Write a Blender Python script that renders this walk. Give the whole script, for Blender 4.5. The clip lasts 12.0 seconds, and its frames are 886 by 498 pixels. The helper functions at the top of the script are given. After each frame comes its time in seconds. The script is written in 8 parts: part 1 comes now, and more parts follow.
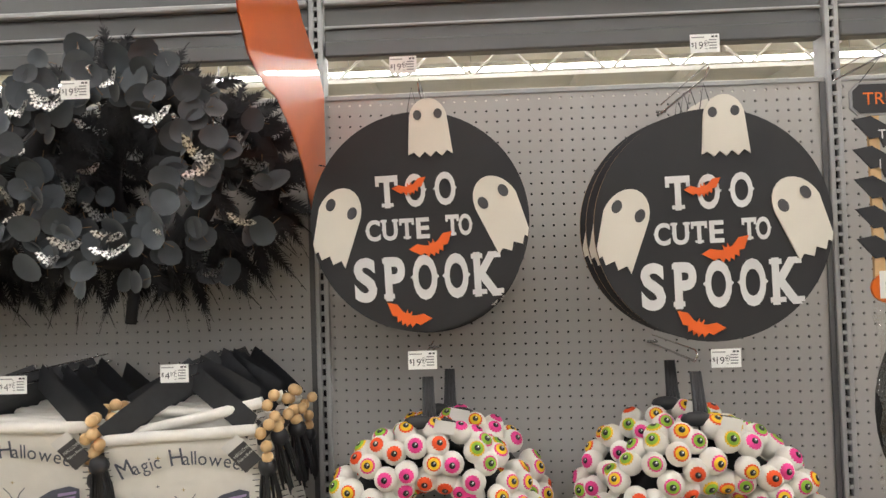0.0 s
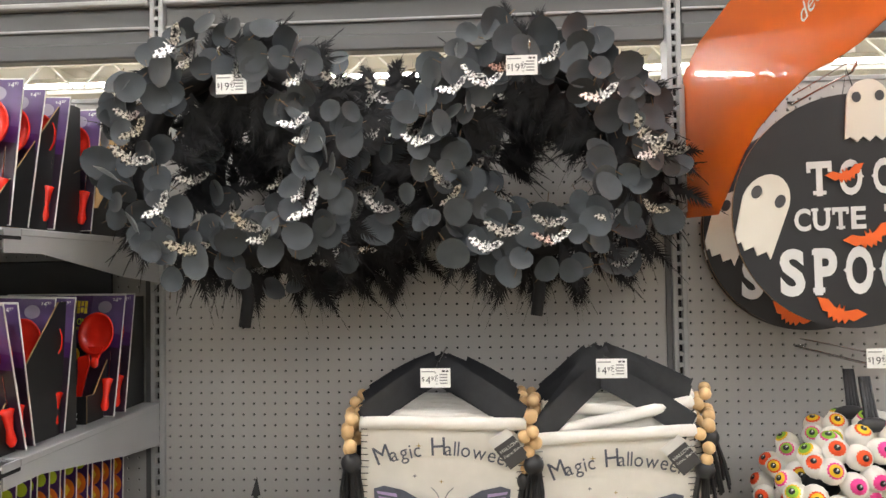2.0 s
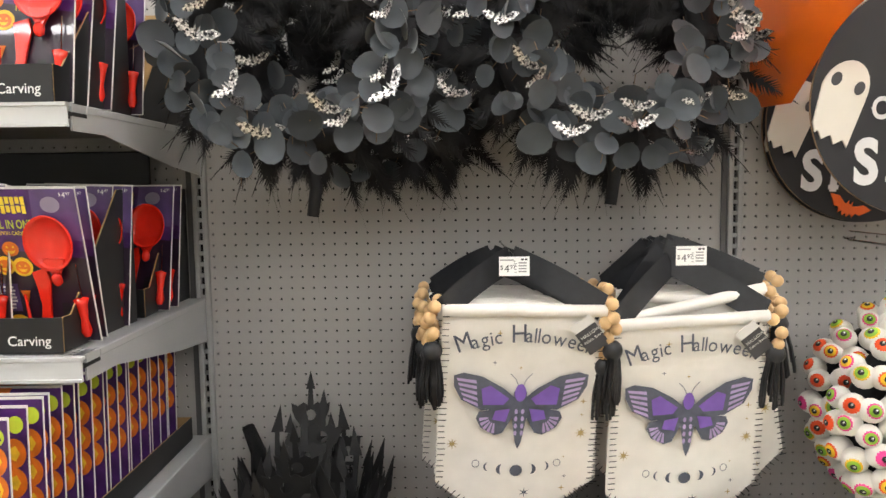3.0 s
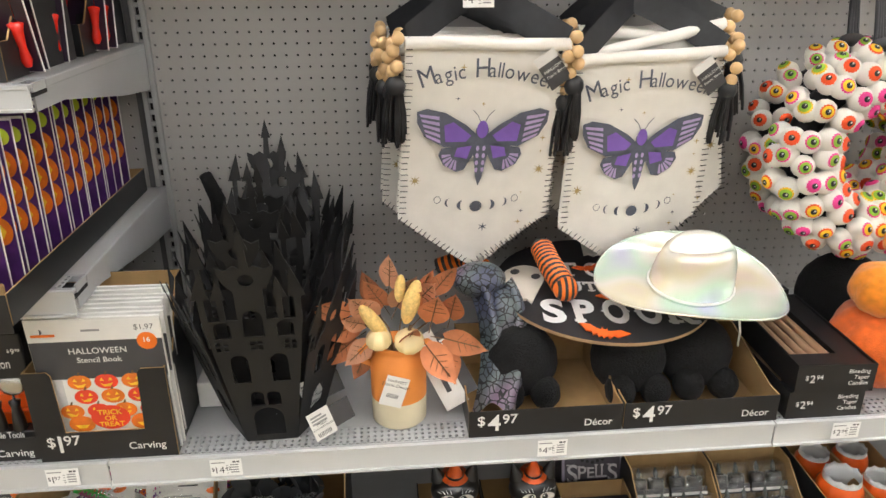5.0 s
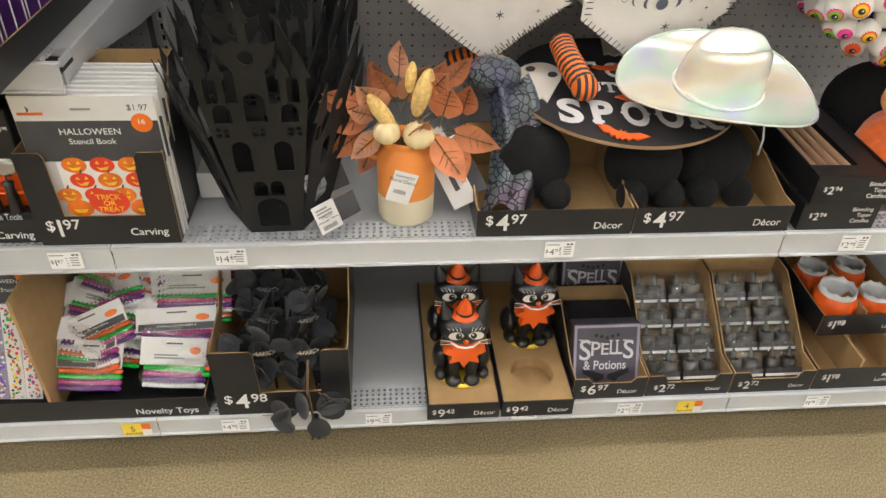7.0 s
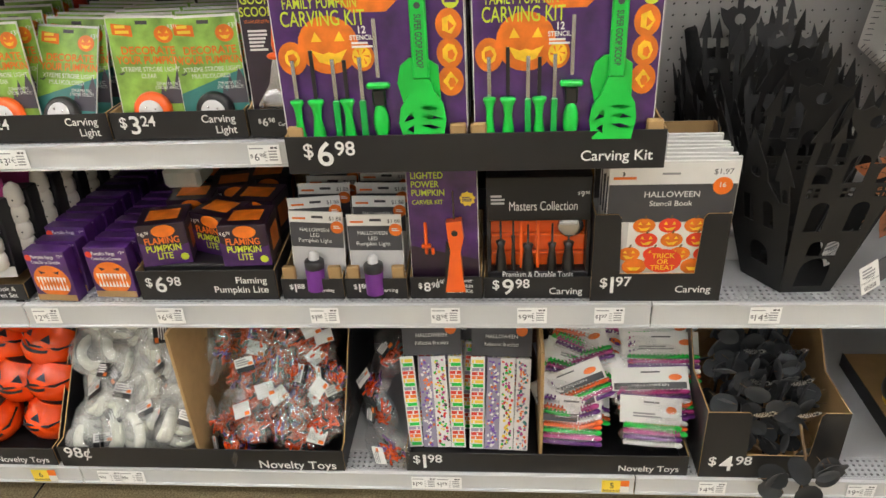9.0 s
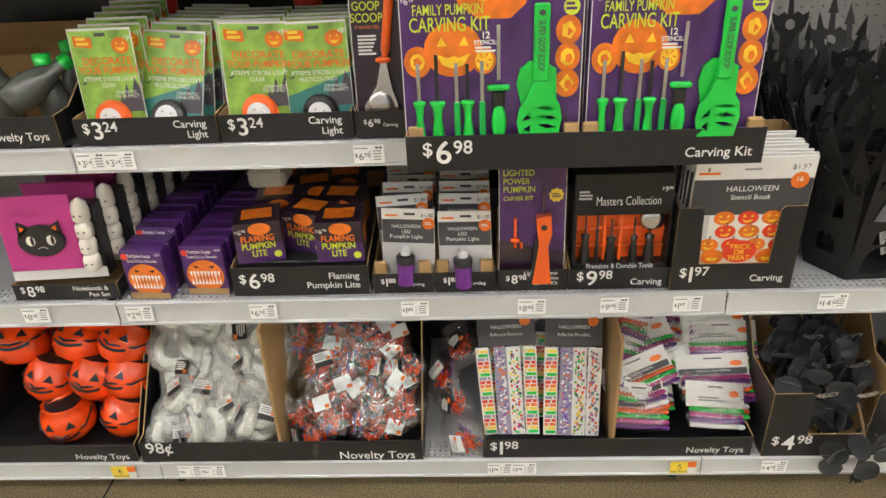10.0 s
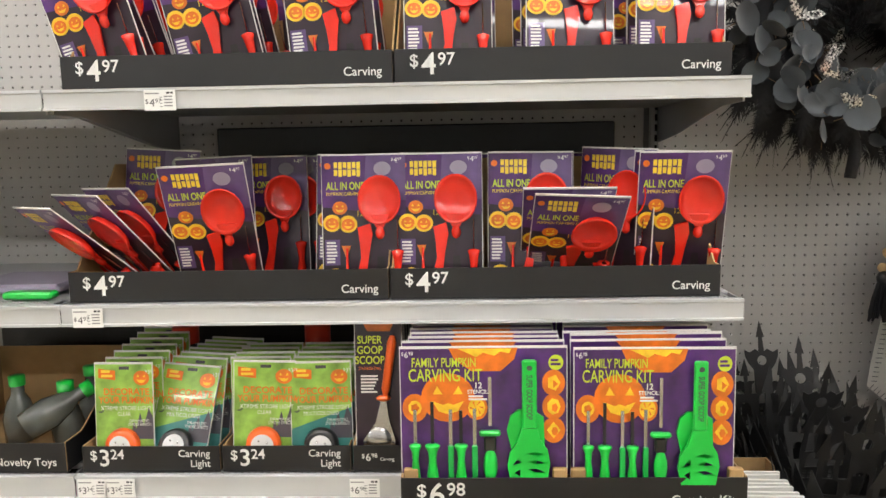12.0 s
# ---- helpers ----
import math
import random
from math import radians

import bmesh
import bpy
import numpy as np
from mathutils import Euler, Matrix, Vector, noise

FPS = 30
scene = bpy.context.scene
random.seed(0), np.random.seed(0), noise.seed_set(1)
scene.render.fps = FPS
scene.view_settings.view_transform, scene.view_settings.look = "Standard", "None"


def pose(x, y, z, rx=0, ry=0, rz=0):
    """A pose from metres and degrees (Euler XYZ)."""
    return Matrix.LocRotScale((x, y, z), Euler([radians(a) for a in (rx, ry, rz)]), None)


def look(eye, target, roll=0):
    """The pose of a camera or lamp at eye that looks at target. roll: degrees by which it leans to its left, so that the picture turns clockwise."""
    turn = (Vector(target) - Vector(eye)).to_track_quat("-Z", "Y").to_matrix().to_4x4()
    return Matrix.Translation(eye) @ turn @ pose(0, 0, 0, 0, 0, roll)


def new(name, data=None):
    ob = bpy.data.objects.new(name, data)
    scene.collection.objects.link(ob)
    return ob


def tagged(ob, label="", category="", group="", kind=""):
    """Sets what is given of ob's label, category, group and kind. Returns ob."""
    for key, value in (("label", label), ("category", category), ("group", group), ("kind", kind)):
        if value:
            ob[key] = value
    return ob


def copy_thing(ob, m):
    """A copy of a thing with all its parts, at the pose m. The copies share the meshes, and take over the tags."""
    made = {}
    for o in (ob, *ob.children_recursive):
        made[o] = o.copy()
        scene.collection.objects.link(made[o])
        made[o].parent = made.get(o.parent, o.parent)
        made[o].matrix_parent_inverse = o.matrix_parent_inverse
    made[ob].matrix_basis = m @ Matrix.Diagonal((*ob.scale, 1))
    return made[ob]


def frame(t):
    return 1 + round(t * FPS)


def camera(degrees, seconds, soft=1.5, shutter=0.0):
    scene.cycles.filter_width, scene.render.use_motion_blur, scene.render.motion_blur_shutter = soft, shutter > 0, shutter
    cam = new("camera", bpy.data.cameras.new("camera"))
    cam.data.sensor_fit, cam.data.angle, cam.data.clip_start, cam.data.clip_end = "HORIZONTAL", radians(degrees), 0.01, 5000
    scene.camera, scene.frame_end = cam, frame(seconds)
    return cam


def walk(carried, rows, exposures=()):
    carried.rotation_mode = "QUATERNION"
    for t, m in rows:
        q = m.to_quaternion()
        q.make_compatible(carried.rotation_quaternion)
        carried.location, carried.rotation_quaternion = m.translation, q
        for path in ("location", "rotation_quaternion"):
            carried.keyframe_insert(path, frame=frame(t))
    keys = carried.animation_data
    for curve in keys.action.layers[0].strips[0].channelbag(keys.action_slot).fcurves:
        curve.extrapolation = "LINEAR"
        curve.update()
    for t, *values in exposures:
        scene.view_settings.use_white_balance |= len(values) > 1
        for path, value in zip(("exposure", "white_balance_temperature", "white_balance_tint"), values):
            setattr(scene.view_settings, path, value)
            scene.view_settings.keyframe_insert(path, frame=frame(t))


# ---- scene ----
cam = camera(63.2, 12.0)
PATH = [
    (0, (-0.055, 0.096, 1.545), (-0.139, 2.094, 1.596), -1.7),
    (0.5, (-0.287, 0.161, 1.551), (-0.437, 2.155, 1.615), -1.6),
    (1, (-0.499, 0.179, 1.543), (-0.678, 2.17, 1.609), -1.4),
    (1.5, (-0.699, 0.112, 1.547), (-0.874, 2.103, 1.625), -1.0),
    (2, (-0.858, 0.141, 1.537), (-0.978, 2.137, 1.598), -0.9),
    (2.5, (-0.985, 0.178, 1.524), (-1.007, 2.177, 1.582), -1.1),
    (3, (-1.075, 0.168, 1.489), (-1.088, 2.16, 1.313), -0.8),
    (3.5, (-1.089, 0.175, 1.479), (-1.078, 2.125, 1.035), -0.9),
    (3.7, (-1.1, 0.187, 1.471), (-1.054, 2.113, 0.936), -0.8),
    (5.3, (-1.136, 0.145, 1.386), (-0.965, 1.956, 0.556), 0.1),
    (5.5, (-1.133, 0.158, 1.377), (-0.961, 1.928, 0.463), 0.5),
    (6, (-1.13, 0.177, 1.348), (-0.956, 1.848, 0.263), 1.3),
    (6.5, (-1.124, 0.193, 1.34), (-0.948, 1.794, 0.154), 1.9),
    (6.7, (-1.13, 0.193, 1.34), (-0.948, 1.788, 0.146), 2.2),
    (8.3, (-1.6, 0.097, 1.343), (-1.733, 1.798, 0.3), -1.2),
    (8.5, (-1.701, 0.118, 1.346), (-1.889, 1.827, 0.325), -2.3),
    (9, (-1.9, 0.104, 1.339), (-2.069, 1.841, 0.362), -3.2),
    (9.5, (-2.081, 0.023, 1.352), (-2.185, 1.764, 0.374), -3.0),
    (10, (-2.123, 0.029, 1.366), (-2.209, 1.774, 0.393), -2.6),
    (10.5, (-2.106, 0.022, 1.368), (-2.185, 1.801, 0.457), -1.6),
    (11, (-2.113, 0.009, 1.383), (-2.194, 1.858, 0.624), -1.3),
    (11.5, (-2.112, -0.006, 1.433), (-2.188, 1.923, 0.911), -1.1),
    (12, (-2.113, -0.018, 1.487), (-2.181, 1.966, 1.241), -1.0),
]
walk(cam, [(t, look(eye, target, roll)) for t, eye, target, roll in PATH],
     ((0.0, -0.33, 6250, 10), (1.0, -0.18, 6250, 10), (1.5, -0.03, 6250, 10), (2.5, 0.13, 6250, 10), (3.0, 0.21, 6250, 10), (3.5, 0.22, 6250, 10), (5.5, 0.08, 6250, 10), (8.5, 0.0, 6330, 10), (10.5, 0.0, 6330, 10), (12.0, 0.10, 6330, 10)))

# ---- world, light, exposure ----
world = bpy.data.worlds.new("store_world")
scene.world = world
world.use_nodes = True
world.node_tree.nodes["Background"].inputs[0].default_value = (0.9, 0.95, 1.0, 1)
world.node_tree.nodes["Background"].inputs[1].default_value = 0.0
TUBE_STRENGTH = 40.0
scene.view_settings.exposure = 0.0


# ---- materials ----
def mat(name, col, rough=0.6, metal=0.0, vary=0.12, scale=18.0, bump=0.0, bump_scale=220.0, coat=0.0, emit=0.0, rand=0.0, sheen=0.0, trans=0.0, alpha=1.0):
    m = bpy.data.materials.new(name)
    m.use_nodes = True
    nt = m.node_tree
    b = nt.nodes["Principled BSDF"]
    b.inputs["Roughness"].default_value = rough
    b.inputs["Metallic"].default_value = metal
    b.inputs["Coat Weight"].default_value = coat
    b.inputs["Sheen Weight"].default_value = sheen
    b.inputs["Transmission Weight"].default_value = trans
    b.inputs["Alpha"].default_value = alpha
    tc = nt.nodes.new("ShaderNodeTexCoord")
    n1 = nt.nodes.new("ShaderNodeTexNoise")
    n1.inputs["Scale"].default_value = scale
    n1.inputs["Detail"].default_value = 6
    nt.links.new(tc.outputs["Object"], n1.inputs["Vector"])
    ramp = nt.nodes.new("ShaderNodeMapRange")
    ramp.inputs["From Min"].default_value = 0.25
    ramp.inputs["From Max"].default_value = 0.75
    ramp.inputs["To Min"].default_value = 1 - vary
    ramp.inputs["To Max"].default_value = 1 + vary
    nt.links.new(n1.outputs["Fac"], ramp.inputs["Value"])
    value = ramp.outputs["Result"]
    if rand:
        oi = nt.nodes.new("ShaderNodeObjectInfo")
        r2 = nt.nodes.new("ShaderNodeMapRange")
        r2.inputs["To Min"].default_value = 1 - rand
        r2.inputs["To Max"].default_value = 1 + rand
        nt.links.new(oi.outputs["Random"], r2.inputs["Value"])
        mu = nt.nodes.new("ShaderNodeMath")
        mu.operation = "MULTIPLY"
        nt.links.new(value, mu.inputs[0])
        nt.links.new(r2.outputs["Result"], mu.inputs[1])
        value = mu.outputs[0]
    mix = nt.nodes.new("ShaderNodeVectorMath")
    mix.operation = "SCALE"
    mix.inputs[0].default_value = col
    nt.links.new(value, mix.inputs["Scale"])
    nt.links.new(mix.outputs["Vector"], b.inputs["Base Color"])
    if emit:
        b.inputs["Emission Color"].default_value = (*col, 1)
        b.inputs["Emission Strength"].default_value = emit
    if bump:
        n2 = nt.nodes.new("ShaderNodeTexNoise")
        n2.inputs["Scale"].default_value = bump_scale
        n2.inputs["Detail"].default_value = 3
        nt.links.new(tc.outputs["Object"], n2.inputs["Vector"])
        bp = nt.nodes.new("ShaderNodeBump")
        bp.inputs["Strength"].default_value = bump
        bp.inputs["Distance"].default_value = 0.003
        nt.links.new(n2.outputs["Fac"], bp.inputs["Height"])
        nt.links.new(bp.outputs["Normal"], b.inputs["Normal"])
    return m


PEG = mat("grey_painted_hardboard", (0.40, 0.386, 0.367), 0.55, vary=0.06, scale=3, bump=0.05)
STEEL = mat("grey_powder_coat", (0.36, 0.36, 0.355), 0.42, vary=0.05, scale=9, bump=0.03)
STEEL_DK = mat("dark_grey_steel", (0.10, 0.10, 0.10), 0.45, vary=0.08, scale=6)
RAIL = mat("pale_grey_price_rail", (0.56, 0.57, 0.57), 0.3, vary=0.03, scale=12, coat=0.25)
DECK = mat("grey_shelf_paint", (0.42, 0.43, 0.44), 0.38, vary=0.07, scale=5, bump=0.02)
# near-black: paints the shade behind holes and in slots; also joints and feet
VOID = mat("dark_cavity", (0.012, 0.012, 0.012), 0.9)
CHROME = mat("zinc_wire", (0.6, 0.6, 0.6), 0.25, metal=1.0, vary=0.05)
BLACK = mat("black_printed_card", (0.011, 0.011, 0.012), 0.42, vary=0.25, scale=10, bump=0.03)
KRAFT = mat("brown_kraft_card", (0.37, 0.235, 0.10), 0.8, vary=0.08, scale=40, bump=0.06)
WHITE = mat("white_print", (0.80, 0.80, 0.78), 0.5, vary=0.03)
PAPER = mat("white_paper", (0.76, 0.75, 0.72), 0.6, vary=0.04, scale=30)
TAGPAPER = mat("bright_tag_paper", (0.88, 0.88, 0.86), 0.5, vary=0.02, scale=30)
GREY = mat("grey_print", (0.30, 0.30, 0.30), 0.55, vary=0.08)
DKGREY = mat("charcoal_print", (0.06, 0.06, 0.065), 0.5, vary=0.1)
LTGREY = mat("light_grey_print", (0.55, 0.55, 0.55), 0.55, vary=0.04)
PURPLE = mat("deep_purple_print", (0.066, 0.017, 0.128), 0.3, vary=0.6, scale=22, coat=0.5)
VIOLET = mat("violet_glow_print", (0.105, 0.062, 0.185), 0.3, vary=0.35, scale=20, coat=0.5)
NIGHT = mat("dark_night_print", (0.022, 0.010, 0.024), 0.32, vary=0.4, scale=16, coat=0.5)
ORANGE = mat("orange_print", (0.80, 0.17, 0.012), 0.4, vary=0.15, scale=30)
ORANGE_P = mat("orange_plastic", (0.82, 0.12, 0.012), 0.28, vary=0.06, coat=0.4)
PUMP = mat("pumpkin_print", (0.72, 0.17, 0.012), 0.35, vary=0.3, scale=35, coat=0.3)
YELLOW = mat("yellow_print", (0.85, 0.62, 0.05), 0.4, vary=0.08)
GLOW = mat("carved_yellow_print", (0.86, 0.55, 0.03), 0.4, vary=0.25, scale=50)
LIME = mat("lime_print", (0.55, 0.66, 0.04), 0.4, vary=0.1)
RED = mat("red_plastic", (0.78, 0.025, 0.012), 0.2, vary=0.08, coat=0.5)
REDCLEAR = mat("red_print", (0.72, 0.05, 0.02), 0.35, vary=0.1)
GREEN = mat("bright_green_plastic", (0.012, 0.52, 0.055), 0.28, vary=0.06, coat=0.3)
# darker copy of the green plastic, with shade put into the colour
GREEN_DK = mat("shaded_green_plastic", (0.01, 0.36, 0.06), 0.35, vary=0.1)
GREENCARD = mat("leaf_green_print", (0.27, 0.48, 0.08), 0.35, vary=0.6, scale=24, coat=0.4)
TEAL = mat("teal_print", (0.05, 0.22, 0.20), 0.35, vary=0.3, scale=12)
# black leaf colour, lowered further for the shade inside the carton
LEAFDK = mat("shade_darkened_black_leaf", (0.016, 0.019, 0.022), 0.6, vary=0.3, scale=14, rand=0.4, sheen=0.2)
PAILRED = mat("red_orange_plastic", (0.86, 0.075, 0.006), 0.2, vary=0.05, coat=0.5)
STEELBLADE = mat("steel_blade", (0.55, 0.55, 0.57), 0.25, metal=1.0, vary=0.1)
DKPLASTIC = mat("black_plastic", (0.012, 0.012, 0.013), 0.3, vary=0.1, coat=0.3)
PURPLE_P = mat("purple_plastic", (0.14, 0.025, 0.22), 0.3, vary=0.1)
PINK = mat("magenta_cover", (0.46, 0.04, 0.22), 0.45, vary=0.08)
CLOTH = mat("cream_canvas", (0.82, 0.79, 0.73), 0.9, vary=0.05, scale=25, bump=0.35, bump_scale=700, sheen=0.2)
THREAD = mat("dark_thread", (0.03, 0.03, 0.035), 0.85)
RIBBON = mat("black_satin_ribbon", (0.02, 0.021, 0.024), 0.45, vary=0.2, scale=60)
BEAD = mat("raw_wood_bead", (0.66, 0.44, 0.22), 0.55, vary=0.12, scale=40)
MOTH_A = mat("violet_ink", (0.19, 0.10, 0.42), 0.8, vary=0.12, scale=40)
MOTH_B = mat("lilac_ink", (0.43, 0.33, 0.56), 0.8, vary=0.12, scale=40)
INK = mat("slate_ink", (0.09, 0.10, 0.13), 0.8, vary=0.15, scale=80)
GOLDINK = mat("gold_ink", (0.45, 0.33, 0.12), 0.6)
LEAFBLK = mat("charcoal_fabric_leaf", (0.040, 0.049, 0.058), 0.6, vary=0.35, scale=14, rand=0.45, sheen=0.3)
FEATHER = mat("black_feather", (0.006, 0.006, 0.008), 0.75, vary=0.4, scale=30)
SIGNBLK = mat("black_chalk_paint", (0.020, 0.020, 0.023), 0.55, vary=0.15, scale=7, bump=0.02)
SIGNEDGE = mat("fibreboard_edge", (0.34, 0.22, 0.12), 0.8)
GHOST = mat("cream_paint", (0.74, 0.70, 0.62), 0.6, vary=0.03, scale=15)
SIGNWHITE = mat("white_sign_paint", (0.72, 0.72, 0.72), 0.55, vary=0.04)
SIGNORANGE = mat("orange_sign_paint", (0.80, 0.13, 0.015), 0.55, vary=0.05)
BANNERORANGE = mat("orange_sign_vinyl", (0.86, 0.155, 0.008), 0.35, vary=0.03, coat=0.4)
FUZZ = mat("white_flocked_eye", (0.83, 0.79, 0.72), 0.95, vary=0.08, scale=60, bump=0.5, bump_scale=500, sheen=0.4)
PUPIL = mat("black_bead", (0.008, 0.008, 0.008), 0.3)
IRIS = [mat("pink_felt", (0.78, 0.06, 0.28), 0.9, bump=0.3), mat("orange_felt", (0.78, 0.09, 0.02), 0.9, bump=0.3),
        mat("yellow_felt", (0.82, 0.50, 0.02), 0.9, bump=0.3), mat("green_felt", (0.26, 0.46, 0.04), 0.9, bump=0.3)]
CASTLE = mat("black_sheet_metal", (0.007, 0.007, 0.0075), 0.62, vary=0.2, scale=20, bump=0.04)
VASE_O = mat("matte_orange_glaze", (0.78, 0.27, 0.05), 0.6, vary=0.06, scale=12)
VASE_C = mat("cream_glaze", (0.74, 0.66, 0.47), 0.6, vary=0.05, scale=12)
AUTUMN = mat("dusty_autumn_leaf", (0.56, 0.20, 0.085), 0.6, vary=0.3, scale=30, rand=0.35, bump=0.15, bump_scale=90)
AUTUMN_P = mat("pale_rust_leaf", (0.70, 0.34, 0.20), 0.6, vary=0.25, scale=30, rand=0.25, bump=0.15, bump_scale=90)
GOURD = mat("cream_gourd", (0.80, 0.66, 0.36), 0.5, vary=0.1, scale=20)
WHEAT = mat("dried_wheat", (0.80, 0.56, 0.20), 0.9, vary=0.3, scale=120, bump=0.8, bump_scale=300)
STEM = mat("brown_stem", (0.16, 0.10, 0.05), 0.8)
PLUSHBLK = mat("black_plush", (0.003, 0.003, 0.0035), 0.95, vary=0.4, scale=60, bump=0.9, bump_scale=260)
PLUSHORG = mat("orange_plush", (0.72, 0.13, 0.012), 0.95, vary=0.2, scale=70, bump=0.8, bump_scale=350, sheen=0.3)
PLUSHGOLD = mat("golden_plush", (0.78, 0.25, 0.01), 0.95, vary=0.2, scale=70, bump=0.8, bump_scale=350, sheen=0.3)
WAX = mat("ivory_wax", (0.72, 0.48, 0.30), 0.5, vary=0.05)
GREYCAT = mat("slate_book_cover", (0.075, 0.068, 0.085), 0.5, vary=0.2, scale=15)
LILAC = mat("lilac_frame_print", (0.30, 0.27, 0.36), 0.5, vary=0.08)
SILVERTXT = mat("pale_silver_print", (0.6, 0.58, 0.6), 0.5, vary=0.06)
CATBLK = mat("gloss_black_ceramic", (0.010, 0.009, 0.009), 0.3, vary=0.3, coat=0.3)
GLOWTOY = mat("milky_glow_plastic", (0.66, 0.68, 0.58), 0.4, vary=0.08, scale=40)
SMOKY = mat("smoky_plastic", (0.10, 0.11, 0.10), 0.25, vary=0.2, coat=0.4)
LANTERN_IN = mat("grey_white_enamel", (0.62, 0.62, 0.62), 0.4, vary=0.06)
CONCRETE_L = (0.36, 0.285, 0.160)


def film_material(name="clear_plastic_film", milk=0.0):
    m = bpy.data.materials.new(name)
    m.use_nodes = True
    nt = m.node_tree
    out = nt.nodes["Material Output"]
    tr = nt.nodes.new("ShaderNodeBsdfTransparent")
    gl = nt.nodes.new("ShaderNodeBsdfGlossy")
    gl.inputs["Roughness"].default_value = 0.12
    tc = nt.nodes.new("ShaderNodeTexCoord")
    no = nt.nodes.new("ShaderNodeTexNoise")
    no.inputs["Scale"].default_value = 45
    no.inputs["Detail"].default_value = 4
    bp = nt.nodes.new("ShaderNodeBump")
    bp.inputs["Strength"].default_value = 0.8
    bp.inputs["Distance"].default_value = 0.01
    nt.links.new(tc.outputs["Object"], no.inputs["Vector"])
    nt.links.new(no.outputs["Fac"], bp.inputs["Height"])
    nt.links.new(bp.outputs["Normal"], gl.inputs["Normal"])
    mx = nt.nodes.new("ShaderNodeMixShader")
    mx.inputs[0].default_value = 0.16
    nt.links.new(tr.outputs[0], mx.inputs[1])
    nt.links.new(gl.outputs[0], mx.inputs[2])
    last = mx
    if milk:
        df = nt.nodes.new("ShaderNodeBsdfDiffuse")
        df.inputs["Color"].default_value = (0.78, 0.79, 0.76, 1)
        last = nt.nodes.new("ShaderNodeMixShader")
        last.inputs[0].default_value = milk
        nt.links.new(mx.outputs[0], last.inputs[1])
        nt.links.new(df.outputs[0], last.inputs[2])
    nt.links.new(last.outputs[0], out.inputs["Surface"])
    return m


FILM = film_material()
MILKFILM = film_material("milky_plastic_film", 0.22)


def glitter_material():
    m = mat("silver_glitter", (0.62, 0.62, 0.64), 0.34, metal=1.0, vary=0.3, scale=300)
    nt = m.node_tree
    b = nt.nodes["Principled BSDF"]
    tc = nt.nodes.new("ShaderNodeTexCoord")
    v = nt.nodes.new("ShaderNodeTexVoronoi")
    v.inputs["Scale"].default_value = 330
    nt.links.new(tc.outputs["Object"], v.inputs["Vector"])
    bp = nt.nodes.new("ShaderNodeBump")
    bp.inputs["Strength"].default_value = 1.0
    bp.inputs["Distance"].default_value = 0.02
    sep = nt.nodes.new("ShaderNodeSeparateColor")
    nt.links.new(v.outputs["Color"], sep.inputs[0])
    nt.links.new(sep.outputs[0], bp.inputs["Height"])
    nt.links.new(bp.outputs["Normal"], b.inputs["Normal"])
    r = nt.nodes.new("ShaderNodeValToRGB")
    r.color_ramp.elements[0].position, r.color_ramp.elements[0].color = 0.25, (0.04, 0.04, 0.045, 1)
    r.color_ramp.elements[1].position, r.color_ramp.elements[1].color = 0.85, (0.95, 0.93, 0.9, 1)
    nt.links.new(sep.outputs[1], r.inputs["Fac"])
    nt.links.new(r.outputs["Color"], b.inputs["Base Color"])
    return m


GLITTER = glitter_material()


def iridescent_material():
    m = mat("pearl_iridescent", (0.85, 0.8, 0.72), 0.22, vary=0.05, coat=0.6)
    nt = m.node_tree
    b = nt.nodes["Principled BSDF"]
    b.inputs["Metallic"].default_value = 0.35
    tc = nt.nodes.new("ShaderNodeTexCoord")
    no = nt.nodes.new("ShaderNodeTexNoise")
    no.inputs["Scale"].default_value = 7
    no.inputs["Detail"].default_value = 1
    nt.links.new(tc.outputs["Object"], no.inputs["Vector"])
    r = nt.nodes.new("ShaderNodeValToRGB")
    e = r.color_ramp.elements
    e[0].position, e[0].color = 0.3, (0.85, 0.66, 0.68, 1)
    e[1].position, e[1].color = 0.72, (0.62, 0.62, 0.8, 1)
    for p, c in ((0.42, (0.86, 0.80, 0.6, 1)), (0.5, (0.85, 0.84, 0.78, 1)), (0.6, (0.66, 0.82, 0.68, 1))):
        k = e.new(p)
        k.color = c
    nt.links.new(no.outputs["Fac"], r.inputs["Fac"])
    nt.links.new(r.outputs["Color"], b.inputs["Base Color"])
    return m


PEARL = iridescent_material()


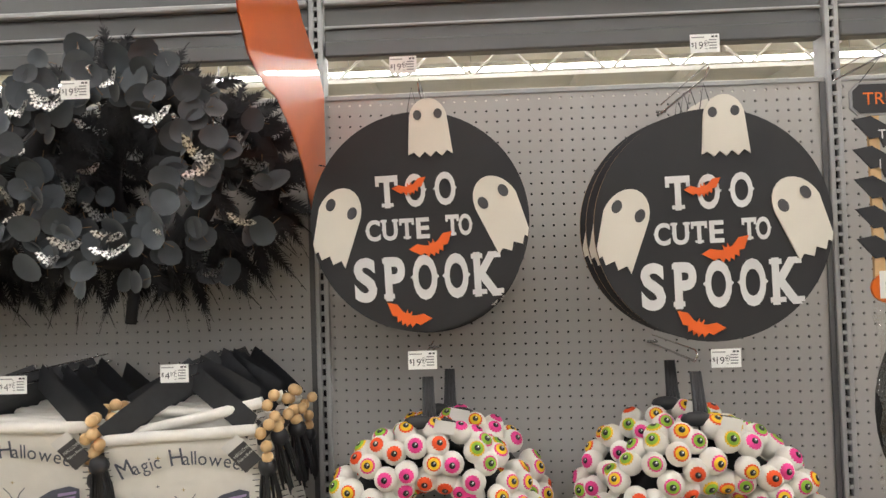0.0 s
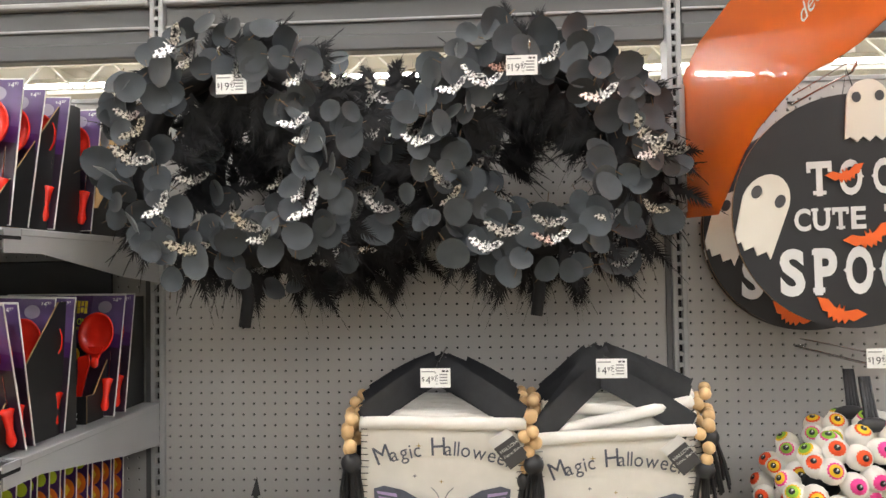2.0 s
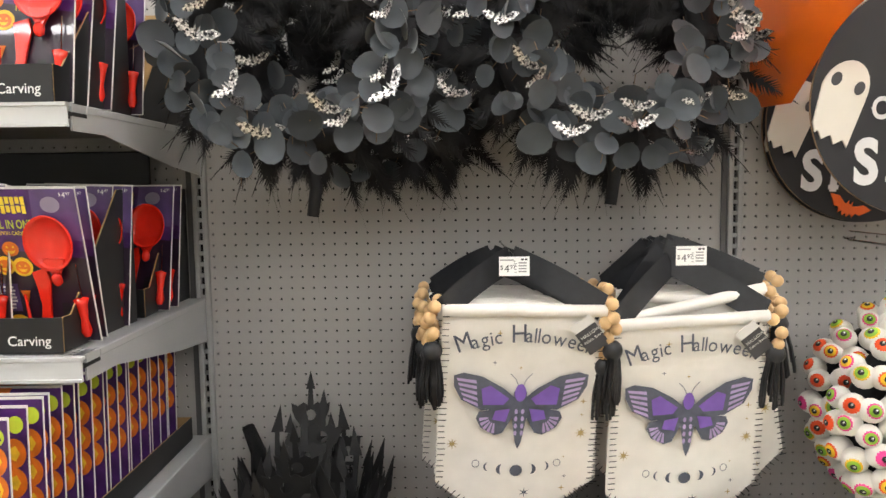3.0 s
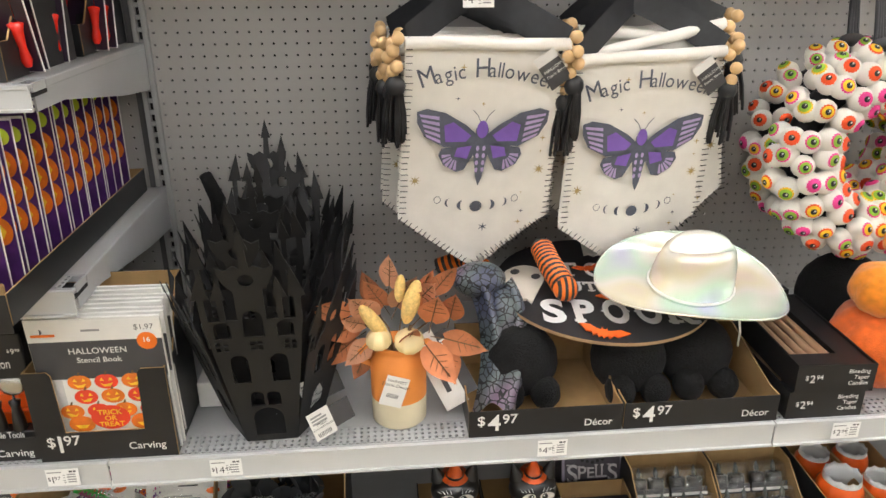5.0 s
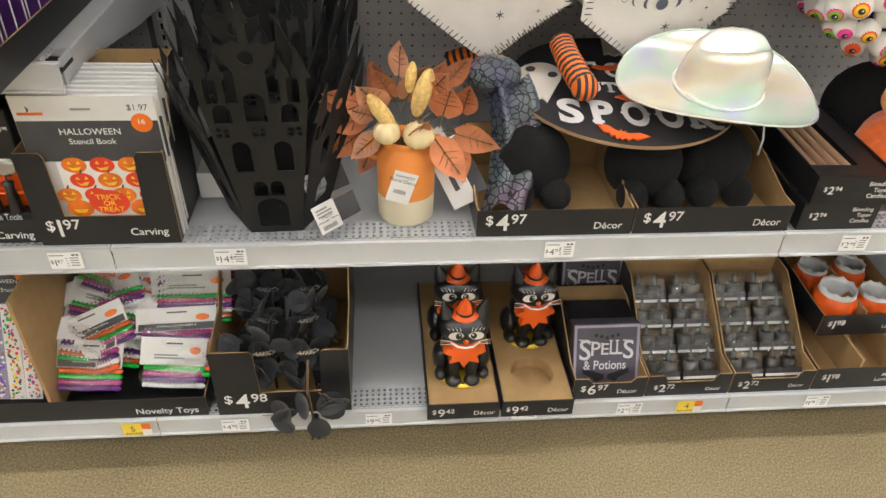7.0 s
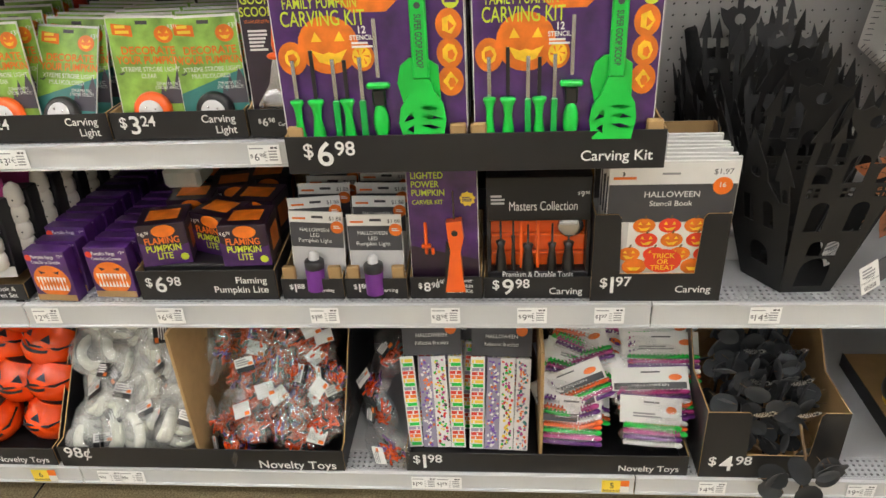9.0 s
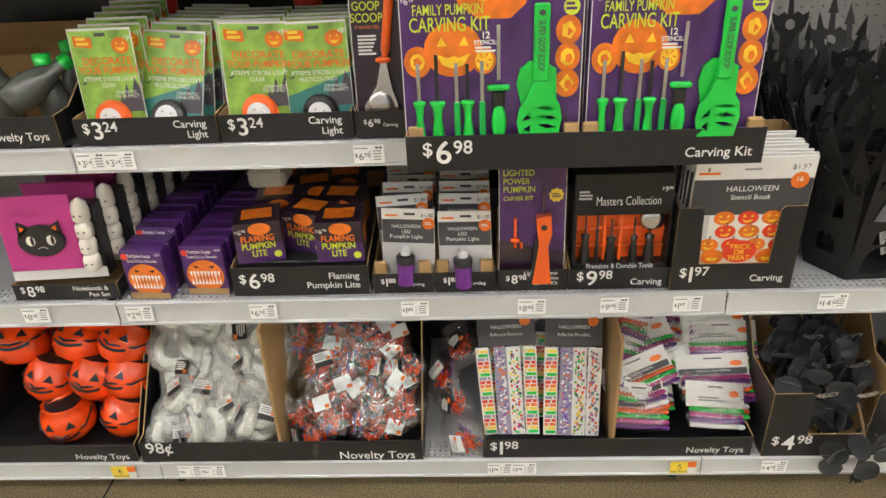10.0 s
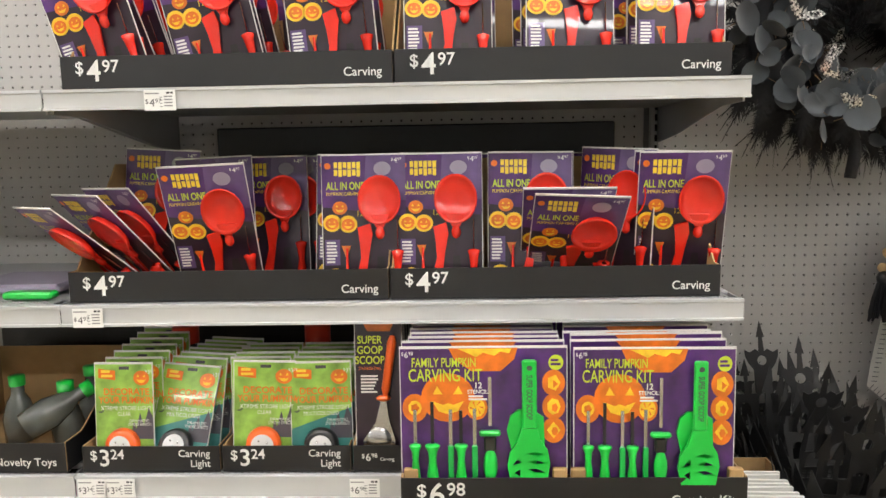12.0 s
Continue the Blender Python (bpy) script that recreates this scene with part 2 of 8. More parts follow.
def scales_material():
    m = mat("reflective_scale_cloth", (0.1, 0.1, 0.12), 0.35, vary=0.1)
    nt = m.node_tree
    b = nt.nodes["Principled BSDF"]
    tc = nt.nodes.new("ShaderNodeTexCoord")
    v = nt.nodes.new("ShaderNodeTexVoronoi")
    v.feature = "DISTANCE_TO_EDGE"
    v.inputs["Scale"].default_value = 70
    nt.links.new(tc.outputs["Object"], v.inputs["Vector"])
    v2 = nt.nodes.new("ShaderNodeTexNoise")
    v2.inputs["Scale"].default_value = 9
    nt.links.new(tc.outputs["Object"], v2.inputs["Vector"])
    r2 = nt.nodes.new("ShaderNodeValToRGB")
    e = r2.color_ramp.elements
    e[0].position, e[0].color = 0.35, (0.07, 0.08, 0.13, 1)
    e[1].position, e[1].color = 0.65, (0.17, 0.12, 0.18, 1)
    k = e.new(0.5)
    k.color = (0.11, 0.14, 0.14, 1)
    nt.links.new(v2.outputs["Fac"], r2.inputs["Fac"])
    st = nt.nodes.new("ShaderNodeMath")
    st.operation = "GREATER_THAN"
    st.inputs[1].default_value = 0.07
    nt.links.new(v.outputs["Distance"], st.inputs[0])
    mx = nt.nodes.new("ShaderNodeMix")
    mx.data_type = "RGBA"
    mx.inputs[6].default_value = (0.01, 0.01, 0.012, 1)
    nt.links.new(st.outputs[0], mx.inputs[0])
    nt.links.new(r2.outputs["Color"], mx.inputs[7])
    nt.links.new(mx.outputs[2], b.inputs["Base Color"])
    return m


SCALES = scales_material()


def floor_material():
    m = mat("polished_brown_concrete", CONCRETE_L, 0.21, vary=0.25, scale=2.2, bump=0.02, coat=0.15)
    nt = m.node_tree
    b = nt.nodes["Principled BSDF"]
    tc = nt.nodes.new("ShaderNodeTexCoord")
    n = nt.nodes.new("ShaderNodeTexNoise")
    n.inputs["Scale"].default_value = 210
    n.inputs["Detail"].default_value = 9
    n.inputs["Roughness"].default_value = 0.72
    nt.links.new(tc.outputs["Object"], n.inputs["Vector"])
    r = nt.nodes.new("ShaderNodeValToRGB")
    e = r.color_ramp.elements
    e[0].position, e[0].color = 0.42, (0.085, 0.058, 0.028, 1)
    e[1].position, e[1].color = 0.62, (0.52, 0.43, 0.26, 1)
    nt.links.new(n.outputs["Fac"], r.inputs["Fac"])
    mx = nt.nodes.new("ShaderNodeMix")
    mx.data_type = "RGBA"
    mx.inputs[0].default_value = 0.50
    old = b.inputs["Base Color"].links[0].from_socket
    nt.links.new(old, mx.inputs[6])
    nt.links.new(r.outputs["Color"], mx.inputs[7])
    nt.links.new(mx.outputs[2], b.inputs["Base Color"])
    return m


FLOOR = floor_material()
CEIL = mat("white_roof_deck", (0.72, 0.70, 0.64), 0.8, vary=0.06, scale=1.5)
WALLP = mat("pale_wall_paint", (0.55, 0.55, 0.53), 0.8, vary=0.05, scale=1)
TUBE = mat("lit_tube", (1.0, 0.97, 0.945), 0.5, vary=0.0, emit=TUBE_STRENGTH)


# ---- mesh helpers ----
def rot(rx=0, ry=0, rz=0):
    return pose(0, 0, 0, rx, ry, rz)


class MB:
    """Collects faces with materials and turns them into one mesh."""

    def __init__(self):
        self.v, self.f, self.m, self.s, self.mats = [], [], [], [], []

    def idx(self, material):
        if material not in self.mats:
            self.mats.append(material)
        return self.mats.index(material)

    def add(self, verts, faces, material, smooth=False, M=None):
        o = len(self.v)
        if M is not None:
            verts = [tuple(M @ Vector(p)) for p in verts]
        self.v.extend(verts)
        k = self.idx(material)
        for f in faces:
            self.f.append([i + o for i in f])
            self.m.append(k)
            self.s.append(smooth)
        return self

    def box(self, x0, y0, z0, x1, y1, z1, material, bev=0.0, M=None):
        b = min(bev, (x1 - x0) / 2.2, (y1 - y0) / 2.2, (z1 - z0) / 2.2)
        if b <= 0:
            vs = [(x, y, z) for x in (x0, x1) for y in (y0, y1) for z in (z0, z1)]
            fs = [(0, 1, 3, 2), (4, 6, 7, 5), (0, 4, 5, 1), (2, 3, 7, 6), (0, 2, 6, 4), (1, 5, 7, 3)]
            return self.add(vs, fs, material, False, M)
        vs, key = [], {}
        for sx in (0, 1):
            for sy in (0, 1):
                for sz in (0, 1):
                    for a in range(3):
                        p = [(x0, x1)[sx], (y0, y1)[sy], (z0, z1)[sz]]
                        for c, s in enumerate((sx, sy, sz)):
                            if c != a:
                                p[c] += -b if s else b
                        key[(sx, sy, sz, a)] = len(vs)
                        vs.append(tuple(p))
        fs = []
        for a in range(3):
            o = [c for c in range(3) if c != a]
            for s in (0, 1):
                q = []
                for u, w in ((0, 0), (1, 0), (1, 1), (0, 1)):
                    k = [0, 0, 0]
                    k[a], k[o[0]], k[o[1]] = s, u, w
                    q.append(key[(*k, a)])
                fs.append(q)
            for u in (0, 1):
                for w in (0, 1):
                    q = []
                    for t, face in ((0, o[0]), (1, o[0]), (1, o[1]), (0, o[1])):
                        k = [0, 0, 0]
                        k[a], k[o[0]], k[o[1]] = t, u, w
                        q.append(key[(*k, face)])
                    fs.append(q)
        for sx in (0, 1):
            for sy in (0, 1):
                for sz in (0, 1):
                    fs.append([key[(sx, sy, sz, a)] for a in range(3)])
        return self.add(vs, fs, material, False, M)

    def lathe(self, prof, material, n=20, M=None, lobes=0, depth=0.0, flat=False):
        vs, fs = [], []
        for r, z in prof:
            for i in range(n):
                a = 2 * math.pi * i / n
                k = 1 - depth * abs(math.cos(a * lobes / 2)) ** 3 if lobes else 1
                vs.append((r * k * math.cos(a), r * k * math.sin(a), z))
        for j in range(len(prof) - 1):
            for i in range(n):
                a, b2 = j * n + i, j * n + (i + 1) % n
                fs.append((a, b2, b2 + n, a + n))
        return self.add(vs, fs, material, not flat, M)

    def ell(self, c, r, material, nu=14, nv=9, M=None, lobes=0, depth=0.0):
        prof = [(max(math.sin(math.pi * j / nv), 0.001), -math.cos(math.pi * j / nv)) for j in range(nv + 1)]
        T = Matrix.Translation(c) @ Matrix.Diagonal((*r, 1))
        return self.lathe(prof, material, nu, (M @ T) if M is not None else T, lobes, depth)

    def poly(self, pts, y, material, thick=0.0, M=None):
        n = len(pts)
        vs = [(x, y, z) for x, z in pts]
        fs = [list(range(n))]
        if thick:
            vs += [(x, y + thick, z) for x, z in pts]
            fs.append(list(range(2 * n - 1, n - 1, -1)))
            fs += [(i, (i + 1) % n, n + (i + 1) % n, n + i) for i in range(n)]
        return self.add(vs, fs, material, False, M)

    def disc(self, cx, cz, rx, rz, y, material, thick=0.0, n=20, M=None, a0=0.0):
        return self.poly([(cx + rx * math.cos(a0 + 2 * math.pi * i / n), cz + rz * math.sin(a0 + 2 * math.pi * i / n)) for i in range(n)], y, material, thick, M)

    def rect(self, x0, z0, x1, z1, y, material, thick=0.0, M=None):
        return self.poly([(x0, z0), (x1, z0), (x1, z1), (x0, z1)], y, material, thick, M)

    def tube(self, pts, r, material, n=6, M=None, taper=1.0):
        vs, fs = [], []
        P = [Vector(p) for p in pts]
        for j, p in enumerate(P):
            d = (P[min(j + 1, len(P) - 1)] - P[max(j - 1, 0)]).normalized()
            u = d.cross(Vector((0.31, 0.77, 0.56))).normalized()
            w = d.cross(u)
            k = r * (1 + (taper - 1) * j / max(len(P) - 1, 1))
            for i in range(n):
                a = 2 * math.pi * i / n
                vs.append(tuple(p + u * k * math.cos(a) + w * k * math.sin(a)))
        for j in range(len(P) - 1):
            for i in range(n):
                a, b2 = j * n + i, j * n + (i + 1) % n
                fs.append((a, b2, b2 + n, a + n))
        fs += [list(range(n)), list(range((len(P) - 1) * n, len(P) * n))]
        return self.add(vs, fs, material, True, M)

    def text(self, s, x, z, h, y, material, align="L", fat=0.0, rz=0.0, sx=1.0, M=None):
        vs, fs, w = glyphs(s, fat)
        k = h / 0.7
        off = {"L": 0, "C": -w / 2, "R": -w}[align]
        ca, sa = math.cos(radians(rz)), math.sin(radians(rz))
        out = []
        for px, pz in vs:
            u, q = (px + off) * k * sx, pz * k
            out.append((x + u * ca - q * sa, y, z + u * sa + q * ca))
        return self.add(out, fs, material, False, M)

    def fitted(self, s, x, z, w, h, y, material, fat=0.0):
        """Text stretched to a given width."""
        return self.text(s, x, z, h, y, material, "L", fat, 0, w / (glyphs(s, fat)[2] * h / 0.7))

    def mesh(self, name):
        me = bpy.data.meshes.new(name)
        me.from_pydata(self.v, [], self.f)
        for m in self.mats:
            me.materials.append(m)
        me.polygons.foreach_set("material_index", self.m)
        me.polygons.foreach_set("use_smooth", self.s)
        me.update()
        return me


GLYPHS = {}


def glyphs(s, fat):
    """Outline of a line of text in the built-in font, as flat points and faces."""
    if (s, fat) in GLYPHS:
        return GLYPHS[(s, fat)]
    cu = bpy.data.curves.new("lettering", "FONT")
    cu.body, cu.size, cu.resolution_u, cu.offset = s, 1.0, 4, fat
    ob = new("lettering", cu)
    bpy.context.view_layer.update()
    me = bpy.data.meshes.new_from_object(ob.evaluated_get(bpy.context.evaluated_depsgraph_get()))
    vs = [(v.co.x, v.co.y) for v in me.vertices]
    fs = [list(p.vertices) for p in me.polygons]
    bpy.data.objects.remove(ob)
    bpy.data.curves.remove(cu)
    bpy.data.meshes.remove(me)
    x0 = min((v[0] for v in vs), default=0)
    w = max((v[0] for v in vs), default=0) - x0
    GLYPHS[(s, fat)] = ([(a - x0, b) for a, b in vs], fs, w)
    return GLYPHS[(s, fat)]


def thing(name, label, category, at=None, group="", kind=""):
    ob = new(name)
    ob.empty_display_size = 0.02
    if at is not None:
        ob.matrix_basis = at
    return tagged(ob, label, category, group, kind)


def part(name, mb, parent, label="", at=None):
    ob = new(name, mb.mesh(name) if isinstance(mb, MB) else mb)
    ob.parent = parent
    if at is not None:
        ob.matrix_basis = at
    if label:
        ob["label"] = label
    return ob


def solid(name, mb, label, category, kind="", at=None, group=""):
    ob = new(name, mb.mesh(name))
    if at is not None:
        ob.matrix_basis = at
    return tagged(ob, label, category, group, kind)


def structure(name, mb, label=""):
    return tagged(new(name, mb.mesh(name)), label, name.split("_")[0], "", "structure")


def fill_holes(outer, holes):
    """Triangles of a flat outline with holes in it."""
    bm = bmesh.new()
    edges = []
    for loop in (outer, *holes):
        vs = [bm.verts.new((x, 0, z)) for x, z in loop]
        edges += [bm.edges.new((vs[i], vs[(i + 1) % len(vs)])) for i in range(len(vs))]
    bmesh.ops.triangle_fill(bm, edges=edges, use_beauty=True, normal=(0, -1, 0))
    bm.verts.index_update()
    vs = [(v.co.x, v.co.z) for v in bm.verts]
    fs = [[v.index for v in f.verts] for f in bm.faces]
    bm.free()
    return vs, fs


def holed_sheet(mb, nx, nz, pitch, r, to_world, material, thick=0.0):
    """A sheet of square cells with a round hole in each."""
    o, vs, fs = 0, [], []
    ring = [(math.cos(math.pi / 4 * i + math.pi / 8), math.sin(math.pi / 4 * i + math.pi / 8)) for i in range(8)]
    border = [(1, 0), (1, 1), (0, 1), (-1, 1), (-1, 0), (-1, -1), (0, -1), (1, -1)]
    for j in range(nz):
        for i in range(nx):
            cx, cz = (i + 0.5) * pitch, (j + 0.5) * pitch
            o = len(vs)
            vs += [to_world(cx + r * a, cz + r * b, 0) for a, b in ring]
            vs += [to_world(cx + a * pitch / 2, cz + b * pitch / 2, 0) for a, b in border]
            for k in range(8):
                fs.append((o + k, o + 8 + (k + 1) % 8, o + (k + 1) % 8))
                fs.append((o + k, o + 8 + k, o + 8 + (k + 1) % 8))
            if thick:
                vs += [to_world(cx + r * a, cz + r * b, thick) for a, b in ring]
                fs += [(o + k, o + (k + 1) % 8, o + 16 + (k + 1) % 8, o + 16 + k) for k in range(8)]
    mb.add(vs, fs, material)


# ---- the setting ----
X0, BAY = -0.42, 1.22
POSTS = [X0 + BAY * k for k in (-3, -2, -1, 0, 1, 2, 3)]
YB = 1.82          # face of the back boards
FZ = {"base": 0.169, "main": 0.588, "third": 0.915, "mid": 1.238, "top": 1.62}   # tops of the decks
FY = {"base": 1.205, "main": 1.228, "third": 1.238, "mid": 1.236, "top": 1.236}  # fronts of the price rails

structure("floor", MB().box(-16, -9, -0.1, 16, 16, 0, FLOOR), "polished brown concrete shop floor with speckles")
mb = MB()
for k in range(-2, 4):
    mb.box(k * 4.8 - 3.05, -9, 0.001, k * 4.8 - 3.045, 16, 0.0015, VOID)
structure("floor_joint", mb, "dark saw-cut joints in the concrete floor")
mb = MB().box(-16, -9, 5.2, 16, 16, 5.3, CEIL)
for k in range(-8, 9):
    mb.box(k * 2, -9, 4.98, k * 2 + 0.12, 16, 5.19, CEIL)
for y in (-7.5, -3.7, 3.0, 6.9, 10.6, 14.0):
    mb.box(-16, y, 4.72, 16, y + 0.1, 4.97, CEIL)
    mb.box(-16, y, 4.3, 16, y + 0.06, 4.36, CEIL)
    for k in range(-16, 16):
        mb.tube([(k, y + 0.03, 4.33), (k + 0.5, y + 0.03, 4.8), (k + 1, y + 0.03, 4.33)], 0.025, CEIL, 4)
structure("ceiling", mb, "white steel roof deck with open trusses")
for n, b in (("wall_north", (-16, 16, 0, 16, 16.2, 5.3)), ("wall_south", (-16, -9.2, 0, 16, -9, 5.3)), ("wall_west", (-16.2, -9, 0, -16, 16, 5.3)), ("wall_east", (16, -9, 0, 16.2, 16, 5.3))):
    structure(n, MB().box(*b, WALLP), "plain pale painted store wall")

# rows of tube lamps under the roof
tube_mesh = MB().box(0, -0.045, 0, 1.19, 0.045, 0.05, TUBE, 0.01).mesh("tube")
case = MB().box(-15, -0.09, 0.055, 15, 0.09, 0.13, CEIL, 0.01)
for k in range(-7, 8):
    case.tube([(k * 2, 0, 0.12), (k * 2, 0, 0.45)], 0.006, STEEL)
lamp = thing("ceiling_light", "long row of lit white tube lamps hung from the roof", "ceiling light", pose(0, 11.7, 4.7), "ceiling lights")
for k in range(-12, 12):
    part("tube", tube_mesh, lamp, "", pose(k * 1.25, 0, 0))
part("housing", case, lamp)
for y in (8.9, 6.1, 3.3, 0.5, -2.3, -5.1):
    copy_thing(lamp, pose(0.4 * y % 1.0, y, 4.7))

# back boards, bay by bay, with a hole every inch
def pegboard(x0, z0, nx, nz):
    mb = MB()
    holed_sheet(mb, nx, nz, 0.0254, 0.0030, lambda a, b, c: (x0 + a, YB + c, z0 + b), PEG, 0.005)
    return mb


for k, x in enumerate(POSTS[:-1]):
    zt = 1.955
    nz = 70
    z0 = zt - nz * 0.0254
    ob = structure("wall_back_%d" % (k + 1), pegboard(x + 0.0127, z0, 47, nz), "grey perforated hardboard back panel of the shelving")
    # near-black sheet added so the peg holes read as deep shade
    structure("wall_back_rear_%d" % (k + 1), MB().box(x, YB + 0.05, 0.05, x + BAY, YB + 0.06, zt - 0.005, VOID), "near-black sheet standing in for the shade behind the holes")
    tm = MB().box(x + 0.018, YB - 0.004, zt, x + BAY - 0.018, YB + 0.045, zt + 0.012, STEEL, 0.002)
    tm.box(x + 0.018, YB + 0.001, 0.05, x + BAY - 0.018, YB + 0.04, z0, STEEL_DK)
    structure("trim_top_%d" % (k + 1), tm, "grey steel cap rail on the back panel")
    hd = MB().box(x + 0.02, YB - 0.01, 2.06, x + BAY - 0.02, YB + 0.03, 2.10, STEEL_DK, 0.004)
    hd.box(x + 0.02, YB + 0.0, 2.10, x + BAY - 0.02, YB + 0.02, 2.1848, STEEL_DK, 0.002)
    hd.box(x + 0.02, YB - 0.008, 2.13, x + BAY - 0.02, YB - 0.001, 2.137, STEEL, 0.002)
    hd.box(x + 0.02, YB - 0.02, 2.185, x + BAY - 0.02, YB + 0.03, 2.20, STEEL, 0.004)
    hd.box(x + 0.02, YB + 0.0, 2.201, x + BAY - 0.02, YB + 0.02, 2.42, STEEL_DK, 0.002)
    structure("trim_header_%d" % (k + 1), hd, "dark grey ribbed steel header panel above the gap")

for k, x in enumerate(POSTS):
    mb = MB().box(x - 0.0165, YB - 0.012, 0.02, x - 0.0045, YB + 0.05, 2.45, STEEL, 0.002)
    mb.box(x + 0.0045, YB - 0.012, 0.02, x + 0.0165, YB + 0.05, 2.45, STEEL, 0.002)
    # black strip paints the shade inside the slots
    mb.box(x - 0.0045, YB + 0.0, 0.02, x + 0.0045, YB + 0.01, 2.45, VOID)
    for j in range(95):
        mb.box(x - 0.0045, YB - 0.012, 0.05 + j * 0.0254 + 0.0165, x + 0.0045, YB - 0.001, 0.05 + j * 0.0254 + 0.0254, STEEL)
    mb.box(x - 0.03, YB - 0.006, 0.02, x - 0.0175, YB - 0.001, 1.955, STEEL_DK)
    structure("trim_upright_%d" % (k + 1), mb, "grey slotted steel upright of the shelving")


def shelf(level, x0, bracket=True):
    z, y, x1 = FZ[level], FY[level], x0 + BAY
    base = level == "base"
    ob = thing("shelf", "grey steel %s with perforated front and pale rail" % ("base deck" if base else "shelf"), "shelf", pose(x0 + 0.010, 0, z), "gondola shelves")
    mb = MB().box(0.003, y + 0.062, -0.014, BAY - 0.003, YB - 0.014, 0, DECK, 0.002)
    n = int((BAY - 0.02) / 0.0125)
    holed_sheet(mb, n, 4, 0.0125, 0.0035, lambda a, b, c: (0.01 + a, y + 0.012 + b, -c), DECK, 0.004)
    # black sheet under the perforations, shade put into its colour
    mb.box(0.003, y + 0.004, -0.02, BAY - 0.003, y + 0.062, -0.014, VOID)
    mb.box(0.003, y + 0.004, -0.012, BAY - 0.003, y + 0.012, 0.0, DECK, 0.002)
    part("deck", mb, ob)
    h = {"base": 0.044, "main": 0.049, "third": 0.043, "mid": 0.036, "top": 0.034}[level]
    prof = [(y + 0.012, -0.001), (y - 0.003, -0.001), (y - 0.003, -0.006), (y, -0.007), (y, 0.002 - h), (y - 0.004, 0.001 - h), (y - 0.004, -0.003 - h),
            (y + 0.004, -0.003 - h), (y + 0.004, 0.002 - h), (y + 0.003, 0.003 - h), (y + 0.003, -0.006), (y + 0.012, -0.006)]
    rl = MB().add([(x, a, b) for x in (0.0015, BAY - 0.0015) for a, b in prof], [list(range(12)), list(range(23, 11, -1))] + [(i, (i + 1) % 12, 12 + (i + 1) % 12, 12 + i) for i in range(12)], RAIL)
    part("price_rail", rl, ob, "pale grey plastic price rail")
    if not base:
        for xb in (0.004, BAY - 0.0075):
            br = MB()
            a, b2 = y + 0.02, YB - 0.014
            br.add([(xb, a, -0.001), (xb, b2, -0.001), (xb, b2, -0.10), (xb, b2 - 0.16, -0.085), (xb, a + 0.1, -0.042), (xb, a, -0.042),
                    (xb + 0.0035, a, -0.001), (xb + 0.0035, b2, -0.001), (xb + 0.0035, b2, -0.10), (xb + 0.0035, b2 - 0.16, -0.085), (xb + 0.0035, a + 0.1, -0.042), (xb + 0.0035, a, -0.042)],
                   [(0, 1, 2, 3, 4, 5), (11, 10, 9, 8, 7, 6)] + [(i, (i + 1) % 6, 6 + (i + 1) % 6, 6 + i) for i in range(6)], DECK)
            part("bracket", br, ob)
    else:
        kp = MB().box(0.01, y + 0.14, -z + 0.001, BAY - 0.01, y + 0.15, -0.016, STEEL_DK)
        part("kick_plate", kp, ob, "dark recessed kick plate")
        part("foot", MB().box(BAY - 0.03, y + 0.10, -z, BAY - 0.01, y + 0.138, -0.022, VOID, 0.003), ob)
    return ob


for lv in FZ:
    for p in POSTS[:-1]:
        if lv in ("base", "main") or p < -1.7:
            shelf(lv, p)


# ---- price tags and hooks ----
def price(mb, x, z, h, y, dollars, cents, material=WHITE, fat=0.012):
    """A shelf price: small dollar sign, large figures, raised cents. Returns its right end."""
    if dollars:
        mb.text("$", x, z + h * 0.36, h * 0.58, y, material, fat=fat)
        x += h * 0.55
        mb.text(dollars, x, z, h, y, material, fat=fat)
        x += glyphs(dollars, fat)[2] * h / 0.7 + h * 0.10
    mb.text(cents, x, z + h * 0.42, h * 0.58, y, material, fat=fat)
    return x


def price_tag(x, y, z, dollars, cents, tilt=0.0, w=0.055, h=0.035, category="price tag"):
    ob = thing("price_tag", "white paper price tag with black figures and code", category, pose(x, y, z, 0, 0, tilt), "price tags")
    part("card", MB().box(-w / 2, 0, -h, w / 2, 0.0008, 0, TAGPAPER), ob)
    mb = MB()
    mb.rect(-w * 0.46, -h * 0.2, -w * 0.02, -h * 0.14, -0.0004, GREY)
    mb.rect(w * 0.22, -h * 0.2, w * 0.32, -h * 0.1, -0.0004, DKGREY)
    mb.rect(w * 0.35, -h * 0.2, w * 0.43, -h * 0.1, -0.0004, DKGREY)
    price(mb, -w * 0.46, -h * 0.80, h * 0.38, -0.0004, dollars, cents, DKGREY, 0.0)
    for k in range(4):
        mb.rect(w * 0.14, -h * (0.36 + 0.15 * k), w * 0.40, -h * (0.29 + 0.15 * k), -0.0004, GREY)
        mb.rect(w * 0.0, -h * (0.38 + 0.15 * k), w * 0.08, -h * (0.34 + 0.15 * k), -0.0004, GREY)
    part("print", mb, ob, "black and grey printing")
    return ob


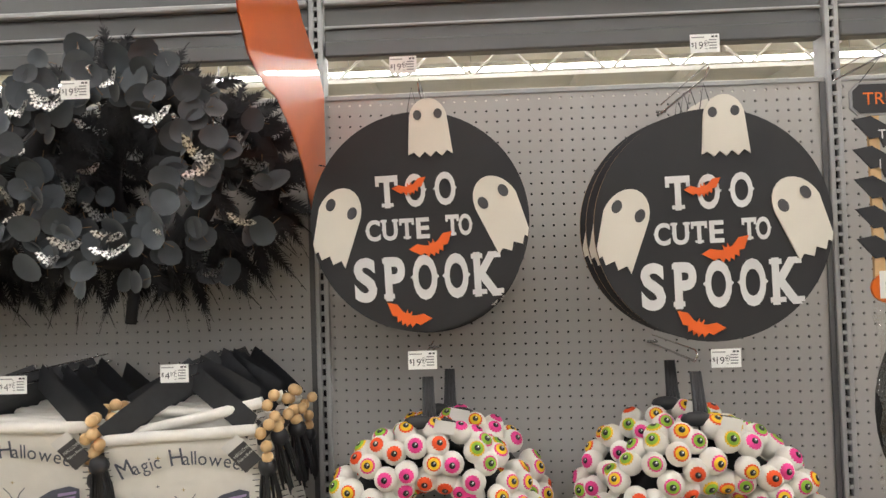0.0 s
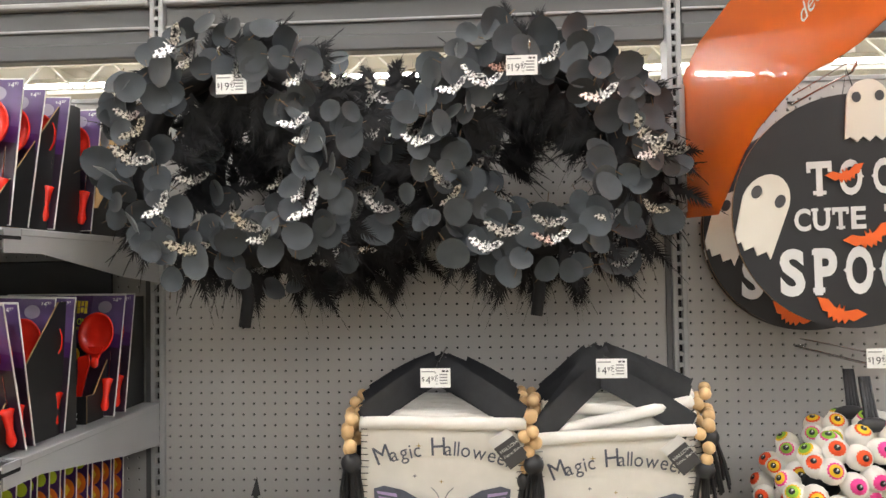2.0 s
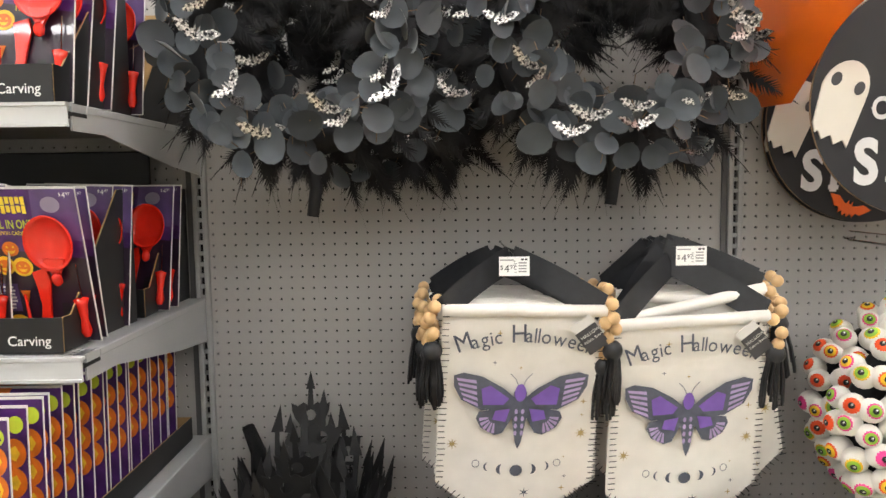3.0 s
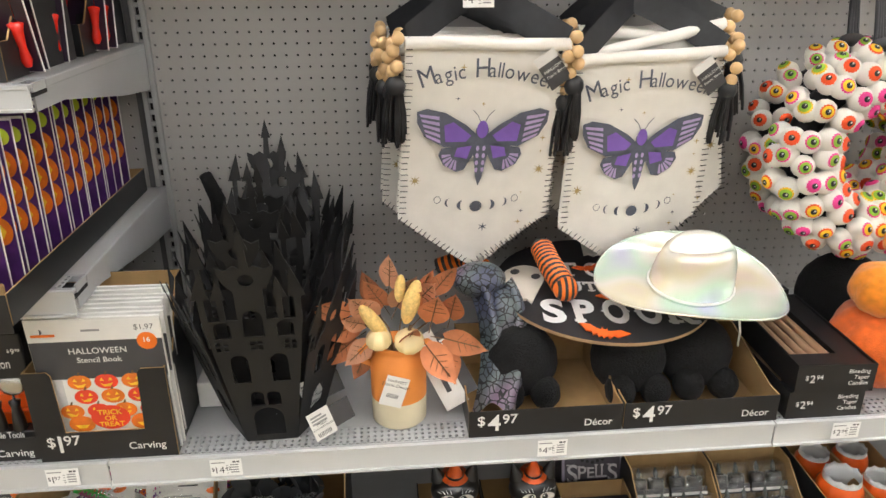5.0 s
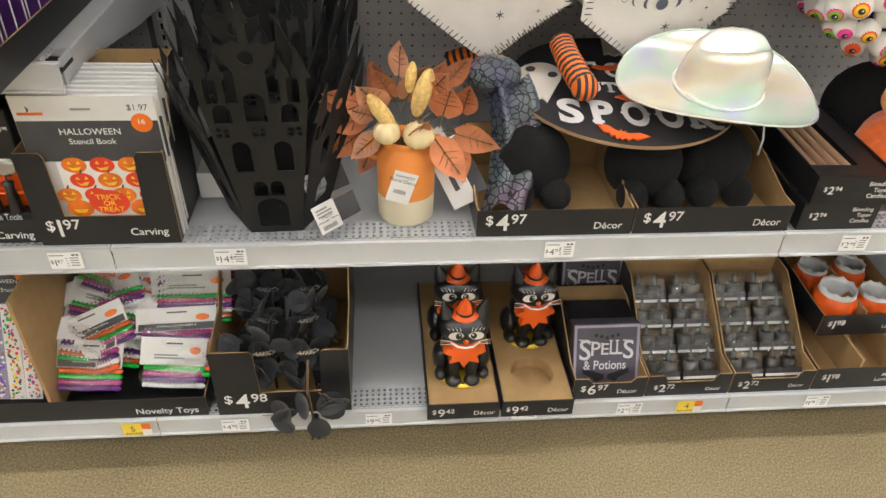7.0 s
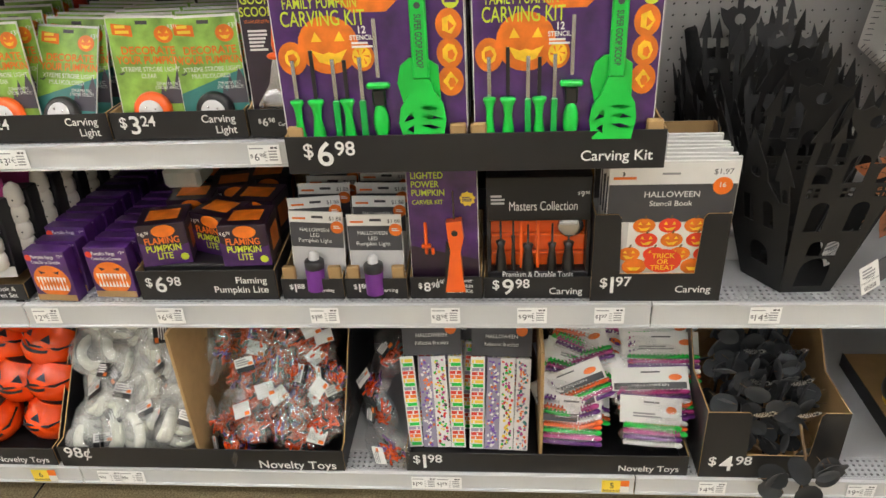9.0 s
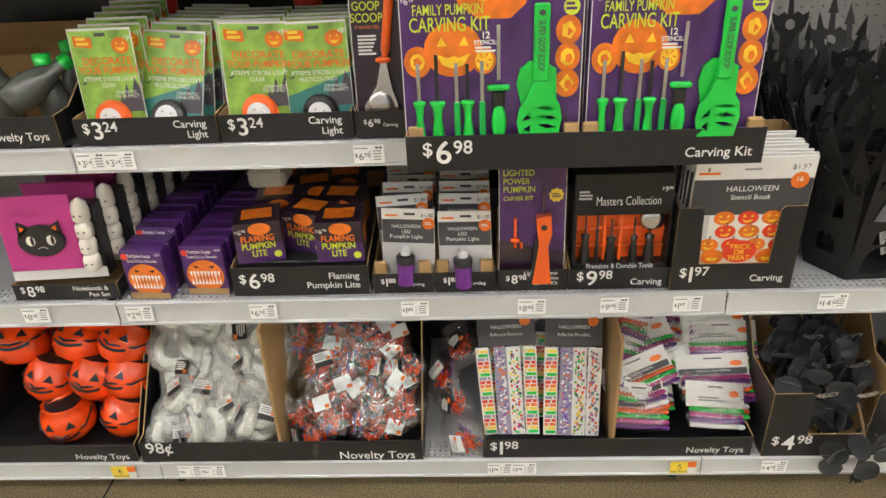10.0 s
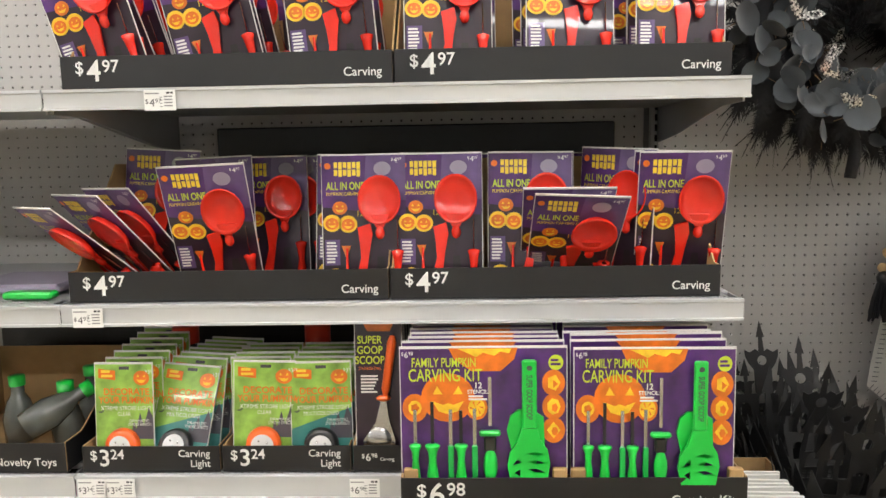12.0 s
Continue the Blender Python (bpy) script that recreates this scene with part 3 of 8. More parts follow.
def yellow_tag(x, y, z, n):
    ob = thing("aisle_tag", "yellow and orange section tag with black numeral", "shelf tag", pose(x, y, z), "section tags")
    mb = MB().box(-0.028, 0, -0.034, 0.010, 0.001, 0, YELLOW)
    mb.box(0.0101, 0, -0.034, 0.028, 0.001, -0.016, PAPER)
    mb.box(0.0101, 0, -0.0159, 0.028, 0.001, 0, ORANGE)
    part("card", mb, ob)
    mb = MB().text(n, -0.012, -0.021, 0.015, -0.0005, DKGREY)
    for k in range(12):
        mb.rect(-0.025 + 0.003 * k, -0.031, -0.0237 + 0.003 * k, -0.025, -0.0005, DKGREY)
    part("print", mb, ob, "black numeral and bars")


def hook(x, z, y0, tag, label="thin zinc wire peg hook with price plate"):
    ob = thing("peg_hook", label, "peg hook", pose(x, YB, z), "peg hooks")
    mb = MB().tube([(0, 0.01, 0), (0, -(YB - y0) + 0.02, 0), (0, -(YB - y0), 0.012)], 0.0025, CHROME)
    mb.tube([(-0.012, -0.002, 0.004), (0.012, -0.002, 0.004)], 0.003, CHROME)
    mb.tube([(0, -0.004, 0.02), (0, -(YB - y0) + 0.012, 0.022), (0, -(YB - y0) - 0.003, 0.012)], 0.0016, CHROME)
    part("wire", mb, ob)
    return ob


# ---- round hanging signs ----
def ghost_pts(w, h, n=12, teeth=4):
    """A ghost standing upright, feet at z = 0."""
    pts = [(-w * 0.5, h * 0.05)]
    for i in range(n + 1):
        a = math.pi - math.pi * i / n
        pts.append((w * 0.43 * math.cos(a), h * 0.62 + h * 0.38 * math.sin(a)))
    pts.append((w * 0.5, h * 0.02))
    for i in range(1, teeth * 2):
        pts.append((w * 0.5 - w * i / (teeth * 2), h * (0.09 if i % 2 else 0.0)))
    return pts


BAT = [(0, -0.10), (0.10, -0.2), (0.2, -0.06), (0.33, -0.16), (0.42, 0.0), (0.62, -0.02), (1.0, 0.28), (0.6, 0.33), (0.3, 0.2), (0.13, 0.16), (0.1, 0.3), (0.05, 0.2)]
BAT = [(x, z * 1.45) for x, z in BAT]
BAT = BAT + [(-x, z) for x, z in reversed(BAT[1:])]


def place2(pts, cx, cz, k, a=0.0):
    c, s = math.cos(radians(a)), math.sin(radians(a))
    return [(cx + k * (x * c - z * s), cz + k * (x * s + z * c)) for x, z in pts]


def clip_disc(pts, r):
    out = []
    for x, z in pts:
        d = math.hypot(x, z)
        out.append((x * r / d, z * r / d) if d > r else (x, z))
    return out


SIGN_R = 0.222


def sign_parts(ob):
    R = SIGN_R
    mb = MB().disc(0, 0, R, R, 0, SIGNBLK, 0.0, 72)
    mb.disc(0, 0, R, R, 0.007, SIGNEDGE, 0.0, 72)
    n = 72
    ring = [(R * math.cos(2 * math.pi * i / n), R * math.sin(2 * math.pi * i / n)) for i in range(n)]
    mb.add([(x, y, z) for y in (0, 0.007) for x, z in ring], [(i, (i + 1) % n, n + (i + 1) % n, n + i) for i in range(n)], SIGNEDGE, True)
    part("board", mb, ob)
    for name, cx, cz, w, h, a in (("ghost", 0.032, 0.130, 0.090, 0.117, 1), ("ghost", -0.203, -0.066, 0.102, 0.155, -25), ("ghost", 0.206, -0.056, 0.102, 0.155, 29)):
        pts = clip_disc(place2(ghost_pts(w, h), cx, cz, 1, a), R - 0.001 if abs(cx) > 0.1 else 9)
        g = part(name, MB().poly(pts, -0.004, GHOST, 0.004), ob, "cream cut-out ghost")
        for e in (-0.21, 0.21):
            p = place2([(w * e * 1.1, h * 0.72)], cx, cz, 1, a)[0]
            part("eye", MB().poly(place2([(w * 0.095 * math.cos(t * math.pi / 8), h * 0.085 * math.sin(t * math.pi / 8)) for t in range(16)], p[0], p[1], 1, a), -0.0046, DKGREY), g)
    rows = ((0.034, 0.062, "TOO", ((-0.084, 0.046), (-0.025, 0.042), (0.036, 0.042)), 0.03), (-0.032, 0.040, "CUTE", ((-0.109, 0.030), (-0.075, 0.031), (-0.040, 0.030), (-0.006, 0.027)), 0.03),
            (-0.030, 0.040, "TO", ((0.054, 0.027), (0.080, 0.027)), 0.03), (-0.152, 0.082, "SPOOK", ((-0.139, 0.046), (-0.076, 0.042), (-0.019, 0.050), (0.045, 0.049), (0.105, 0.055)), 0.04))
    for z, h, word, spans, fat in rows:
        mb = MB()
        for ch, (x, w) in zip(word, spans):
            mb.fitted(ch, x, z, w, h, -0.002, SIGNWHITE, fat)
            t = h * 0.12
            if ch in "TPK":
                cx = x + (w * 0.5 if ch == "T" else w * 0.18)
                mb.rect(cx - w * 0.26, z, cx + w * 0.26, z + t, -0.0022, SIGNWHITE)
            if ch in "PK":
                mb.rect(x - w * 0.08, z + h - t, x + w * 0.34, z + h, -0.0022, SIGNWHITE)
            if ch == "K":
                mb.rect(x + w * 0.60, z, x + w * 1.06, z + t, -0.0022, SIGNWHITE)
                mb.rect(x + w * 0.56, z + h - t, x + w * 1.0, z + h, -0.0022, SIGNWHITE)
            if ch == "T":
                for q in (0.0, w - t):
                    mb.rect(x + q, z + h * 0.68, x + q + t, z + h * 0.95, -0.0022, SIGNWHITE)
            if ch == "U":
                for q in (-w * 0.1, w * 0.66):
                    mb.rect(x + q, z + h - t, x + q + w * 0.42, z + h, -0.0022, SIGNWHITE)
            if ch in "OCU":
                for q in ((0.03, 0.97) if ch != "C" else (0.03,)):
                    mb.disc(x + w * q, z + h * 0.5, h * 0.07, h * 0.07, -0.0022, SIGNWHITE, 0, 4)
        part("lettering", mb, ob, "white painted slab letters")
    for cx, cz, k, a in ((-0.012, 0.066, 0.036, 16), (0.028, -0.056, 0.047, 20), (-0.036, -0.196, 0.048, -22)):
        part("bat", MB().poly(place2(BAT, cx, cz, k, a), -0.005, SIGNORANGE, 0.0028), ob, "orange cut-out bat")
    mb = MB().tube([(-0.012, 0.003, R - 0.004), (0.0, 0.01, R + 0.05), (0.012, 0.003, R - 0.004)], 0.0012, RIBBON, 4)
    part("hanging_cord", mb, ob)


SIGN_LABEL = "round black sign with cream ghosts and white lettering"
hook(-0.155, 1.905, 1.53, None)
sign = thing("hanging_sign", SIGN_LABEL, "wall sign", pose(-0.163, 1.545, 1.638, 3, -1.5, -2), "round ghost signs")
sign_parts(sign)
copy_thing(sign, pose(-0.162, 1.735, 1.618, 3, 2, -2))
copy_thing(sign, pose(-0.158, 1.765, 1.616, 3, -3, -2))
hook(0.40, 1.895, 1.47, None)
for x, y, z, ry in ((0.400, 1.485, 1.610, -1.2), (0.392, 1.53, 1.612, -2), (0.386, 1.57, 1.613, -1), (0.395, 1.615, 1.612, -3)):
    copy_thing(sign, pose(x, y, z, 2, ry, -2))
for x, z, y in ((-0.185, 1.972, 1.53), (0.395, 1.972, 1.47)):
    price_tag(x, y, z, "19", "97", 0)

# ---- wreaths of black leaves and glitter bats ----
def leaf_mesh(seed):
    r = random.Random(seed)
    n, vs = 12, [(0, 0.004, 0)]
    k = r.uniform(0.82, 1.1)
    for ring, rr in ((1, 0.5), (2, 1.0)):
        for i in range(n):
            a = 2 * math.pi * i / n
            q = 0.033 * rr * (1 + 0.04 * math.sin(3 * a + seed))
            vs.append((q * k * math.cos(a), 0.004 - 0.012 * rr * rr * (0.6 + 0.4 * math.cos(a + seed)), q * math.sin(a)))
    fs = [(0, 1 + i, 1 + (i + 1) % n) for i in range(n)] + [(1 + i, 1 + n + i, 1 + n + (i + 1) % n, 1 + (i + 1) % n) for i in range(n)]
    mb = MB().add(vs, fs, LEAFBLK, True)
    mb.tube([(0, 0.002, -0.028), (0.002, 0.006, -0.05)], 0.001, STEM, 4)
    return mb.mesh("leaf")


LEAVES = [leaf_mesh(s) for s in range(5)]
GBAT = MB()
for sgn in (1, -1):
    h = [(x * 0.034 * sgn, z * 0.032) for x, z in BAT if x * 1 >= 0]
    n = len(h)
    GBAT.add([(x, -0.25 * abs(x), z) for x, z in h] + [(x, -0.25 * abs(x) + 0.002, z) for x, z in h], [list(range(n)), list(range(n, 2 * n))], GLITTER)
GBAT = GBAT.mesh("glitter_bat")


def wreath(x, y, z, seed, label, tail=True, leaves=120, core=0.028):
    r = random.Random(seed)
    R = 0.185
    ob = thing("leaf_wreath", label, "wreath", pose(x, y, z, 0, r.uniform(-20, 20), 0), "black leaf wreaths")
    fr = MB()
    fr.tube([(R * math.cos(a * math.pi / 16), 0.04, R * math.sin(a * math.pi / 16)) for a in range(33)], core, FEATHER, 6)
    spin = ob.matrix_basis.to_euler().y
    for k in range(210):
        inner = k > 130
        a = math.pi / 2 + spin + r.uniform(-1.5, 1.5) if inner else r.uniform(0, 2 * math.pi)
        rr = R - 0.05 if inner else R + r.uniform(-0.03, 0.045)
        p = Vector((rr * math.cos(a), r.uniform(0.0, 0.10), rr * math.sin(a)))
        d = Vector((math.cos(a), r.uniform(-0.3, 0.5), math.sin(a))) * r.choice((1, 1, 1, 1, 1, -0.35)) + Vector((r.uniform(-.7, .7), 0, r.uniform(-.7, .4)))
        if inner:
            d = Vector((-math.cos(a) + r.uniform(-.5, .5), r.uniform(-.1, .3), -math.sin(a) + r.uniform(-.5, .5)))
        d = d.normalized()
        side = d.cross(Vector((r.uniform(-.4, .4), -1, r.uniform(-.4, .4)))).normalized()
        L = r.uniform(0.07, 0.125)
        vs, fs = [], []
        for i in range(48):
            u = (i // 2) / 24
            root = p + d * L * u + Vector((0, 0, -0.02 * u * u))
            s = (1 if i % 2 else -1)
            tip = root + d * 0.016 + side * s * 0.024 * math.sin(math.pi * min(u + 0.25, 1)) * r.uniform(0.7, 1.1) + Vector((0, r.uniform(-.005, .005), -0.004))
            w = d * 0.0036
            n0 = len(vs)
            vs += [tuple(root - w), tuple(root + w), tuple(tip)]
            fs.append((n0, n0 + 1, n0 + 2))
        fr.add(vs, fs, FEATHER)
    part("feather_down", fr, ob, "fine black feathers")["kind"] = "stuff"
    for k in range(leaves):
        a = 2 * math.pi * (k + r.uniform(-.4, .4)) / leaves + (k % 3) * 2.1
        rr = R + r.uniform(-0.058, 0.062)
        yy = -0.035 - 0.035 * (1 - ((rr - R) / 0.07) ** 2) + r.uniform(-0.02, 0.035)
        s = r.uniform(0.62, 0.98)
        M = pose(rr * math.cos(a), yy, rr * math.sin(a), r.gauss(0, 24), r.uniform(0, 360), r.gauss(0, 26)) @ Matrix.Scale(s, 4)
        part("leaf", LEAVES[r.randrange(5)], ob, "", M)
    for k in range(10):
        a = 2 * math.pi * (k + r.uniform(-.25, .25)) / 10
        rr = R + r.uniform(-0.045, 0.02)
        for q in range(r.choice((1, 2, 2))):
            M = pose(rr * math.cos(a) + q * r.uniform(-.03, .03), -0.088 - 0.004 * q, rr * math.sin(a) - q * 0.03, r.gauss(0, 15), r.uniform(-50, 50), r.gauss(0, 20)) @ Matrix.Scale(r.uniform(0.8, 1.25), 4)
            part("glitter_bat", GBAT, ob, "", M)
    mb = MB().tube([(0.01, 0.03, -R - 0.02), (0.02, 0.03, -R - 0.08), (0.012, 0.03, -R - 0.135)], 0.013, FEATHER, 7, None, 0.9)
    if tail:
        part("ribbon_tail", mb, ob, "black velvet ribbon end", rot(0, -math.degrees(ob.matrix_basis.to_euler().y), 0))
    return ob


WL = "black wreath of round fabric leaves, feathers and glitter bats"
wreath(-1.335, 1.47, 1.755, 3, WL)
wreath(-0.775, 1.52, 1.768, 5, WL)
wreath(-1.255, 1.61, 1.745, 8, WL, False, 34)
wreath(-0.69, 1.65, 1.760, 9, WL, False, 34)
wreath(-1.14, 1.73, 1.755, 11, WL, False, 10, 0.034)
hook(-1.335, 1.93, 1.40, None)
hook(-0.775, 1.93, 1.42, None)
price_tag(-1.305, 1.385, 1.892, "19", "97")
price_tag(-0.79, 1.405, 1.915, "19", "97")

# ---- canvas banners with a moth ----
def arc_text(mb, s, x0, x1, z0, rise, h, y, material):
    total = sum(glyphs(c, 0.0)[2] if c != " " else 0.35 for c in s) + 0.09 * len(s)
    k = (x1 - x0) / total
    x = 0.0
    for c in s:
        w = glyphs(c, 0.0)[2] if c != " " else 0.35
        u = (x + w / 2) / total
        if c != " ":
            mb.text(c, x0 + k * x, z0 + rise * 4 * u * (1 - u) - rise * 0.2, h * (1.25 if c.isupper() else 1), y, material, "L", 0.0, math.degrees(math.atan(rise * 4 * (1 - 2 * u) / (x1 - x0))), k * 0.7 / h)
        x += w + 0.09


def star_pts(cx, cz, r, n=4, inner=0.25):
    return [(cx + (r if i % 2 == 0 else r * inner) * math.sin(math.pi * i / n), cz + (r if i % 2 == 0 else r * inner) * math.cos(math.pi * i / n)) for i in range(2 * n)]


def crescent(cx, cz, r, side, k):
    pts = [(cx + side * r * math.sin(math.pi * i / 10), cz + r * math.cos(math.pi * i / 10)) for i in range(11)]
    pts += [(cx + side * r * k * math.sin(math.pi * i / 10), cz + r * math.cos(math.pi * i / 10)) for i in range(9, 0, -1)]
    return pts


BW, BS, BT = 0.145, 0.355, 0.470     # half width, length of the sides, length to the tip


def banner_front(ob):
    rnd = random.Random(4)
    n, rows = 14, 16
    vs, fs = [], []
    for j in range(rows + 1):
        for i in range(n + 1):
            u = -1 + 2 * i / n
            L = BS + (BT - BS) * (1 - abs(u))
            z = -L * j / rows
            vs.append((u * (BW + 0.006 * j / rows), 0.006 * math.sin(u * 3 + j * 0.35) * j / rows, z))
    fs = [(j * (n + 1) + i, j * (n + 1) + i + 1, (j + 1) * (n + 1) + i + 1, (j + 1) * (n + 1) + i) for j in range(rows) for i in range(n)]
    m2 = [(x, y + 0.003, z) for x, y, z in vs]
    part("canvas", MB().add(vs, fs, CLOTH, True).add(m2, fs, CLOTH, True), ob)
    hem = MB().tube([(-BW - 0.002, 0.0, -0.004), (-0.05, 0.0, -0.003), (0.04, 0.0, -0.005), (BW + 0.002, 0, -0.004)], 0.0115, CLOTH, 10)
    part("hem", hem, ob, "rolled canvas hem over the rod")
    st = MB()
    edge = [(-BW, 0.0), (-BW - 0.006, -BS), (0.0, -BT), (BW + 0.006, -BS), (BW, 0.0)]
    for (x0, z0), (x1, z1) in zip(edge, edge[1:]):
        L = math.hypot(x1 - x0, z1 - z0)
        ux, uz = (x1 - x0) / L, (z1 - z0) / L
        for k in range(int(L / 0.012)):
            p = (x0 + ux * k * 0.012, z0 + uz * k * 0.012)
            q = (p[0] - uz * 0.013, p[1] + ux * 0.013)
            st.tube([(p[0], -0.009, p[1]), (q[0] + rnd.uniform(-.002, .002), -0.009, q[1])], 0.0009, THREAD, 4)
    part("blanket_stitch", st, ob, "dark blanket stitching")["kind"] = "stuff"
    y = -0.0095
    pr = MB()
    arc_text(pr, "Magic Halloween", -0.115, 0.128, -0.080, 0.024, 0.028, y, INK)
    part("lettering", pr, ob, "slate printed words")
    mo = MB()
    cz = -0.124
    for s in (1, -1):
        up = [(0.012, 0.0), (0.03, 0.012), (0.07, 0.03), (0.105, 0.036), (0.123, 0.032), (0.122, 0.016), (0.108, -0.004), (0.07, -0.02), (0.03, -0.018), (0.012, -0.012)]
        lo = [(0.012, -0.012), (0.04, -0.017), (0.075, -0.022), (0.08, -0.032), (0.07, -0.047), (0.045, -0.058), (0.03, -0.055), (0.012, -0.03)]
        for pts in (up, lo):
            mo.poly([(s * x, cz + z) for x, z in pts], y, INK)
        mo.poly([(s * x, cz + z) for x, z in ((0.02, -0.003), (0.055, 0.017), (0.072, 0.012), (0.068, -0.012), (0.03, -0.012))], y - 0.0004, MOTH_A)
        mo.poly([(s * x, cz + z) for x, z in ((0.018, -0.018), (0.045, -0.021), (0.05, -0.034), (0.025, -0.038))], y - 0.0004, MOTH_A)
        for k in range(5):
            mo.poly([(s * x, cz + z) for x, z in ((0.077 + 0.001 * k, -0.014 + 0.0085 * k), (0.104 + 0.003 * k, -0.004 + 0.0072 * k), (0.106 + 0.003 * k, 0.0 + 0.0072 * k), (0.078 + 0.001 * k, -0.009 + 0.0085 * k))], y - 0.0006, MOTH_B)
            a = -0.15 - 0.33 * k
            mo.poly([(s * (0.045 + 0.012 * math.cos(a + d)), cz - 0.030 + 0.010 * math.sin(a + d)) for d in (-.11, .11)] + [(s * (0.045 + 0.029 * math.cos(a + d)), cz - 0.030 + 0.025 * math.sin(a + d)) for d in (.11, -.11)], y - 0.0006, MOTH_B)
    mo.poly([(-0.012, cz + 0.008), (0.012, cz + 0.008), (0.014, cz - 0.03), (0.006, cz - 0.068), (0, cz - 0.08), (-0.006, cz - 0.068), (-0.014, cz - 0.03)], y - 0.0008, INK)
    mo.disc(0, cz + 0.006, 0.0105, 0.013, y - 0.001, MOTH_A)
    for k in range(4):
        for s in (1, -1):
            mo.disc(s * 0.006, cz - 0.022 - k * 0.011, 0.0032, 0.004, y - 0.001, MOTH_B, 0, 8)
    for s in (1, -1):
        mo.tube([(s * 0.004, y, cz + 0.016), (s * 0.01, y, cz + 0.026), (s * 0.02, y, cz + 0.034)], 0.0007, INK, 4)
    mo.v = [(a, c, e * 1.36) for a, c, e in mo.v]
    part("moth_print", mo, ob, "violet and slate moth printed on canvas")
    moon = MB()
    zz = -0.318
    moon.disc(0, zz - 0.006, 0.012, 0.012, y, INK)
    for s in (1, -1):
        moon.poly(crescent(s * 0.027, zz - 0.003, 0.011, s, 0.35), y, INK)
        moon.poly(crescent(s * 0.052, zz + 0.003, 0.010, s, 0.62), y, INK)
        moon.tube([(s * 0.077 + 0.0065 * math.cos(a * math.pi / 8), y, zz + 0.010 + 0.0075 * math.sin(a * math.pi / 8)) for a in range(17)], 0.0006, INK, 4)
    part("moon_phases", moon, ob, "dark printed moon phases")
    stars = MB()
    for k in range(22):
        x, z = rnd.uniform(-0.12, 0.12), -rnd.uniform(0.03, 0.40)
        if (-0.13 < x < 0.13 and -0.275 < z < -0.045 and abs(x) < 0.115) or z < -0.34 - 0.1 * (1 - abs(x) / 0.12):
            if k % 3:
                continue
        stars.poly(star_pts(x, z, rnd.uniform(0.003, 0.007)), y + 0.0003, rnd.choice((INK, GOLDINK, GOLDINK)))
    stars.poly(star_pts(0.018, -0.372, 0.011, 6), y, INK)
    for x, z in ((-0.122, -0.265), (0.118, -0.245)):
        stars.poly(star_pts(x, z, 0.012, 8, 0.3), y, GOLDINK)
    part("stars", stars, ob, "small gold and slate printed stars")["kind"] = "stuff"


def ribbon_strip(mb, a, b, w, sag=0.0):
    a, b = Vector(a), Vector(b)
    d = (b - a).normalized()
    s = d.cross(Vector((0, 1, 0))).normalized() * w
    vs, n = [], 8
    for i in range(n + 1):
        p = a.lerp(b, i / n) + Vector((0, -0.006 * math.sin(math.pi * i / n), sag * math.sin(math.pi * i / n)))
        vs += [tuple(p + s), tuple(p - s + Vector((0, 0.004, 0)))]
    mb.add(vs, [(2 * i, 2 * i + 1, 2 * i + 3, 2 * i + 2) for i in range(n)], RIBBON, True)


def banner(x, y, z, tilt, ry, rz, seed, hang, first=None):
    ob = thing("canvas_banner", "cream canvas pennant with violet moth, beads and tassels", "banner", pose(x, y, z, tilt, ry, rz), "moth banners")
    banner_front(ob)
    r = random.Random(seed)
    rb = MB()
    ribbon_strip(rb, (-BW + 0.005, -0.004, 0.002), (hang[0], hang[1], hang[2]), 0.025, 0.008)
    ribbon_strip(rb, (BW - 0.005, -0.004, 0.002), (hang[0], hang[1], hang[2]), 0.025, 0.006)
    part("ribbon", rb, ob, "black satin hanging ribbon")
    for s in (1, -1):
        for k in range(4):
            part("bead", MB().ell((s * (BW + 0.016 + r.uniform(-.008, .012)), -0.012 + r.uniform(-.012, .012), 0.008 - 0.021 * k + r.uniform(-.004, .004)), (0.0118,) * 3, BEAD, 12, 8), ob, "pale wooden bead")
        ts = MB()
        cx = s * (BW + 0.018)
        ts.ell((cx, -0.008, -0.078), (0.019, 0.017, 0.02), RIBBON, 10, 6)
        for k in range(26):
            a = r.uniform(0, 6.28)
            ts.tube([(cx + 0.012 * math.cos(a), -0.008 + 0.010 * math.sin(a), -0.088), (cx + 0.019 * math.cos(a), -0.008 + 0.014 * math.sin(a), -0.13), (cx + 0.021 * math.cos(a), -0.008 + 0.016 * math.sin(a), -0.165 - r.uniform(0, .02))], 0.0028, RIBBON, 4)
        part("tassel", ts, ob, "black thread tassel")
    tg = MB().box(-0.021, 0, -0.034, 0.021, 0.001, 0.016, DKGREY)
    tg.box(-0.021, 0, 0.0161, 0.021, 0.001, 0.034, PAPER)
    tg.text("HALLOWEEN", -0.016, 0.000, 0.0065, -0.0005, WHITE)
    tg.text("Fabric Banner", -0.016, -0.011, 0.0055, -0.0005, WHITE)
    part("swing_tag", tg, ob, "black and white cardboard swing tag", pose(BW - 0.028, -0.014, -0.045, 0, -38, 0))
    return ob


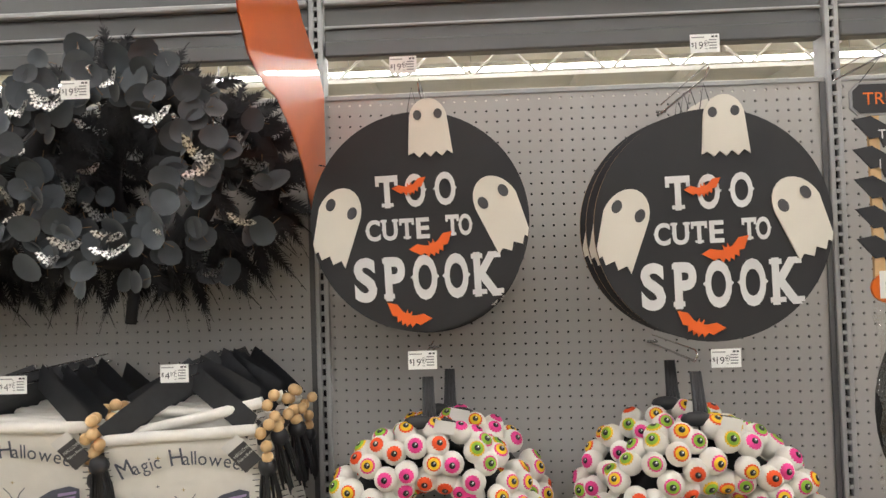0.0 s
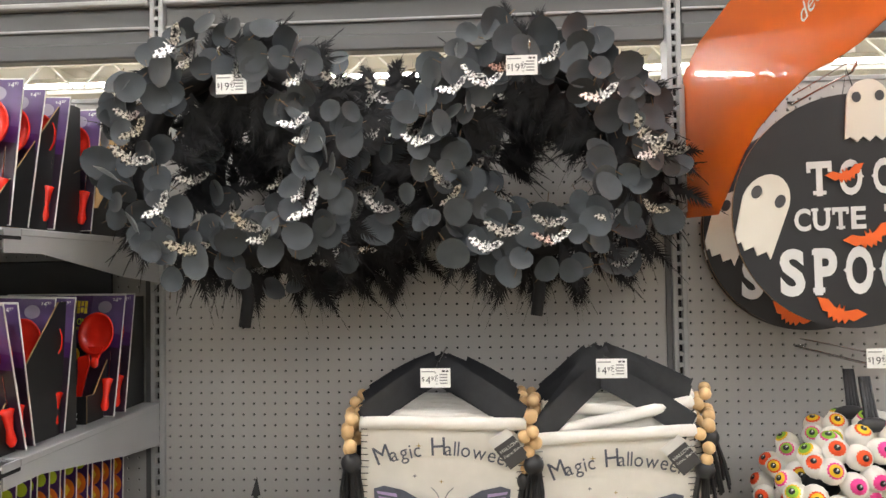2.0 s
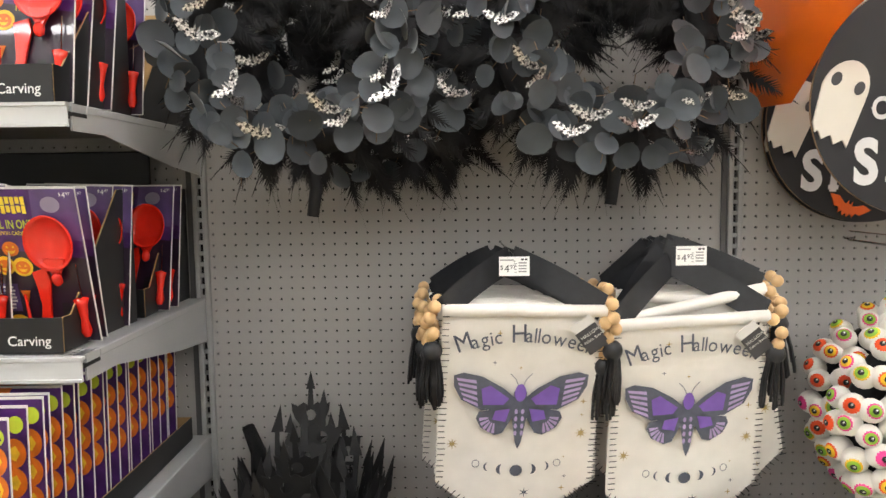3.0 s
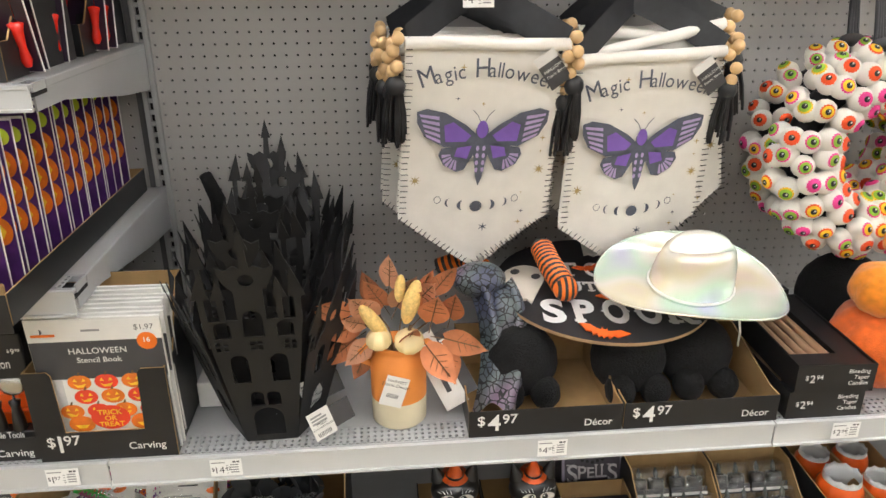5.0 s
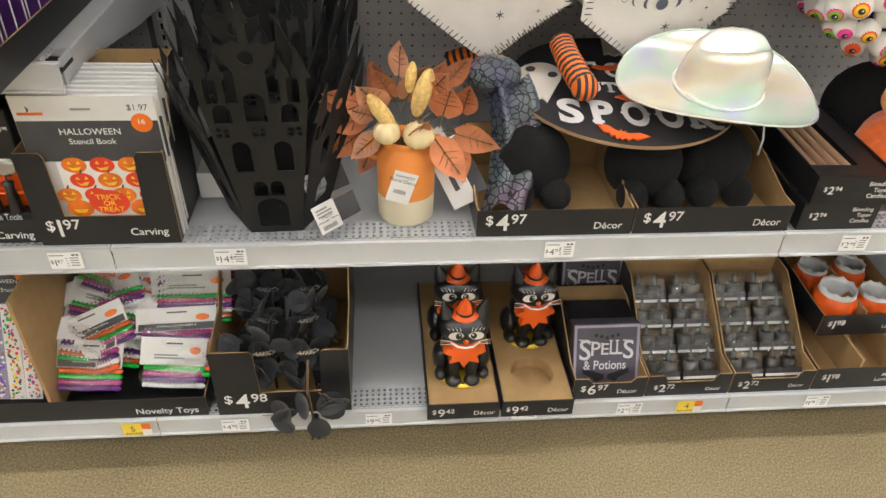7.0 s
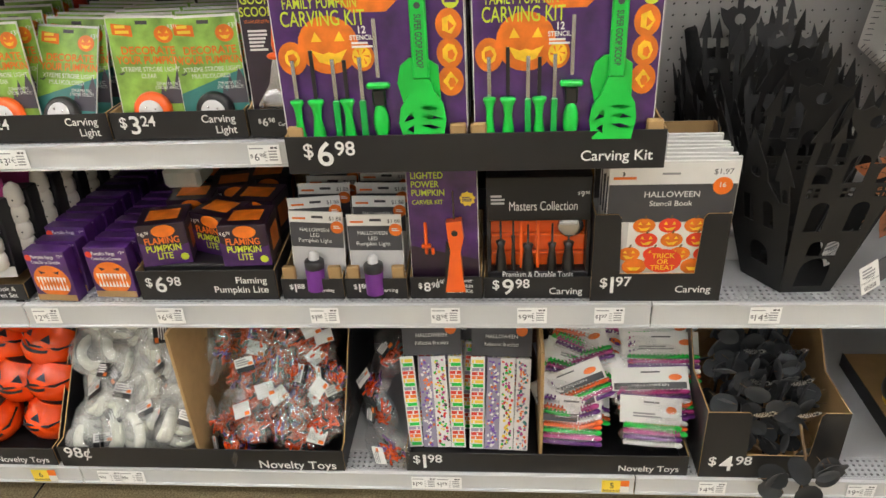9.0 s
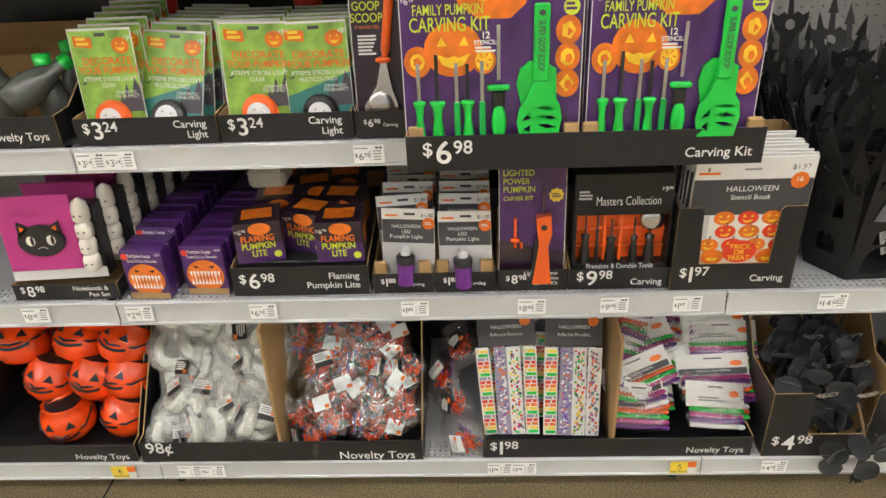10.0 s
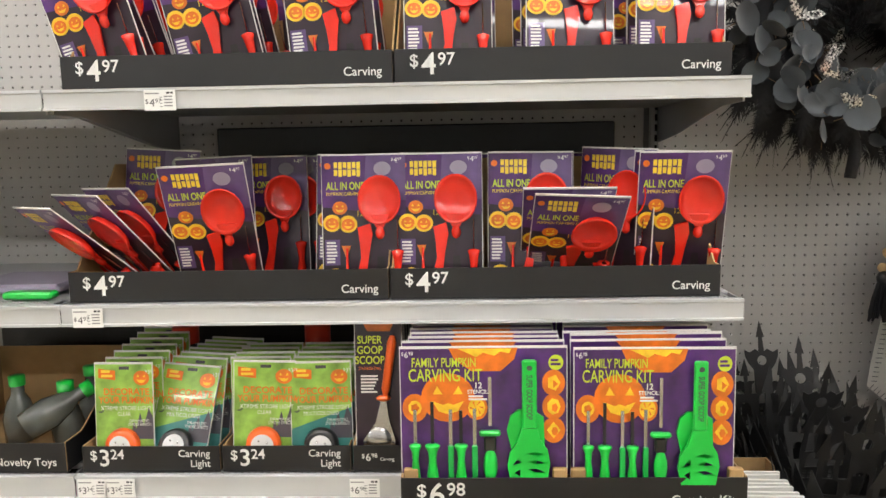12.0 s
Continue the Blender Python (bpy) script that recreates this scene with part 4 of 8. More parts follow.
b1 = banner(-0.940, 1.428, 1.270, 12, 1.5, 4, 1, (-0.008, 0.13, 0.052))
copy_thing(b1, pose(-0.948, 1.462, 1.262, 10, -1.0, 2))
copy_thing(b1, pose(-0.935, 1.495, 1.265, 9, 3.2, 3))
copy_thing(b1, pose(-0.962, 1.53, 1.262, 8, -2.5, 1))
b2 = banner(-0.632, 1.470, 1.240, 10, -2.2, 5, 2, (0.004, 0.11, 0.074))
copy_thing(b2, pose(-0.625, 1.505, 1.262, 9, -12, 3))
copy_thing(b2, pose(-0.612, 1.54, 1.268, 8, 5, 4))
copy_thing(b2, pose(-0.606, 1.575, 1.270, 8, -9, 4))
for k in range(5):
    copy_thing(b1, pose(-0.955 + 0.012 * (-1) ** k, 1.565 + 0.042 * k, 1.262, 6, (-2, 2.5, -1, 3, 0)[k], 2))
for k in range(3):
    copy_thing(b2, pose(-0.612 + 0.01 * (-1) ** k, 1.615 + 0.05 * k, 1.262, 6, (4, -6, 2)[k], 3))
hook(-0.955, 1.338, 1.465, None)
hook(-0.628, 1.342, 1.465, None)
price_tag(-0.955, 1.462, 1.359, "4", "97")
price_tag(-0.636, 1.462, 1.374, "4", "97")

# ---- wreaths of felt eyeballs ----
def eyeball(iris, ring):
    nu, nv = 14, 12
    mb = MB()
    vs = [(math.sin(math.pi * j / nv) * math.cos(2 * math.pi * i / nu) or 0, -math.cos(math.pi * j / nv), math.sin(math.pi * j / nv) * math.sin(2 * math.pi * i / nu)) for j in range(nv + 1) for i in range(nu)]
    for j in range(nv):
        mb.add([vs[j * nu + i] for i in range(nu)] + [vs[(j + 1) * nu + i] for i in range(nu)], [(i, (i + 1) % nu, nu + (i + 1) % nu, nu + i) for i in range(nu)], FUZZ, True)
    n = 18
    for ang, k, m in ((40, 1.015, ring), (33, 1.03, iris), (14, 1.06, PUPIL)):
        vs, fs = [(0, -k, 0)], []
        for j in range(1, 5):
            t = radians(ang) * j / 4
            kk = k if j < 4 else k - 0.03
            vs += [(kk * math.sin(t) * math.cos(2 * math.pi * i / n), -kk * math.cos(t), kk * math.sin(t) * math.sin(2 * math.pi * i / n)) for i in range(n)]
        fs = [(0, 1 + i, 1 + (i + 1) % n) for i in range(n)]
        for j in range(3):
            fs += [(1 + j * n + i, 1 + j * n + (i + 1) % n, 1 + (j + 1) * n + (i + 1) % n, 1 + (j + 1) * n + i) for i in range(n)]
        mb.add(vs, fs, m, True)
    # white dot modelled as a glint on the pupil
    mb.ell((0.07, -1.06, 0.08), (0.075, 0.02, 0.075), WHITE, 8, 5)
    return mb.mesh("eyeball")


EYES = [eyeball(IRIS[0], IRIS[0]), eyeball(IRIS[1], IRIS[1]), eyeball(IRIS[2], IRIS[1]), eyeball(IRIS[3], IRIS[0]), eyeball(IRIS[3], IRIS[2]), eyeball(IRIS[2], IRIS[0])]


def eye_wreath(x, y, z, seed):
    r = random.Random(seed)
    ob = thing("eyeball_wreath", "wreath of white flocked eyeballs with bright felt irises", "wreath", pose(x, y, z, -4, 0, r.uniform(-6, 6)), "eyeball wreaths")
    R = 0.145
    part("ring", MB().tube([(R * math.cos(a * math.pi / 16), 0.03, R * math.sin(a * math.pi / 16)) for a in range(33)], 0.03, FEATHER, 8), ob)
    for phi, rr, n in ((-1.45, 0.044, 15), (-0.75, 0.052, 18), (-0.1, 0.056, 20), (0.55, 0.056, 22), (1.15, 0.056, 24), (1.75, 0.054, 22), (-2.1, 0.05, 13)):
        # rows round the tube of the ring: phi 0 is outwards-forward
        for k in range(n):
            a = 2 * math.pi * (k + r.uniform(-.25, .25)) / n
            ph = phi + r.uniform(-.15, .15)
            rad = R + rr * math.sin(ph)
            p = Vector((rad * math.cos(a), -rr * math.cos(ph) + 0.01, rad * math.sin(a)))
            s = r.uniform(0.0220, 0.0245)
            out = Vector((math.cos(a) * math.sin(ph) * 0.8, -math.cos(ph) - 0.35, math.sin(a) * math.sin(ph) * 0.8)).normalized()
            q = Vector((0, -1, 0)).rotation_difference(out).to_matrix().to_4x4()
            part("eyeball", EYES[r.randrange(6)], ob, "", Matrix.Translation(p) @ q @ rot(r.uniform(-12, 12), 0, r.uniform(-12, 12)) @ Matrix.Scale(s, 4))
    rb = MB()
    for k in range(4):
        dx = -0.012 + 0.01 * k
        rb.tube([(dx, 0.02, R + 0.02), (dx * 0.6, 0.03, R + 0.09), (dx * 0.5, 0.04, R + 0.15)], 0.004, RIBBON, 5)
    rb.ell((-0.02, -0.01, R + 0.068), (0.03, 0.012, 0.014), RIBBON, 8, 6)
    rb.ell((0.026, -0.01, R + 0.06), (0.03, 0.012, 0.014), RIBBON, 8, 6)
    part("ribbon", rb, ob, "black hanging ribbon and bow")
    tg = MB().box(-0.02, 0, -0.012, 0.02, 0.001, 0.012, PAPER)
    part("swing_tag", tg, ob, "small white swing tag", pose(0.028, -0.05, R + 0.062, 10, 12, 8))
    return ob


eye_wreath(-0.150, 1.485, 1.035, 2)
eye_wreath(-0.120, 1.625, 1.03, 4)
eye_wreath(0.365, 1.44, 1.04, 6)
eye_wreath(0.345, 1.57, 1.045, 7)
hook(-0.155, 1.352, 1.475, None, "zinc wire peg hook holding eyeball wreaths")
hook(0.36, 1.352, 1.475, None, "zinc wire peg hook holding eyeball wreaths")
price_tag(-0.158, 1.471, 1.387, "19", "97", 0)
price_tag(0.412, 1.471, 1.377, "19", "97", 0)

# ---- orange section sign on the upright ----
ob = thing("section_sign", "curved glossy orange aisle sign with white word", "sign", pose(0, 0, 0))
pts = [(1.80, 1.648), (1.62, 1.642), (1.57, 1.68), (1.49, 1.745), (1.43, 1.778), (1.335, 1.808), (1.25, 1.828), (1.18, 1.826), (1.12, 1.832), (1.06, 1.845), (1.01, 1.885), (0.99, 2.0), (1.02, 2.18), (1.10, 2.3), (1.32, 2.3), (1.33, 2.18), (1.39, 2.09), (1.52, 2.045), (1.70, 2.015), (1.80, 1.97)]


def sign_x(y):
    return -0.404 + 0.066 * (1.80 - y)


n = len(pts)
dense = []
for i in range(n):
    (a0, c0), (a1, c1) = pts[i], pts[(i + 1) % n]
    dense += [(a0 + (a1 - a0) * k / 6, c0 + (c1 - c0) * k / 6) for k in range(6)]
panel_v, panel_f = fill_holes(dense, [])
mb = MB()
mb.add([(sign_x(y), y, z) for y, z in panel_v], panel_f, BANNERORANGE)
mb.add([(sign_x(y) + 0.0025, y, z) for y, z in panel_v], panel_f, BANNERORANGE)
part("panel", mb, ob)
gv, gf, gw = glyphs("d\u00e9cor", 0.0)
k = 0.032 / 0.7
vs = []
for a, c in gv:
    u, q = a * k, c * k
    y, z = 1.262 - (u * 0.94 - q * 0.34), 1.905 + (u * 0.34 + q * 0.94)
    vs.append((sign_x(y) - 0.0015, y, z))
part("lettering", MB().add(vs, gf, WHITE), ob, "white printed word")
part("clip", MB().box(-0.418, 1.785, 1.66, -0.4045, 1.806, 1.95, STEEL, 0.002), ob)

# ---- trays and cartons of black printed card ----
def tray_words(mb, w, z0, hf, y, pr, words, big):
    if pr:
        price(mb, 0.027 if w > 0.5 and pr[0] in ("4", "6") else 0.016, z0, big, y, *pr)
    for k, s in enumerate(words):
        h = min(big * 0.42, max(w * 0.085, 0.0068)) if w < 0.17 else big * 0.42
        mb.text(s, w - 0.018, z0 + (len(words) - 1 - k) * h * 1.45 - 0.002 * (len(words) - 1), h, y, WHITE, "R", 0.008)


def tray(x0, x1, y0, z0, hf, depth, hb, pr=None, words=(), big=0.030, drop=0.0, cut=None, label="black printed card display tray with white price", split=None, straight=0.0, inner=None):
    inner = inner or KRAFT
    w = x1 - x0
    ob = thing("display_tray", label, "display tray", pose(x0, y0, z0), "display trays")
    t = 0.003
    f = MB()
    if cut:
        a, b2, c = cut
        outer = [(0, -drop), (w, -drop), (w, hf), (b2 + 0.006, hf), (b2, hf - 0.008), (b2 - 0.004, c), (a + 0.004, c), (a, hf - 0.008), (a - 0.006, hf), (0, hf)]
        vs, fs = fill_holes(outer, [])
        f.add([(x, 0, z) for x, z in vs], fs, BLACK).add([(x, t, z) for x, z in vs], fs, inner)
        n = len(outer)
        f.add([(x, y, z) for y in (0, t) for x, z in outer], [(i, (i + 1) % n, n + (i + 1) % n, n + i) for i in range(n)], KRAFT)
    else:
        f.box(0, 0, -drop, w, t * 0.6, hf, BLACK, 0.0006)
        f.box(t, t * 0.62, 0, w - t, t * 1.2, hf - 0.002, inner)
    part("front_panel", f, ob)
    for xs, inn in ((0, 1), (w - t, -1)):
        s = MB()
        prof = [(t * 1.3, 0.001), (depth, 0.001), (depth, hb), (max(depth * 0.78, straight), hb), (straight + 0.01, hf), (t * 1.3, hf)]
        for x, m in ((xs, BLACK if inn == 1 else inner), (xs + t, inner if inn == 1 else BLACK)):
            s.add([(x, y, z) for y, z in prof], [list(range(6))], m)
        s.add([(x, y, z) for x in (xs, xs + t) for y, z in prof], [(i, (i + 1) % 6, 6 + (i + 1) % 6, 6 + i) for i in range(6)], KRAFT)
        part("side_panel", s, ob)
    part("back_panel", MB().box(t, depth - t, 0.001, w - t, depth - t * 0.5, hb, inner).box(t, depth - t * 0.48, 0.001, w - t, depth, hb, BLACK), ob, "card back panel")
    part("bottom", MB().box(t, t * 1.3, 0.0, w - t, depth - t, 0.002, inner), ob)
    if split:
        part("divider", MB().box(split - 0.006, 0.004, 0.002, split, depth - 0.004, hb * 0.92, KRAFT), ob, "brown card divider")
    mb = MB()
    zt = (hf - drop - big) / 2 + 0.003 if not cut else (cut[2] - drop) * 0.32
    tray_words(mb, w, zt, hf, -0.0007, pr, words, big)
    if mb.v:
        part("lettering", mb, ob, "white printed price and words")
    return ob


# ---- carded goods; a card stands on z = 0 and faces -y ----
def blank_card(ob, w, h, front, back=PAPER, t=0.0022):
    part("backing_card", MB().box(-w / 2, 0, 0, w / 2, t, h, back).rect(-w / 2 + 0.0015, 0.001, w / 2 - 0.0015, h - 0.004, -0.0003, front), ob)


def bars(mb, x, z, w, h, n, y, material, seed=1):
    """Lines of small print."""
    r = random.Random(seed)
    for k in range(n):
        mb.rect(x, z - k * h * 1.7, x + w * r.uniform(0.7, 1.0), z - k * h * 1.7 + h, y, material)


def pumpkin_art(mb, cx, cz, r, y, face=True):
    mb.disc(cx, cz, r, r * 0.88, y, PUMP)
    if face:
        for s in (-1, 1):
            mb.poly([(cx + s * r * 0.2, cz + r * 0.12), (cx + s * r * 0.55, cz + r * 0.12), (cx + s * r * 0.40, cz + r * 0.42)], y - 0.0003, GLOW)
        mb.poly([(cx - r * 0.6, cz - r * 0.12), (cx - r * 0.2, cz - r * 0.26), (cx, cz - r * 0.2), (cx + r * 0.2, cz - r * 0.26), (cx + r * 0.6, cz - r * 0.12), (cx + r * 0.35, cz - r * 0.5), (cx, cz - r * 0.6), (cx - r * 0.35, cz - r * 0.5)], y - 0.0003, GLOW)


def red_kit():
    w, h = 0.158, 0.258
    ob = thing("carving_kit_pack", "purple carded pumpkin carving kit with red scoop", "carving kit", None, "red carving kits")
    blank_card(ob, w, h, NIGHT)
    mb, y = MB(), -0.0007
    mb.poly([(-w / 2 + 0.001, h * 0.62), (w / 2 - 0.001, h * 0.55), (w / 2 - 0.001, h - 0.003), (-w / 2 + 0.001, h - 0.003)], y, PURPLE)
    mb.poly([(0.0, h * 0.70), (w / 2 - 0.001, h * 0.66), (w / 2 - 0.001, h - 0.003), (0.005, h - 0.003)], y - 0.0003, VIOLET)
    mb.disc(0.035, h - 0.028, 0.016, 0.013, y - 0.0006, LILAC)
    mb.disc(-0.067, h - 0.022, 0.006, 0.006, y - 0.0006, ORANGE)
    for k in range(2):
        for i in range(6):
            mb.rect(-0.055 + i * 0.0085, h - 0.026 - k * 0.014 - (i % 2) * 0.002, -0.0485 + i * 0.0085, h - 0.015 - k * 0.014, y - 0.0006, YELLOW)
    mb.text("ALL IN ONE", -0.070, h - 0.066, 0.014, y - 0.0006, LIME, "L", 0.015, 0, 0.66)
    mb.text("PUMPKIN CARVING KIT", -0.070, h - 0.077, 0.0065, y - 0.0006, YELLOW, "L", 0.0, 0, 0.8)
    mb.text("12", -0.012, h - 0.115, 0.010, y - 0.0006, YELLOW)
    price(mb, 0.052, h - 0.017, 0.009, y - 0.0006, "4", "97", WHITE, 0.0)
    pumpkin_art(mb, -0.045, h - 0.100, 0.014, y - 0.0006)
    for cx, cz in ((-0.060, h - 0.128), (-0.030, h - 0.130)):
        mb.disc(cx, cz, 0.017, 0.016, y - 0.0006, GLOW)
        pumpkin_art(mb, cx, cz - 0.001, 0.0125, y - 0.0009)
    mb.rect(-0.074, h * 0.20, -0.046, h * 0.385, y - 0.0006, VIOLET)
    bars(mb, -0.071, h * 0.355, 0.022, 0.0035, 7, y - 0.0009, WHITE, 3)
    mb.poly([(-0.043, h * 0.34), (-0.026, h * 0.34), (-0.034, h * 0.24)], y - 0.0006, PUMP)
    mb.disc(-0.055, h * 0.105, 0.020, 0.019, y - 0.0006, GLOW)
    pumpkin_art(mb, -0.055, h * 0.105, 0.013, y - 0.0009)
    mb.poly([(0.020, 0.004), (0.042, 0.004), (0.036, h * 0.26), (0.024, h * 0.26)], y - 0.0006, DKPLASTIC)
    part("print", mb, ob, "printed night scene and titles")
    sc = MB()
    prof = [(0.001, -0.010), (0.6, -0.009), (0.9, -0.005), (1.0, 0.0), (0.98, 0.002), (0.86, -0.003), (0.55, -0.0065), (0.001, -0.0075)]
    sc.lathe([(r, z * 1.7) for r, z in prof], RED, 22, Matrix.Translation((0.030, -0.016, h * 0.665)) @ rot(90, 0, 0) @ Matrix.Diagonal((0.040, 0.046, 1, 1)))
    sc.poly([(0.012, h * 0.56), (0.048, h * 0.56), (0.036, h * 0.46), (0.036, h * 0.40), (0.024, h * 0.40), (0.024, h * 0.46)], -0.012, RED, 0.006)
    sc.ell((0.030, -0.011, h * 0.43), (0.009, 0.007, 0.012), RED, 10, 6)
    part("scoop", sc, ob, "glossy red plastic scoop")
    sw = MB().poly([(-0.012, h * 0.47), (0.012, h * 0.50), (0.016, h * 0.42), (0.010, h * 0.30), (0.0, 0.008), (-0.020, 0.008), (-0.006, h * 0.25), (-0.008, h * 0.36)], -0.008, RED, 0.005)
    part("saw", sw, ob, "red plastic saw handle")
    pk = MB().tube([(0.062, -0.006, h * 0.52), (0.062, -0.006, h * 0.30)], 0.0012, STEELBLADE)
    pk.lathe([(0.005, 0.0), (0.009, 0.01), (0.006, 0.03), (0.009, 0.055), (0.012, 0.065), (0.004, 0.068)], RED, 12, Matrix.Translation((0.062, -0.009, 0.012)))
    part("poker", pk, ob, "red handled poker")
    dr = MB().lathe([(0.005, 0.0), (0.006, 0.03), (0.003, 0.034), (0.002, 0.075)], RED, 8, Matrix.Translation((-0.032, -0.007, 0.008)))
    part("drill", dr, ob, "small red drill")
    return ob


rk = red_kit()
spots = [  # x, y, z, lean, roll, turn
    (-2.585, 1.352, 1.243, 20, -2, 2), (-2.615, 1.415, 1.243, -4, -3, -3), (-2.52, 1.46, 1.243, -3, 0, 2), (-2.765, 1.47, 1.262, -4, 3, 2), (-2.49, 1.485, 1.243, -3, 0, 0),
    (-2.305, 1.300, 1.243, -5, 0.5, 2), (-2.33, 1.37, 1.243, -4, 0, 0), (-2.165, 1.298, 1.243, -5, 0, 0), (-2.165, 1.36, 1.243, -4, 0, 0), (-1.998, 1.318, 1.243, -5, 0, -1), (-1.985, 1.38, 1.243, -4, 0, 0),
    (-1.926, 1.372, 1.246, 47, 2, -3), (-1.932, 1.388, 1.246, 44, 1, -2), (-1.835, 1.36, 1.246, 0, 4, -42), (-1.722, 1.335, 1.243, 14, 2, -4), (-1.730, 1.365, 1.243, 12, 1, -3), (-1.760, 1.44, 1.243, -4, 1, 0), (-1.735, 1.46, 1.243, -4, 1, 0),
    (-2.775, 1.395, 1.243, 50, 0, -36), (-2.735, 1.415, 1.243, 44, 0, -35), (-2.70, 1.44, 1.243, 40, 0, -34),
    (-2.25, 1.63, 1.243, -3, 0, 0), (-2.05, 1.63, 1.243, -3, 0, 0), (-1.86, 1.66, 1.243, -6, 0, -4), (-1.72, 1.62, 1.243, -9, 0, -4), (-1.72, 1.66, 1.243, -9, 0, -4), (-2.45, 1.63, 1.243, -3, 0, 0), (-2.7, 1.63, 1.243, -3, 0, 0),
]
for k, x in enumerate((-2.750, -2.545, -2.345, -2.140, -1.925, -1.735)):
    lean = (6, 5, 2, -4, -6, -6)[k]
    roll = (-16, -12, -6, 0, 0, 1)[k]
    for j in range(5):
        spots.append((x + 0.004 * j * (-1) ** j, 1.298 + 0.055 * j, 1.626, lean - j, roll, (-6, -4, 0, 0, 3, 2)[k]))
rk.matrix_basis = pose(*spots[0][:3], spots[0][3], spots[0][4], spots[0][5])
slump = random.Random(41)
for x, y, z, a, b, c in spots[1:]:
    q = 0.35
    copy_thing(rk, pose(x + q * slump.uniform(-.008, .008), y, z + 0.002 * q, a - q * slump.uniform(0, 5), b + q * slump.gauss(0, 2.2), c + q * slump.gauss(0, 4)))
RED_TRAY = "black card display tray holding red carving kits"
for lv, z in (("mid", 1.2395), ("top", 1.6215)):
    for x0, x1 in ((-2.840, -2.256), (-2.252, -1.667)) if lv == "mid" else ((-2.823, -2.239), (-2.235, -1.659)):
        tray(x0, x1, 1.253, z, 0.056, 0.265, 0.25, ("4", "97"), ("Carving",), 0.036, label=RED_TRAY, straight=0.02)
        tray(x0, x1, 1.552, z, 0.056, 0.245, 0.25, ("4", "97"), ("Carving",), 0.036, label=RED_TRAY, straight=0.02)

